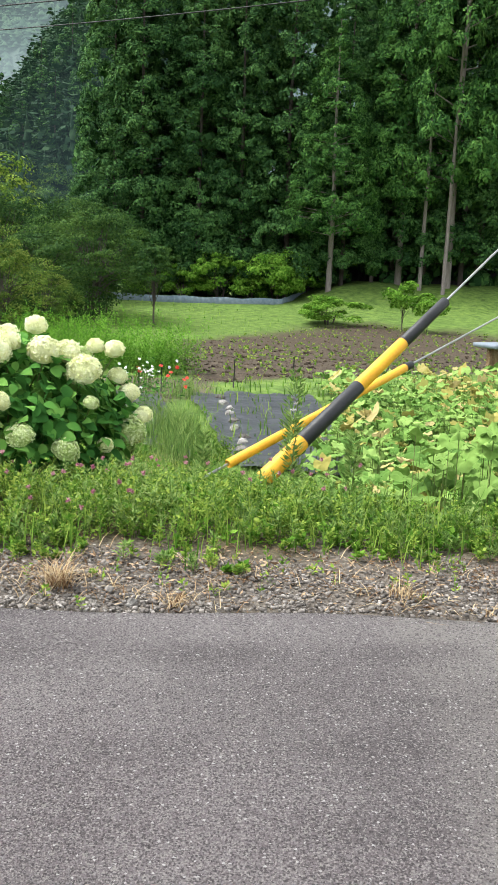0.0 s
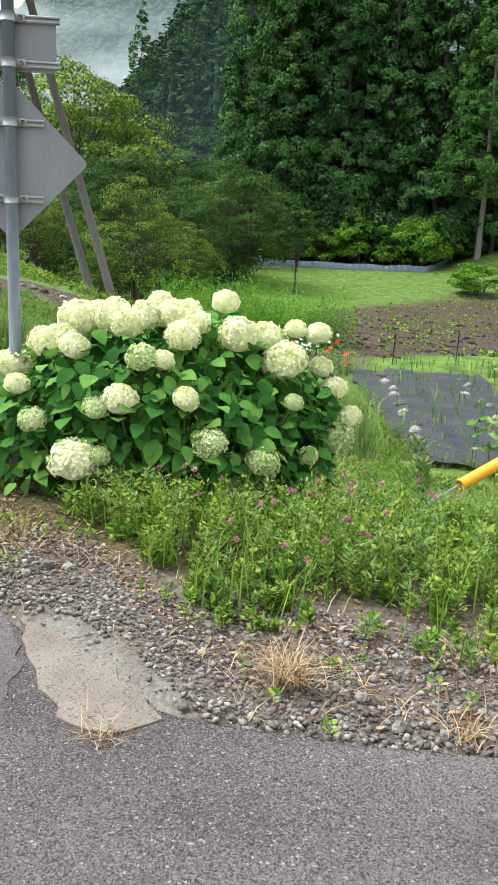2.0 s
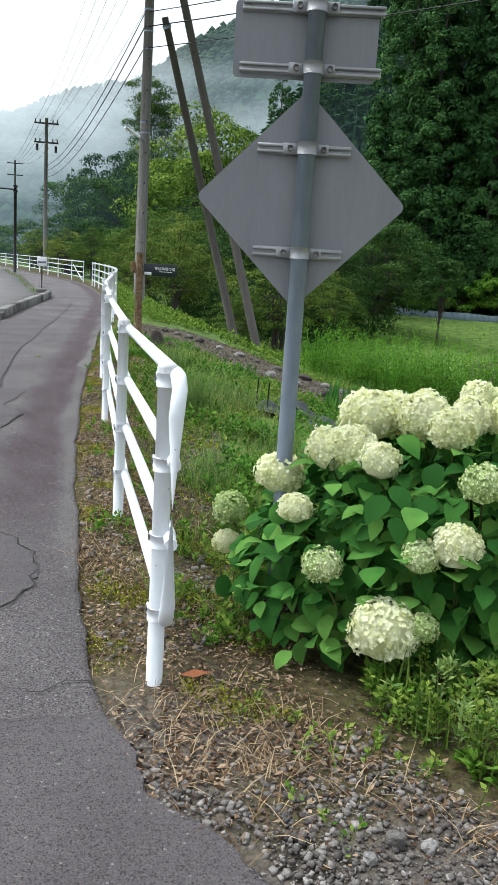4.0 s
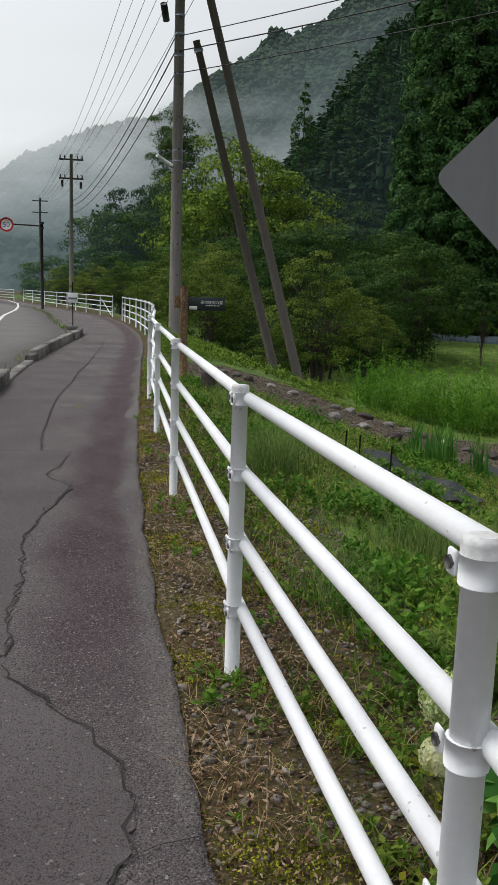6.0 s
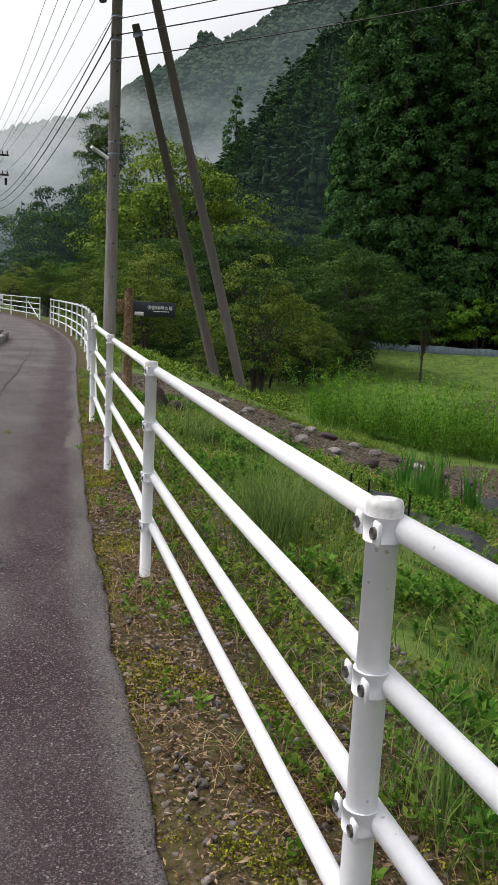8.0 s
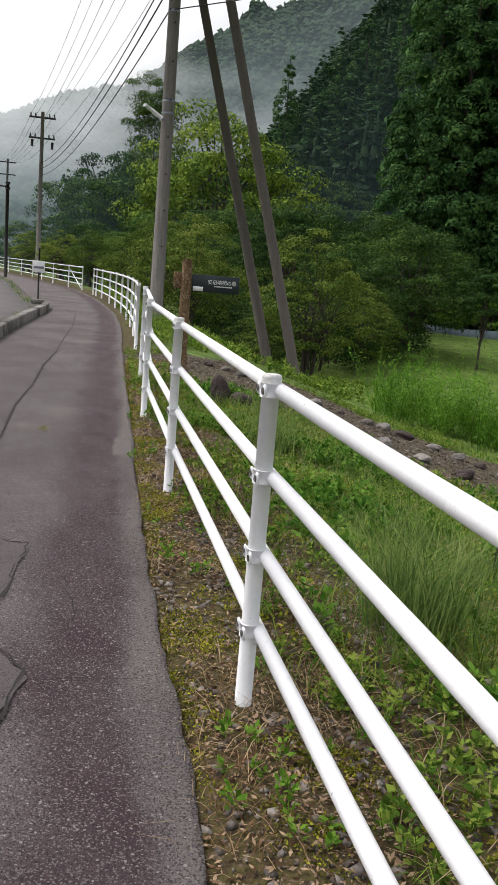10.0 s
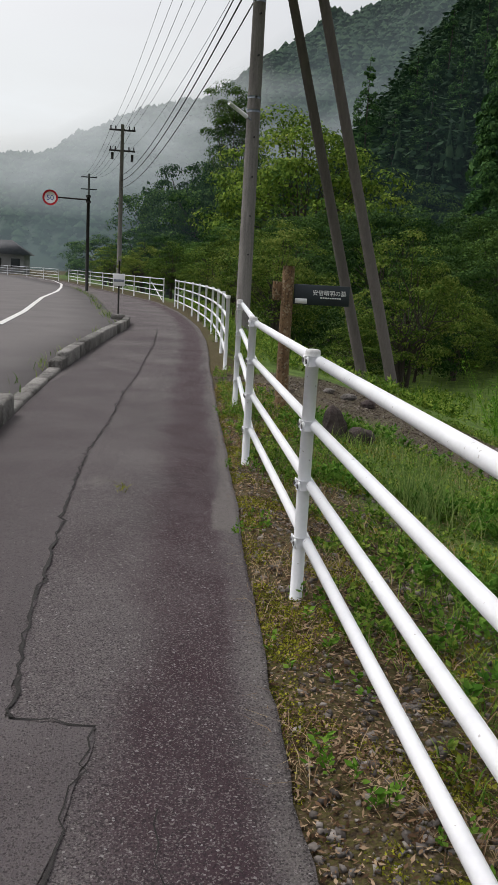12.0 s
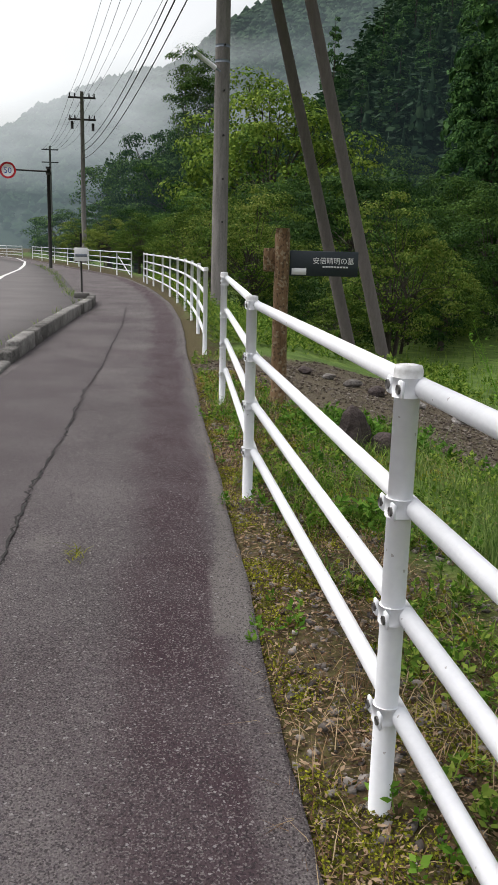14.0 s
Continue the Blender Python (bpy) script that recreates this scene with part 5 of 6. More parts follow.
part("foliage", Shape().add(*ovate(*bush_leaves(2000, 0.97, 0.1, 1))).add(*ovate(*bush_leaves(1000, 0.78, 0.1, 2))), M["hyd_leaf"], hyd, smooth=True)
stems = Shape()
for i in range(60):
    d = rand_dirs(rng, 1)[0]
    d[2] = abs(d[2])
    e = d * np.array([0.8, 0.6, 0.5]) + np.array([0, 0, 0.33])
    stems.add(*tube([(d[0] * 0.25, d[1] * 0.25, -0.05), e * np.array([0.6, 0.6, 0.7]), e], [0.008, 0.006, 0.004], 5))
part("stem_tangle", stems, M["stem"], hyd)


def flower_head(seed, n=640):
    """A round head of many small four-petalled florets."""
    r = np.random.RandomState(seed)
    d = rand_dirs(r, n)
    d[:, 2] = np.where(d[:, 2] < -0.6, -d[:, 2], d[:, 2])
    rad = 1 + 0.1 * wobble(d[:, 0], d[:, 1], 0.3, seed) + r.normal(0, 0.035, n)
    c = d * rad[:, None] * np.array([1, 1, 0.86])
    nor = unit(d + r.normal(0, 0.35, (n, 3)))
    u = unit(np.cross(nor, rand_dirs(r, n)))
    w = np.cross(nor, u)
    s = Shape()
    size = (0.085 + 0.04 * r.rand(n))[:, None]
    for a, b in ((u, w), (-u, w), (w, u), (-w, u)):
        s.add(*leaf_quads(c, (a + nor * 0.25) * size, b * size * 1.0))
    core = tube([(0, 0, -0.75), (0, 0, -0.5), (0, 0, 0), (0, 0, 0.5), (0, 0, 0.78)], [0.35, 0.74, 0.93, 0.7, 0.25], 12)
    return s.add(*core).mesh("flower_head")


heads = [flower_head(i) for i in range(4)]
for h in heads[:3]:
    h.materials.append(M["petal"])
heads[3].materials.append(M["petal_green"])
BLOOMS = [(0.84, 0.33, 0.88, 0.114), (0.99, 0.16, 0.92, 0.096), (1.26, 0.29, 0.98, 0.066), (1.03, -0.01, 0.9, 0.085), (1.27, 0.05, 0.94, 0.087), (1.36, -0.06, 0.91, 0.075), (1.26, -0.17, 0.86, 0.083), (1.56, -0.13, 0.86, 0.102), (1.74, -0.03, 0.84, 0.084), (1.97, 0.11, 0.86, 0.059), (2.09, 0.07, 0.84, 0.068), (1.8, -0.18, 0.73, 0.11), (2.11, 0.05, 0.66, 0.065), (2.17, 0, 0.55, 0.072), (1.14, -0.28, 0.76, 0.055), (1.22, -0.42, 0.6, 0.062), (0.49, 0.03, 0.6, 0.06), (0.65, 0.18, 0.78, 0.093), (0.5, 0.32, 0.65, 0.091), (0.76, -0.04, 0.79, 0.073), (0.71, 0.1, 0.81, 0.081), (0.94, 0.32, 0.9, 0.086), (1.13, 0.06, 0.94, 0.076), (1.6, 0.22, 0.99, 0.072)]
GREENER = [(2.25, -0.07, 0.41, 0.06), (2.13, -0.13, 0.32, 0.105), (1.6, -0.46, 0.29, 0.083), (1.89, -0.35, 0.28, 0.049), (1.32, -0.49, 0.4, 0.079), (1.04, -0.26, 0.77, 0.075), (0.92, -0.36, 0.59, 0.083), (0.81, -0.34, 0.55, 0.061), (0.54, -0.18, 0.47, 0.066), (0.71, -0.35, 0.31, 0.112), (0.82, -0.4, 0.34, 0.049), (0.39, 0.72, 0.4, 0.072), (0.38, 0.7, 0.25, 0.06), (0.5, 0.4, 0.42, 0.036), (1.8, -0.33, 0.55, 0.048), (1.5, 0.6, 0.9, 0.08), (0.9, 0.65, 0.8, 0.08), (2.0, 0.5, 0.75, 0.08)]
for k, (x, y, z, r) in enumerate(BLOOMS + GREENER):
    green = k >= len(BLOOMS)
    ob = part("flower_head", heads[3] if green and k % 3 else heads[k % 3], M["petal"], hyd, "greenish cream flower head" if green else "")
    ob.location = (x - 1.3, y - 0.2, z + 0.08)
    ob.scale = (r, r, r)
    ob.rotation_euler = (rng.normal(0, 0.3), rng.normal(0, 0.3), rng.rand() * 6)
    st = tube([(x - 1.3, y - 0.2, z + 0.08 - r * 0.5), ((x - 1.3) * 0.85, (y - 0.2) * 0.85, z - 0.15)], 0.004, 5)
    part("flower_stalk", Shape().add(*st), M["stem"], hyd)

# ---- verge: gravel, weeds, grass, moss, litter ----


def pebble_shape(rng, pos, size):
    """Small angular stones: jittered boxes cut to eight corners."""
    n = len(pos)
    cube = np.array([(x, y, z) for x in (-1, 1) for y in (-1, 1) for z in (-1, 1)], dtype=float)
    v = cube[None] * (0.6 + 0.5 * rng.rand(n, 8, 1)) * np.array([1, 0.8, 0.6]) * size[:, None, None] * 0.5
    a = rng.rand(n) * 6.3
    c, s = np.cos(a)[:, None], np.sin(a)[:, None]
    x, y = v[..., 0] * c - v[..., 1] * s, v[..., 0] * s + v[..., 1] * c
    tilt = rng.normal(0, 0.3, (n, 1))
    v = np.stack([x, y, v[..., 2] + x * tilt], -1) + pos[:, None]
    i = np.arange(n)[:, None] * 8
    f = np.concatenate([i + np.array([q]) for q in ((0, 1, 3, 2), (4, 6, 7, 5), (0, 4, 5, 1), (2, 3, 7, 6), (0, 2, 6, 4), (1, 5, 7, 3))])
    return v.reshape(-1, 3), f


def edge_gap(x, y):
    """The way from the asphalt's edge to the verge plants: 0 at the asphalt, 1 at the plants."""
    front = np.clip(-((x - 2.2) * 0.5 + (y + 1.3) * 0.87), -3, 3)
    return front


def weed_line(x):
    """How far before the field the weeds begin."""
    return 0.82 - 0.62 * smoothstep((1.05 - x) / 0.4)


def stones_where(x, y):
    south = smoothstep((-0.02 - y) / 0.5) * smoothstep((edge_gap(x, y) - weed_line(x) + 0.35 + 0.3 * wobble(x, y, 0.5)) / 0.5)
    return np.clip(south * (0.75 + 0.4 * wobble(x, y, 0.23, 2)) * (x > edge_x(y) - 0.06), 0, 1)


rng = np.random.RandomState(31)
x, y = sample(rng, 240000, -0.4, 5.5, -4.2, 0.6, lambda x, y: stones_where(x, y) * (1 - 0.9 * (to_line(x, y, SILT) < 0.13)))
size = 0.005 + 0.02 * rng.rand(len(x)) ** 3.6
stuff("gravel_stones", Shape().add(*pebble_shape(rng, on_ground(x, y, 0.004), size)), M["gravel"], "loose grey gravel at the asphalt edge", "gravel")
x, y = sample(rng, 45000, 0.2, 7, 9.5, 17, lambda x, y: on_track(x, y) * (0.6 + 0.5 * wobble(x, y, 0.5)))
stuff("track_gravel", Shape().add(*pebble_shape(rng, on_ground(x, y, 0.005), 0.008 + 0.032 * rng.rand(len(x)) ** 5)), M["dirt_gravel"], "brown gravel on the sloping track", "gravel")
x, y = sample(rng, 42000, -0.35, 0.9, 0.2, 14, lambda x, y: 0.9 * (x > edge_x(y)) * (0.45 + 0.45 * wobble(x, y, 0.4)))
stuff("verge_stones", Shape().add(*pebble_shape(rng, on_ground(x, y, 0.002), 0.007 + 0.03 * rng.rand(len(x)) ** 5)), M["gravel"], "scattered small stones on the verge", "gravel")


def rock(name, at, size, material, label, seed, pointed=False):
    bm = bmesh.new()
    bmesh.ops.create_icosphere(bm, subdivisions=3, radius=0.5)
    r = np.random.RandomState(seed)
    o = Vector(r.rand(3) * 20)
    for v in bm.verts:
        k = 1 + 0.35 * noise.noise(v.co * 2.3 + o) + 0.12 * noise.noise(v.co * 6 + o)
        v.co *= k
        if pointed:
            w = 1 - 0.75 * max(0, v.co.z + 0.3)
            v.co.x *= w
            v.co.y *= w
        v.co = Vector((v.co.x * size[0], v.co.y * size[1], v.co.z * size[2]))
    me = bpy.data.meshes.new(name)
    bm.to_mesh(me)
    bm.free()
    me.polygons.foreach_set("use_smooth", np.zeros(len(me.polygons), dtype=bool))
    ob = part(name, me, M[material])
    ob.location = (at[0], at[1], float(ground_z(*at)) + size[2] * 0.28)
    ob.rotation_euler = (0, 0, r.rand() * 6)
    return tagged(ob, label, "rock")


rock("boulder", (0.98, 11.35), (0.24, 0.19, 0.38), "rock_dark", "dark pointed boulder beside the path", 4)
rock("boulder", (1.2, 11.25), (0.24, 0.2, 0.2), "rock_dark", "low dark red rock beside the pointed boulder", 2)
rng = np.random.RandomState(12)
for i, (x, y, s) in enumerate(((1.5, 15.4, 0.2), (1.75, 15.25, 0.15), (1.95, 14.95, 0.2), (2.15, 14.65, 0.24), (2.5, 14.3, 0.16), (2.85, 13.95, 0.22), (3.2, 13.8, 0.15), (3.6, 13.75, 0.2), (3.95, 14.0, 0.24), (4.15, 13.7, 0.28), (4.5, 13.4, 0.2), (4.75, 13.1, 0.24), (4.95, 12.8, 0.2), (5.2, 12.5, 0.26), (5.5, 12.2, 0.22), (5.8, 11.9, 0.26), (2.9, 11.3, 0.26), (3.3, 11.05, 0.2), (3.7, 10.8, 0.26), (4.3, 10.5, 0.2))):
    rock("border_stone", (x, y), (s * 1.15, s * 0.75, s * 0.5), "rock" if i % 3 else "rock_dark", "rough stone edging the gravel track", 40 + i)["group"] = "track edging stones"
for i, (x, y, s) in enumerate(((0.54, -0.89, 0.06), (0.62, -0.92, 0.05), (0.45, -0.95, 0.04), (1.4, -2.29, 0.05), (1.36, -2.12, 0.045))):
    rock("stone", (x, y), (s, s * 0.8, s * 0.8), "rock", "pale stone lying in the gravel", 70 + i)["group"] = "loose pale stones"


def weed_patch(rng, x, y, height, leaves, leaf, material_name, name, label, aspect=0.5, stem_w=0.0022, up=0.2, wide=0.35):
    """Leafy weeds: a thin stem with leaves along it at each place."""
    n = len(x)
    base = on_ground(x, y)
    h = height * (0.45 + 0.85 * rng.rand(n))
    leanv = rng.normal(0, 0.25, (n, 2))
    top = base + np.stack([leanv[:, 0] * h, leanv[:, 1] * h, h], -1)
    sh = Shape()
    b = np.repeat(base, leaves, 0)
    t = np.repeat(top, leaves, 0)
    k = rng.rand(len(b))[:, None]
    c = b * (1 - k) + t * k
    u = rand_dirs(rng, len(c))
    u[:, 2] = np.abs(u[:, 2]) * 0.5 + up
    u = unit(u)
    hh = np.repeat(h, leaves)[:, None]
    c = c + u * rng.rand(len(c), 1) * wide * hh * (1.15 - k)
    w = unit(np.cross(u, rand_dirs(rng, len(c)) * 0.5 + np.array([0, 0, 1.0])))
    s = (leaf * (0.5 + rng.rand(len(c))))[:, None]
    sh.add(*leaf_quads(c, u * s, w * s * aspect))
    side = np.stack([np.cos(rng.rand(n) * 6), np.sin(rng.rand(n) * 6), np.zeros(n)], -1) * stem_w
    sv = np.stack([base - side, base + side, top + side * 0.4, top - side * 0.4], 1).reshape(-1, 3)
    sh.add(sv, np.arange(len(sv)).reshape(-1, 4))
    return stuff(name, sh, M[material_name], label, "weeds")


rng = np.random.RandomState(77)


def weedy(x, y):
    """The band of weeds between the gravel and the field, about the bend."""
    g = -edge_gap(x, y)
    return smoothstep((g + weed_line(x) + 0.25 * wobble(x, y, 0.45)) / 0.35) * smoothstep((np.interp(x, [2.2, 3.4], [2.4, 0.5]) - g) / 0.6) * (x > 0.75 + 0.2 * wobble(y, x, 0.5)) * (np.hypot((x - 1.38) / 0.9, (y - 0.43) / 0.66) > 1)


x, y = sample(rng, 12500, 0.5, 7, -4.5, 2.5, lambda x, y: weedy(x, y) * np.clip(1.3 - 0.22 * (x - 1), 0.2, 1))
third = rng.rand(len(x))
tall = 0.82 * (0.3 + 0.7 * smoothstep((-edge_gap(x, y) + weed_line(x)) / 0.7)) * np.interp(x, [2.2, 3.0], [1, 0.7])
weed_patch(rng, x[third < 0.5], y[third < 0.5], 0.24 * tall[third < 0.5], 54, 0.023, "weed", "clover_weeds", "dense low leafy weeds on the verge", 0.6)
weed_patch(rng, x[(third >= 0.5) & (third < 0.8)], y[(third >= 0.5) & (third < 0.8)], 0.28 * tall[(third >= 0.5) & (third < 0.8)], 60, 0.028, "weed_blue", "mugwort_weeds", "grey green feathery weeds on the verge", 0.3)
weed_patch(rng, x[third >= 0.8], y[third >= 0.8], 0.15 * tall[third >= 0.8], 34, 0.032, "bush", "bright_weeds", "bright green low weeds on the verge", 0.55)
x, y = sample(rng, 14000, 0.4, 7, -4.5, 2.5, lambda x, y: weedy(x, y))
stuff("verge_grass", Shape().add(*blades(rng, on_ground(x, y), 0.22, 0.006, 0.6)), M["grass"], "thin green grass among the weeds", "grass")
x, y = sample(rng, 30000, 0.0, 6, -4.6, 0.4, lambda x, y: np.exp(-((edge_gap(x, y) - weed_line(x) - 0.15) / 0.3) ** 2) * smoothstep(wobble(x, y, 0.35, 3) + 0.45) * (x > edge_x(y)))
stuff("dry_grass", Shape().add(*blades(rng, on_ground(x, y), 0.045, 0.004, 3.2)), M["dry"], "dry straw coloured grass on the gravel", "grass")
# dead leaves and young plants where the weeds begin


def weed_foot(x, y):
    return np.exp(-((edge_gap(x, y) - weed_line(x) + 0.02) / 0.3) ** 2) * (x > edge_x(y) + 0.03) * (y < 0.6)


x, y = sample(rng, 60000, 0.0, 6, -4.6, 0.6, weed_foot)
c = on_ground(x, y, 0.01)
u = unit(np.stack([rng.normal(size=len(x)), rng.normal(size=len(x)), rng.normal(0, 0.3, len(x))], -1))
w = unit(np.cross(u, np.array([0, 0, 1.0]) + rng.normal(0, 0.4, (len(x), 3))))
sz = (0.008 + 0.03 * rng.rand(len(x)) ** 1.5)[:, None]
stuff("weed_litter", Shape().add(*leaf_quads(c, u * sz, w * sz * 0.4)), M["litter"], "brown dead leaves at the foot of the weeds", "leaf litter")
x, y = sample(rng, 3500, 0.2, 6, -4.6, 0.6, lambda x, y: 0.8 * weed_foot(x, y) * smoothstep(wobble(x, y, 0.3, 8) + 0.5))
weed_patch(rng, x, y, 0.08, 12, 0.02, "weed", "young_weeds", "young green weeds spreading over the gravel", 0.6)
# tufts of straw
for k, (cx, cy) in enumerate(((1.17, -1.99), (0.57, -2.12), (1.55, -2.4), (2.5, -2.75))):
    n = 160 if k == 0 else 70
    p = np.stack([cx + rng.normal(0, 0.03, n), cy + rng.normal(0, 0.03, n)], -1)
    tuft = Shape().add(*blades(rng, on_ground(p[:, 0], p[:, 1], 0.015), 0.1 if k == 0 else 0.05, 0.004, 1.9))
    tagged(part("straw_tuft", tuft, M["dry"]), "tuft of dry straw coloured grass", "grass", "straw tufts")
# pink clover heads
n = 46
x, y = sample(rng, 400, 1.0, 3.2, -1.8, 0.0, weedy)
x, y = x[:n], y[:n]
cl = Shape()
for px, py2 in zip(x, y):
    c = on_ground(px, py2, 0.2 + 0.14 * rng.rand())
    d = rand_dirs(rng, 26)
    cl.add(*leaf_quads(np.repeat(c[None], 26, 0), d * 0.017, unit(np.cross(d, rand_dirs(rng, 26))) * 0.008))
stuff("clover_heads", cl, M["clover"], "small pink clover heads among the weeds", "flowers")

# verge behind the fence
rng = np.random.RandomState(99)


def lawn(x, y):
    return (x > edge_x(y) + 0.05) * (beyond(x, y) > -0.55 + 0.25 * wobble(x, y, 0.4)) * (1 - on_track(x, y)) * (np.hypot((x - 1.38) / 0.95, (y - 0.43) / 0.64) > 1)


x, y = sample(rng, 130000, -0.1, 6, 0.3, 16.5, lambda x, y: lawn(x, y) * np.clip(0.5 + 0.7 * wobble(x, y, 0.6), 0.04, 1) * np.clip(1.1 - 0.12 * x, 0.3, 1))
lot = rng.rand(len(x)) < 0.72 + 0.3 * wobble(x, y, 0.8, 3)
stuff("bank_grass", Shape().add(*blades(rng, on_ground(x[lot], y[lot]), (0.085 + 0.06 * wobble(x, y, 0.9))[lot], 0.005, 1.5)), M["grass"], "green grass on the bank behind the fence", "grass")
lot = ~lot
stuff("bank_straw", Shape().add(*blades(rng, on_ground(x[lot], y[lot]), 0.07, 0.004, 2.4)), M["dry"], "dead grass matted on the bank", "grass")
x, y = sample(rng, 14000, 0.1, 6, 0.3, 16.5, lambda x, y: lawn(x, y) * smoothstep(wobble(x, y, 0.7, 4) + 0.6))
weed_patch(rng, x, y, 0.08, 16, 0.026, "weed", "bank_weeds", "low leafy weeds on the bank", 0.65)
x, y = sample(rng, 7500, 0.3, 5, 0.3, 14, lambda x, y: lawn(x, y) * smoothstep(wobble(x, y, 0.9, 7) * 1.8) * smoothstep((x - 0.35 + 0.2 * wobble(x, y, 0.5)) / 0.3))
weed_patch(rng, x, y, 0.13, 28, 0.037, "bank_herb", "bank_herbs", "taller bright green herbs on the bank", 0.6)
x, y = sample(rng, 90000, 0.1, 4, 0.5, 15, lambda x, y: lawn(x, y) * smoothstep(wobble(x, y, 0.55, 15) * 1.6 + 0.5 * wobble(x, y, 0.12, 2)) * np.clip(1.2 - 0.3 * x, 0.2, 1))
stuff("bank_moss", Shape().add(*scatter_leaves(rng, on_ground(x, y, 0.012), 0.012, 0.022, 0.5, 0.7, 0.4, 0.6)), M["moss"], "yellow green moss on the bank", "moss")
x, y = sample(rng, 26000, 6, 26, 0, 52, lambda x, y: (in_field(x, y) < 0) * np.clip(0.9 - 0.02 * np.hypot(x, y), 0.1, 1))
stuff("meadow_grass", Shape().add(*blades(rng, on_ground(x, y), 0.22, 0.02, 0.7)), M["grass"], "green meadow grass round the field", "grass")
x, y = sample(rng, 36000, 0.5, 4.5, 0.8, 12, lambda x, y: lawn(x, y) * smoothstep((x - 0.75 + 0.3 * wobble(x, y, 0.7)) / 0.5) * smoothstep(wobble(x, y, 1.1, 5) + 0.55) * np.clip(1.25 - 0.22 * x, 0.2, 1) * (1 - smoothstep((x - 1.4) / 0.5) * (y > 4.8)))
stuff("bank_tall_grass", Shape().add(*blades(rng, on_ground(x, y), 0.2 + 0.09 * wobble(x, y, 0.8, 1), 0.004, 0.9)), M["soft_grass"], "soft grey green grass standing on the bank", "grass")
# long fine grass tuft
for cx, cy, h, n in ((0.75, 5.3, 0.42, 500), (1.3, 3.3, 0.3, 300), (0.55, 2.6, 0.22, 160), (1.0, 8.9, 0.3, 260)):
    p = np.stack([cx + rng.normal(0, 0.1, n), cy + rng.normal(0, 0.14, n)], -1)
    tagged(part("grass_tuft", Shape().add(*blades(rng, on_ground(p[:, 0], p[:, 1]), h, 0.005, 0.9)), M["weed_blue"]), "tall tuft of fine arching grass", "grass", "grass tufts")


def verge_band(x, y):
    g = x - edge_x(y)
    return (g > -0.03) * smoothstep((0.95 - g) / 0.5)


x, y = sample(rng, 190000, -0.4, 1.5, -0.3, 15, lambda x, y: verge_band(x, y) * smoothstep(wobble(x, y, 0.33, 2) * 1.3 - 0.05 + 0.5 * wobble(x, y, 0.08, 7) + 0.7 * np.exp(-((x - edge_x(y)) / 0.13) ** 2) * smoothstep((y - 2) / 2) + 2 * np.exp(-((x + 0.13) / 0.07) ** 2 - ((y - 7.45) / 0.32) ** 2)))
c = on_ground(x, y, 0.006 + 0.008 * np.clip(wobble(x, y, 0.1, 3), 0, 1))
sh = Shape().add(*scatter_leaves(rng, np.repeat(c, 4, 0), 0.011, 0.0095, 0.5, 0.7, 0.35, 0.6))
stuff("moss", sh, M["moss"], "yellow green moss along the asphalt", "moss")
x, y = sample(rng, 220000, -0.4, 1.4, -0.6, 15, lambda x, y: verge_band(x, y) * np.clip(0.6 + 0.5 * wobble(x, y, 0.5, 5), 0.05, 1))
c = on_ground(x, y, 0.012)
u = unit(np.stack([rng.normal(size=len(x)), rng.normal(size=len(x)), rng.normal(0, 0.25, len(x))], -1))
w = unit(np.cross(u, np.array([0, 0, 1.0]) + rng.normal(0, 0.4, (len(x), 3))))
s = (0.008 + 0.024 * rng.rand(len(x)) ** 1.5)[:, None]
stuff("leaf_litter", Shape().add(*leaf_quads(c, u * s, w * s * 0.36)), M["litter"], "brown dead leaves and twigs on the verge", "leaf litter")
x, y = sample(rng, 36000, -0.4, 1.2, -0.6, 15, lambda x, y: verge_band(x, y) * 0.8 * smoothstep(wobble(x, y, 0.6, 9) + 0.3))
stuff("verge_straw", Shape().add(*blades(rng, on_ground(x, y), 0.05, 0.003, 2.5)), M["dry"], "dead grass lying on the verge", "grass")
x, y = sample(rng, 2200, -0.2, 0.9, 0.2, 14, lambda x, y: verge_band(x, y) * smoothstep(wobble(x, y, 0.5, 12) * 1.6))
weed_patch(rng, x, y, 0.07, 12, 0.024, "bush", "verge_herbs", "small green herbs at the fence foot", 0.6)
p = np.stack([-0.82 + rng.normal(0, 0.02, 40), 9.35 + rng.normal(0, 0.05, 40), np.full(40, 0.004)], -1)
tagged(part("grass_tuft", Shape().add(*blades(rng, p, 0.028, 0.005, 2.2)), M["moss"]), "small yellowish tuft growing from the asphalt", "grass", "grass tufts")
# weeds along the kerb island
x, y = sample(rng, 16000, -6, -1.2, 12, 62, lambda x, y: np.exp(-((x - kerb_x(y) + 0.26) / 0.13) ** 2) * smoothstep(wobble(x, y, 1.3, 2) + 0.6))
p = np.stack([x, y, np.full(len(x), 0.0)], -1)
stuff("kerb_weeds", Shape().add(*blades(rng, p, 0.15, 0.014, 1.3)), M["soft_grass"], "grass and weeds growing along the kerb", "weeds")

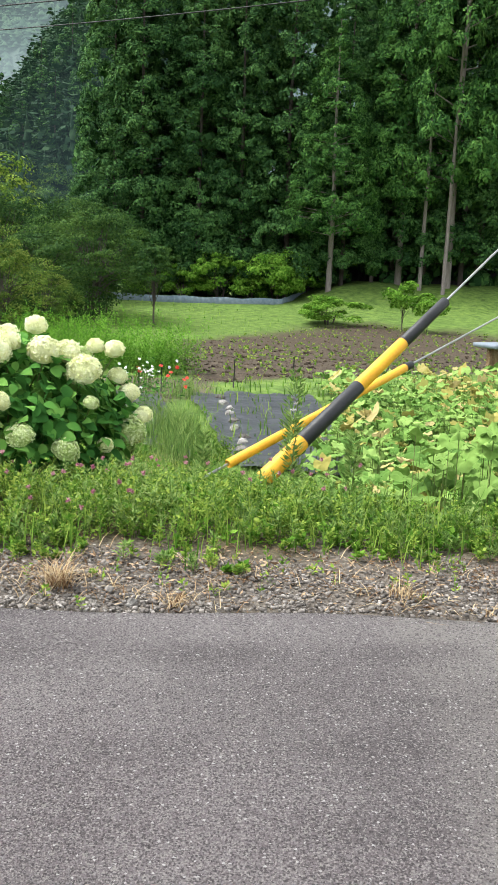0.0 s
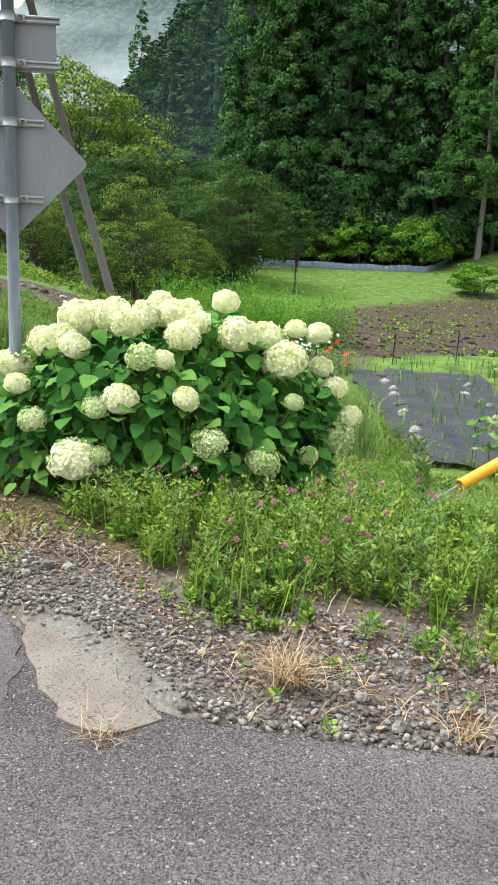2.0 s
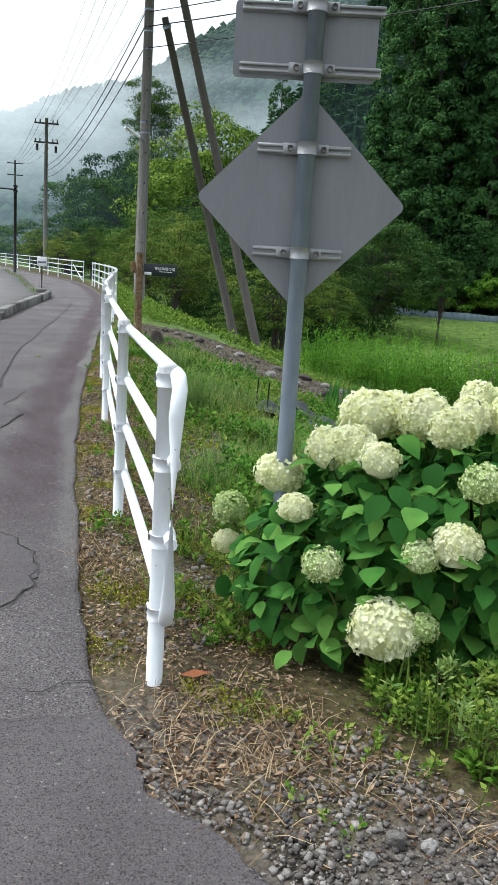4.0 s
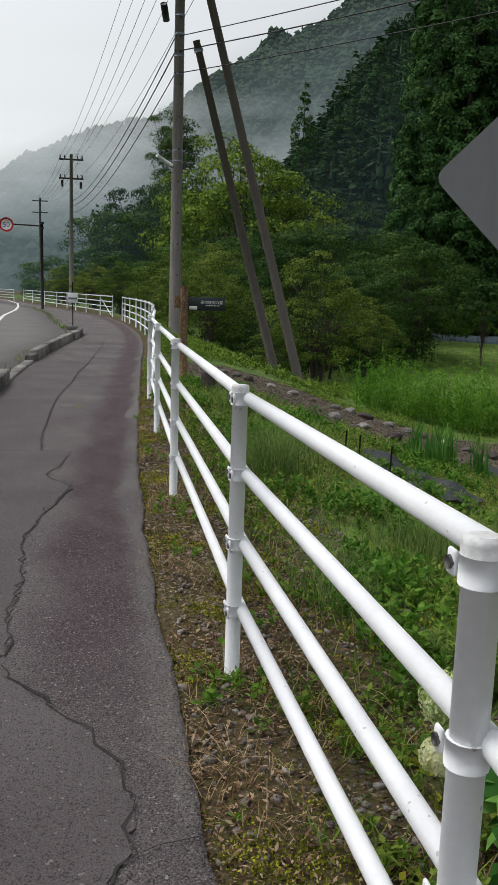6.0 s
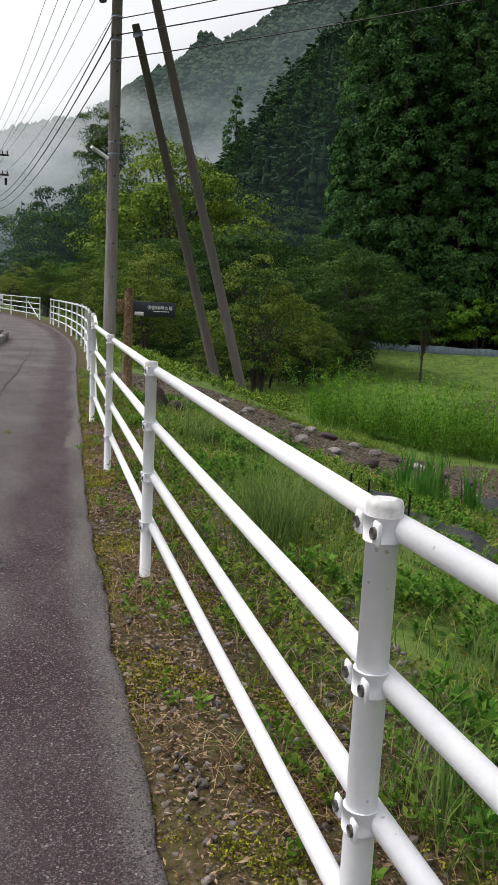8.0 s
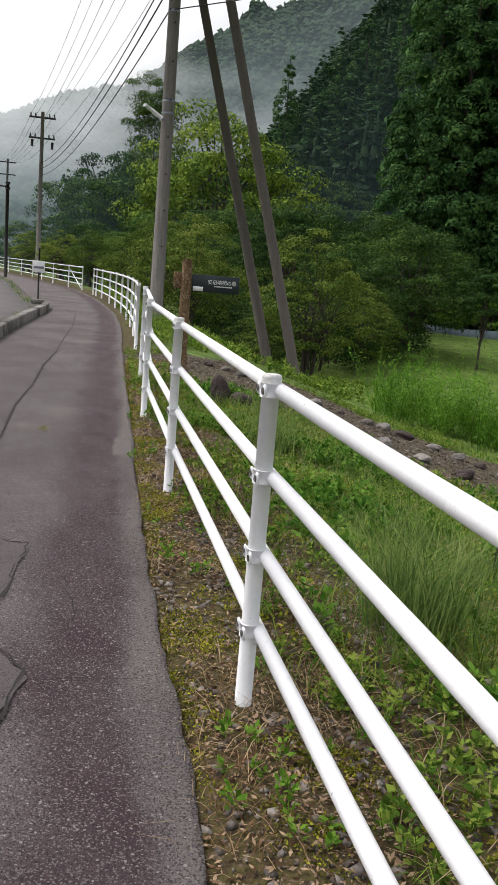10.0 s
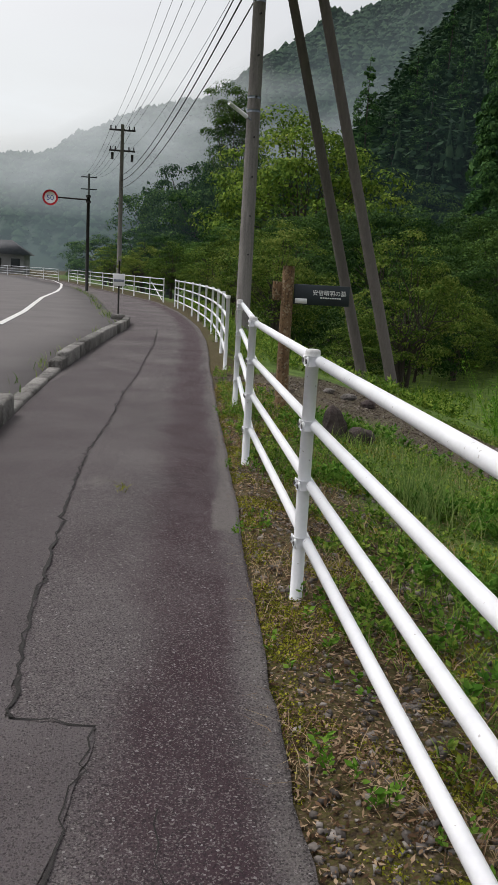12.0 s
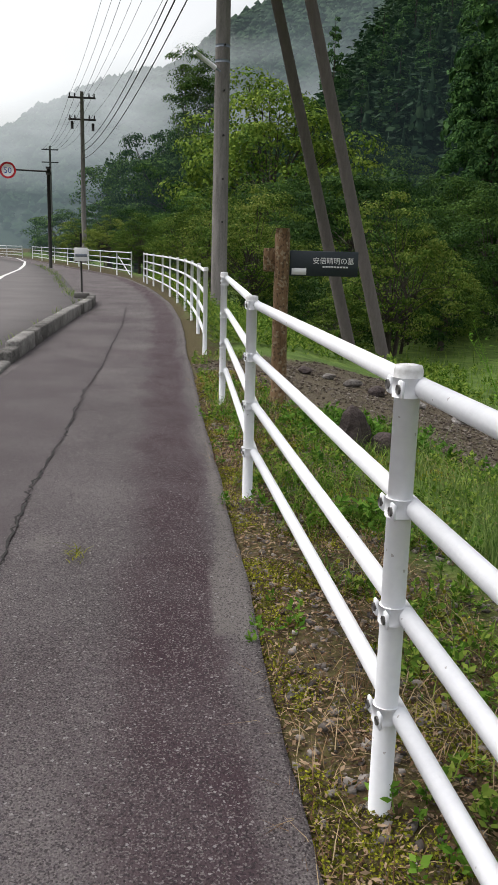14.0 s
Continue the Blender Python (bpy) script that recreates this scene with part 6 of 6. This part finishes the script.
# a pale twig on the asphalt and a brown leaf at the fence
twig = [(-0.037, -1.231, 0.013), (-0.027, -1.309, 0.013), (0.021, -1.344, 0.013)]
tagged(part("twig", Shape().add(*tube(twig, [0.002, 0.003, 0.002], 6)), M["daisy"]), "crooked pale twig lying on the asphalt", "twig")
leafy = np.array([[0.09, 0.02, float(ground_z(0.09, 0.02)) + 0.016]])
tagged(part("dead_leaf", Shape().add(*leaf_quads(leafy, np.array([[0.11, -0.01, 0.012]]), np.array([[0.006, 0.045, 0.008]]))), M["rust_leaf"]), "curled orange brown leaf beside the fence post", "leaf")

# ---- mulch film and garden beds ----


def sheet(name, corners, label, rows=30, cols=30, lift=0.05, amp=0.03, parent=None):
    """A loose film over the ground between four corners."""
    c = np.array(corners, dtype=float)
    s, t = np.meshgrid(np.linspace(0, 1, cols), np.linspace(0, 1, rows))
    p = ((1 - s) * (1 - t))[..., None] * c[0] + (s * (1 - t))[..., None] * c[1] + (s * t)[..., None] * c[2] + ((1 - s) * t)[..., None] * c[3]
    x, y = p[..., 0] + 0.06 * wobble(s * 9, t * 9, 1), p[..., 1] + 0.06 * wobble(t * 7, s * 8, 1, 2)
    z = ground_z(x, y) + lift + amp * wobble(x, y, 0.45) + amp * 0.7 * wobble(x, y, 0.17, 3)
    v = np.stack([x, y, z], -1).reshape(-1, 3)
    i = np.arange(rows - 1)[:, None] * cols + np.arange(cols - 1)[None]
    ob = part(name, Shape().add(v, np.stack([i, i + 1, i + cols + 1, i + cols], -1).reshape(-1, 4)), M["sheet"], smooth=True)
    return tagged(ob, label, "mulch film")


sheet("mulch_film", [(5.2, 4.0), (6.6, 3.2), (9.7, 9.4), (7.3, 10.4)], "black plastic mulch film weighted with stones", 60, 30)
sheet("mulch_film", [(3.6, 5.6), (4.9, 4.8), (6.6, 10.2), (5.0, 10.8)], "black plastic mulch film beside the flowers", 50, 24)
sheet("mulch_film", [(1.5, 5.9), (2.5, 5.5), (3.5, 7.2), (2.25, 7.4)], "torn black plastic film lying on the bank", 26, 24, 0.06, 0.06)
rng = np.random.RandomState(15)
for i in range(9):
    t = i / 8
    x, y = 5.75 + 1.85 * t + rng.normal(0, 0.06), 4.9 + 4.4 * t + rng.normal(0, 0.1)
    rock("weight_stone", (x, y), (0.2, 0.15, 0.15), "rock", "pale stone weighing down the film", 200 + i)["group"] = "film weights"
for i in range(7):
    t = i / 6
    x, y = 6.9 + 2.1 * t + rng.normal(0, 0.06), 4.6 + 4.4 * t + rng.normal(0, 0.1)
    rock("weight_stone", (x, y), (0.18, 0.14, 0.14), "rock", "pale stone weighing down the film", 220 + i)["group"] = "film weights"
x, y = sample(rng, 150, 5.4, 8.4, 4, 10, lambda x, y: np.exp(-(to_line(x, y, [(5.4, 5.0), (7.2, 9.4)]) / 0.15) ** 2))
weed_patch(rng, x, y, 0.1, 12, 0.05, "bush", "seedlings", "small seedlings in a row through the film", 0.5)
for k, (sx, sy) in enumerate(((1.62, 6.25), (1.72, 6.15), (1.95, 5.95))):
    st = thing("stake", "thin black plastic garden stake", "stake", (sx, sy, float(ground_z(sx, sy))), "garden stakes")
    part("rod", Shape().add(*tube([(0, 0, -0.1), (0.01, 0, 0.34)], 0.008, 6)), M["black"], st)

# pumpkin leaves
rng = np.random.RandomState(55)


def pumpkin_leaf(seed):
    """A broad lobed leaf on a stalk, about one metre wide, to be scaled."""
    r = np.random.RandomState(seed)
    n = 20
    a = np.linspace(0, 2 * math.pi, n, endpoint=False)
    rad = 0.5 * (0.9 + 0.07 * np.cos(5 * a + 0.4) + 0.03 * r.normal(size=n))
    rad[n // 2] *= 0.35
    rim = np.stack([np.cos(a) * rad, np.sin(a) * rad, 0.07 * np.cos(5 * a + 0.4) + 0.05 * r.normal(size=n) - 0.04], -1)
    mid = rim * 0.5 + np.array([0, 0, 0.05])
    v = np.concatenate([[[0, 0, -0.05]], mid, rim])
    j = np.arange(n)
    k = (j + 1) % n
    return v, [np.stack([np.zeros(n, dtype=int), 1 + j, 1 + k], -1), np.stack([1 + j, 1 + n + j, 1 + n + k, 1 + k], -1)]


def many(rng, piece, pos, size, tilt):
    """Copies of a small shape at many places, joined."""
    v0, faces = piece
    n, m = len(pos), len(v0)
    a = rng.rand(n) * 6.3
    tx, ty = rng.normal(0, tilt, n), rng.normal(0, tilt, n)
    ca, sa = np.cos(a)[:, None], np.sin(a)[:, None]
    x, y, z = v0[None, :, 0] * ca - v0[None, :, 1] * sa, v0[None, :, 0] * sa + v0[None, :, 1] * ca, v0[None, :, 2]
    z = z + x * tx[:, None] + y * ty[:, None]
    v = np.stack([x, y, z + 0 * x], -1) * size[:, None, None] + pos[:, None]
    i = np.arange(n)[:, None] * m
    return v.reshape(-1, 3), [(i[:, :, None] + f[None]).reshape(-1, f.shape[1]) for f in faces]


def in_patch(x, y):
    a, b = x * 0.47 + y * 0.88, x * 0.88 - y * 0.47
    lo = np.interp(a, [-1, 2, 6, 9, 13], [4.3, 4.0, 3.5, 4.2, 4.4])
    return (b > lo + 0.3 * wobble(x, y, 0.8)) * (a > -0.6 + 0.25 * wobble(x, y, 0.7)) * (a < 13.2 + 0.5 * (b - 4)) * (b < 12)


pum = thing("pumpkin_patch", "sprawling pumpkin plants with broad leaves, partly yellowed", "pumpkin plants", (0, 0, 0))
pos, old = [], []
x, y = sample(rng, 21000, 3, 18, -6, 12, lambda x, y: in_patch(x, y) * np.clip(1.1 - 0.045 * np.hypot(x, y), 0.35, 1) * 0.75)
lift = 0.12 + 0.46 * rng.rand(len(x)) ** 0.8 + 0.08 * wobble(x, y, 0.9)
p = on_ground(x, y) + np.stack([0 * x, 0 * x, lift], -1)
aged = -1.2 * ((x * 0.47 + y * 0.88) < 1.5) + wobble(x, y, 1.6, 6) + 0.35 * rng.normal(size=len(x)) - 0.4 + 0.45 * smoothstep((x * 0.88 - y * 0.47 - 5) / 2)
sizes = 0.13 + 0.12 * rng.rand(len(x))
shapes = [pumpkin_leaf(i) for i in range(5)]
near = np.hypot(x - 3.4, y + 2) + 100 * (aged > 0.25)
order = np.argsort(near)
first = set(order[:120].tolist())
fresh, yellow = Shape(), Shape()
keep = np.array([i not in first for i in range(len(x))])
for k in range(5):
    sel = (np.arange(len(x)) % 5 == k) & keep
    if (sel & (aged <= 0.25)).any():
        s2 = sel & (aged <= 0.25)
        fresh.add(*many(rng, shapes[k], p[s2], sizes[s2], 0.35))
    if (sel & (aged > 0.25)).any():
        s2 = sel & (aged > 0.25)
        yellow.add(*many(rng, shapes[k], p[s2], sizes[s2], 0.5))
tagged(part("leaves", fresh, M["pumpkin"], pum, smooth=True), kind="stuff")
tagged(part("yellowed_leaves", yellow, M["pumpkin_old"], pum, "yellowed dying leaves", smooth=True), kind="stuff")
leaf_meshes = []
for k in range(5):
    me = Shape().add(*shapes[k]).mesh("leaf")
    me.materials.append(M["pumpkin"])
    me.polygons.foreach_set("use_smooth", np.ones(len(me.polygons), dtype=bool))
    leaf_meshes.append(me)
for i in order[:120]:
    ob = part("leaf", leaf_meshes[int(i) % 5], M["pumpkin"], pum)
    ob.location = p[i]
    ob.scale = (sizes[i],) * 3
    ob.rotation_euler = (rng.normal(0, 0.3), rng.normal(0, 0.3), rng.rand() * 6.3)
base = on_ground(x, y)
side = np.stack([np.cos(sizes * 90), np.sin(sizes * 90), 0 * sizes], -1) * 0.003
sv = np.stack([base - side, base + side, p + side, p - side], 1).reshape(-1, 3)
tagged(part("stalk", Shape().add(sv, np.arange(len(sv)).reshape(-1, 4)), M["stem"], pum), kind="stuff")

# tall mugwort plants by the guards
for k, (px, py2, h) in enumerate(((3.35, -0.35, 1.02), (3.1, -0.75, 0.62), (3.5, -0.9, 0.5), (2.35, 0.35, 0.55), (2.75, -0.1, 0.4), (2.5, 0.9, 0.5), (2.95, 0.3, 0.6))):
    r = np.random.RandomState(300 + k)
    t = thing("mugwort_plant", "tall grey green mugwort with feathery leaves", "weed", (px, py2, float(ground_z(px, py2))), "tall mugwort")
    part("stem", Shape().add(*tube([(0, 0, -0.03), (0.02, 0.01, h * 0.6), (0.05, 0, h)], [0.007, 0.005, 0.002], 5)), M["stem"], t)
    n = 320
    z = h * r.rand(n) ** 0.75
    a = r.rand(n) * 6.3
    ln = (0.16 * (1.08 - z / h) + 0.02) * h * (0.4 + 0.8 * r.rand(n))
    c = np.stack([np.cos(a) * ln * r.rand(n), np.sin(a) * ln * r.rand(n), z], -1)
    u = unit(np.stack([np.cos(a), np.sin(a), 0.5 + 0.5 * r.rand(n)], -1))
    w = unit(np.cross(u, rand_dirs(r, n)))
    s = 0.05 * (0.5 + r.rand(n))[:, None]
    part("foliage", Shape().add(*leaf_quads(c, u * s, w * s * 0.25)), M["weed_blue"], t)

# daisies and red flowers beside the hydrangea
rng = np.random.RandomState(64)
fl = thing("flower_clump", "clump of white daisies and red flowers", "flowers", (5.75, 8.9, float(ground_z(5.75, 8.9))))
n = 700
c = rng.normal(size=(n, 3)) * np.array([0.35, 0.3, 0.22]) + np.array([0, 0, 0.4])
part("foliage", Shape().add(*scatter_leaves(rng, c, 0.06, 0.07, 0.3, 0.4)), M["hyd_leaf"], fl)
for k in range(34):
    white = k < 24
    cx, cy, cz = rng.normal(0, 0.26), rng.normal(0, 0.2), 0.72 + rng.normal(0, 0.1)
    a = np.linspace(0, 6.28, 13)[:12]
    u = np.stack([np.cos(a), np.sin(a), np.full(12, 0.15)], -1)
    w = np.stack([-np.sin(a), np.cos(a), np.zeros(12)], -1)
    r = 0.034 if white else 0.045
    q = Shape().add(*leaf_quads(np.zeros((12, 3)), u * r, w * r * 0.5))
    ob = part("daisy" if white else "red_flower", q, M["daisy"] if white else M["red_petal"], fl)
    ob.location = (cx + (0 if white else 0.3), cy - 0.1, cz - (0 if white else 0.1))
    ob.rotation_euler = (0.7 + rng.normal(0, 0.3), rng.normal(0, 0.3), rng.normal(0, 0.4))
    part("flower_stalk", Shape().add(*tube([(cx + (0 if white else 0.3), cy - 0.1, cz - (0 if white else 0.1)), (cx * 0.6, cy * 0.6, 0.1)], 0.004, 4)), M["stem"], fl)
# feathery grass between the films and garden stakes
rng = np.random.RandomState(68)
for cx, cy, h, n in ((5.0, 5.6, 0.6, 420), (5.3, 6.4, 0.55, 300), (4.6, 4.6, 0.45, 300), (7.0, 10.0, 0.5, 200)):
    pnt = np.stack([cx + rng.normal(0, 0.18, n), cy + rng.normal(0, 0.25, n)], -1)
    tagged(part("grass_tuft", Shape().add(*blades(rng, on_ground(pnt[:, 0], pnt[:, 1]), h, 0.01, 0.7)), M["weed_blue"]), "feathery grey green grass beside the film", "grass", "grass tufts")
for sx, sy in ((6.9, 10.9), (8.6, 10.9), (10.4, 11.4), (5.9, 9.6)):
    st = thing("stake", "thin dark garden stake at the field's edge", "stake", (sx, sy, float(ground_z(sx, sy))), "garden stakes")
    part("rod", Shape().add(*tube([(0, 0, -0.1), (0.02, 0, 0.62)], 0.013, 6)), M["black"], st)

# weeds in rows on the tilled field
rng = np.random.RandomState(70)
x, y = sample(rng, 9000, 6, 42, 8, 42, lambda x, y: (in_field(x, y) > 0.2) * (0.12 + 0.5 * smoothstep(np.sin((x * 0.47 + y * 0.88 + 0.35 * (x * 0.88 - y * 0.47)) * 3.6) * 1.5 - 0.4) + 0.4 * smoothstep(wobble(x, y, 2.5) - 0.1)))
weed_patch(rng, x, y, 0.1, 7, 0.09, "weed", "field_weeds", "low weeds in rows on the tilled soil", 0.6)

M["soil"] = mat("field_soil", [(0.028, 0.019, 0.012), (0.06, 0.043, 0.029), (0.11, 0.083, 0.058)], 4, 40, 0.5, 0.95, bump=0.6, island=0.5)
x, y = sample(rng, 26000, 6, 40, 8, 40, lambda x, y: (in_field(x, y) > 0.1) * np.clip(1.2 - 0.03 * np.hypot(x, y), 0.1, 1) * smoothstep(np.sin((x * 0.47 + y * 0.88 + 0.35 * (x * 0.88 - y * 0.47)) * 3.6 + 2) + 0.6))
stuff("soil_clods", Shape().add(*pebble_shape(rng, on_ground(x, y, 0.01), 0.04 + 0.13 * rng.rand(len(x)) ** 3)), M["soil"], "dark brown clods on the tilled field", "soil")

# tall cosmos bed below the track
rng = np.random.RandomState(73)


def bed(x, y):
    return (to_line(x, y, [(5.9, 17.9), (8.3, 13.9)]) < 0.62 + 0.22 * wobble(x, y, 0.6)) * 1.0


x, y = sample(rng, 4200, 4, 10.5, 11.5, 20, bed)
weed_patch(rng, x, y, 1.1 + 0.3 * wobble(x, y, 0.45), 66, 0.07, "cosmos", "cosmos_bed", "dense bed of tall bright green feathery plants", 0.28, 0.006, 0.15, 0.2)
for cx, cy in ((3.3, 8.8), (3.9, 9.3), (4.4, 9.4), (3.6, 9.0)):
    clump = thing("iris_clump", "clump of upright sword shaped leaves", "plant", (cx, cy, float(ground_z(cx, cy)) - 0.02), "iris clumps")
    for k in range(40):
        p = np.array([[rng.normal(0, 0.07), rng.normal(0, 0.07), 0.0]])
        part("leaf", Shape().add(*blades(rng, p, 0.5, 0.028, 0.25)), M["hyd_leaf"], clump)
# shrubs at the foot of the brace poles
x, y = sample(rng, 1500, 2.0, 9, 18, 30, lambda x, y: smoothstep(wobble(x, y, 1.6, 3) + 0.4) * (beyond(x, y) > 0.3))
weed_patch(rng, x, y, 0.22, 30, 0.08, "weed", "tall_weeds", "tall green weeds below the brace poles", 0.4)
x, y = sample(rng, 2400, 0.7, 3.2, 17.5, 46, lambda x, y: (beyond(x, y) > -0.2) * (x < 2.4 + 0.05 * (y - 16)))
weed_patch(rng, x, y, np.where(x > 1.5, 0.16, 0.3), 26, 0.055, "weed", "fence_weeds", "green weeds behind the curving fence", 0.4)

# ---- corrugated edging and dark net at the wood's edge ----


def wall_strip(name, pts, height, material, label, category, ripple=0.0):
    pts = np.array(pts, dtype=float)
    fine = []
    for a, b in zip(pts[:-1], pts[1:]):
        k = int(np.linalg.norm(b - a) / 0.1)
        fine += [a + (b - a) * t for t in np.arange(k) / k]
    fine = np.array(fine)
    way = unit(np.gradient(fine, axis=0))
    nrm = np.stack([-way[:, 1], way[:, 0]], -1)
    w = fine + nrm * (ripple * np.sin(np.arange(len(fine)) * 1.6))[:, None]
    z = ground_z(fine[:, 0], fine[:, 1])
    top = z + height * (1 + 0.12 * wobble(fine[:, 0], fine[:, 1], 1.2))
    n = len(fine)
    v = np.concatenate([np.column_stack([w, z - 0.1]), np.column_stack([w, top]), np.column_stack([w + nrm * 0.03, top]), np.column_stack([w + nrm * 0.03, z - 0.1])])
    k = np.arange(n - 1)
    f = np.concatenate([np.stack([k + o, k + o + 1, k + o + n + 1, k + o + n], -1) for o in (0, n, 2 * n)])
    return tagged(part(name, Shape().add(v, f), material), label, category)


M["tin"] = mat("galvanised_tin", [(0.06, 0.09, 0.11), (0.11, 0.15, 0.17), (0.17, 0.2, 0.21)], 0.5, 8, 0.4, 0.7, 0.1, bump=0.1)
wall_strip("tin_edging", [(17.5, 53), (19.9, 51.2), (23, 49.2), (27, 47.6), (30.4, 46.5), (36.5, 52.6)], 0.42, M["tin"], "low corrugated metal edging round the field", "edging", 0.03)
wall_strip("shade_net", [(36.5, 52.8), (40, 52.5), (44, 49), (50, 42), (58, 34)], 0.9, M["black"], "sagging black net along the edge of the wood", "net", 0.05)
# garden box at the pumpkins
bx, by = ab(16.5, 8.95)
box = thing("garden_box", "small wooden box with a flat metal roof", "box", (bx, by, float(ground_z(bx, by))))
part("post", Shape().add(*block(-0.28, -0.06, -0.1, -0.14, 0.06, 0.95, 0.01)), M["old_wood"], box)
part("panel", Shape().add(*block(-0.13, -0.03, 0.35, 0.6, 0.03, 0.9, 0.01)), M["old_wood"], box)
part("roof", Shape().add(*block(-0.45, -0.4, 0.95, 0.8, 0.4, 1.05, 0.02)), M["galv"], box)
# leafy sapling in front of the net
sap = broadleaf("sapling", "young leafy sapling at the field's edge", 2.4, 0.9, "bush", 95, 0.03, 26, 50, 0.2, 0.25, 0.6, group="saplings", spread=0.2)
plant(sap, *ab(44, 11.4))
again(sap, *ab(43, 12.6), 90, 0.8)

rng = np.random.RandomState(81)
x, y = sample(rng, 2500, 2.2, 5.2, 5.6, 9.2, lambda x, y: np.exp(-(to_line(x, y, [(3.2, 7.3), (4.4, 8.4)]) / 0.45) ** 2))
c = on_ground(x, y, 0.02)
u = unit(np.stack([rng.normal(size=len(x)), rng.normal(size=len(x)), rng.normal(0, 0.3, len(x))], -1))
w = unit(np.cross(u, np.array([0, 0, 1.0]) + rng.normal(0, 0.4, (len(x), 3))))
s = (0.03 + 0.05 * rng.rand(len(x)))[:, None]
stuff("bark_chips", Shape().add(*leaf_quads(c, u * s, w * s * 0.4)), M["litter"], "reddish brown bark chips by the film", "bark chips")

# the small house beyond the bend of the road
M["house_wall"] = mat("plaster_wall", [(0.2, 0.195, 0.185), (0.32, 0.31, 0.3)], 0.8, 12, 0.3, 0.85, bump=0.1)
M["house_roof"] = mat("dark_roof", [(0.04, 0.04, 0.045), (0.085, 0.085, 0.09)], 1.5, 15, 0.4, 0.6, bump=0.2)
house = thing("house", "small pale house with a dark hipped roof", "house", (-22.3, 129.5, 0.1))
part("wall", Shape().add(*block(-4.0, -3.0, -0.5, 4.0, 3.0, 2.5, 0.03)), M["house_wall"], house)
rv = np.array([(-4.7, -3.7, 2.45), (4.7, -3.7, 2.45), (4.7, 3.7, 2.45), (-4.7, 3.7, 2.45), (-2.0, 0, 4.4), (2.0, 0, 4.4)], dtype=float)
part("roof", Shape().add(rv, [np.array([(0, 1, 5, 4), (2, 3, 4, 5), (3, 2, 1, 0)]), np.array([(1, 2, 5), (3, 0, 4)])]), M["house_roof"], house)
for wx in (-2.2, 0.4, 2.9):
    win = part("window", Shape().add(*block(wx - 0.6, -3.06, 0.7, wx + 0.6, -3.0, 1.9, 0.02)), M["dark_metal"], house)
    part("sill", Shape().add(*block(wx - 0.7, -3.14, 0.6, wx + 0.7, -3.0, 0.68, 0.01)), M["house_wall"], win)
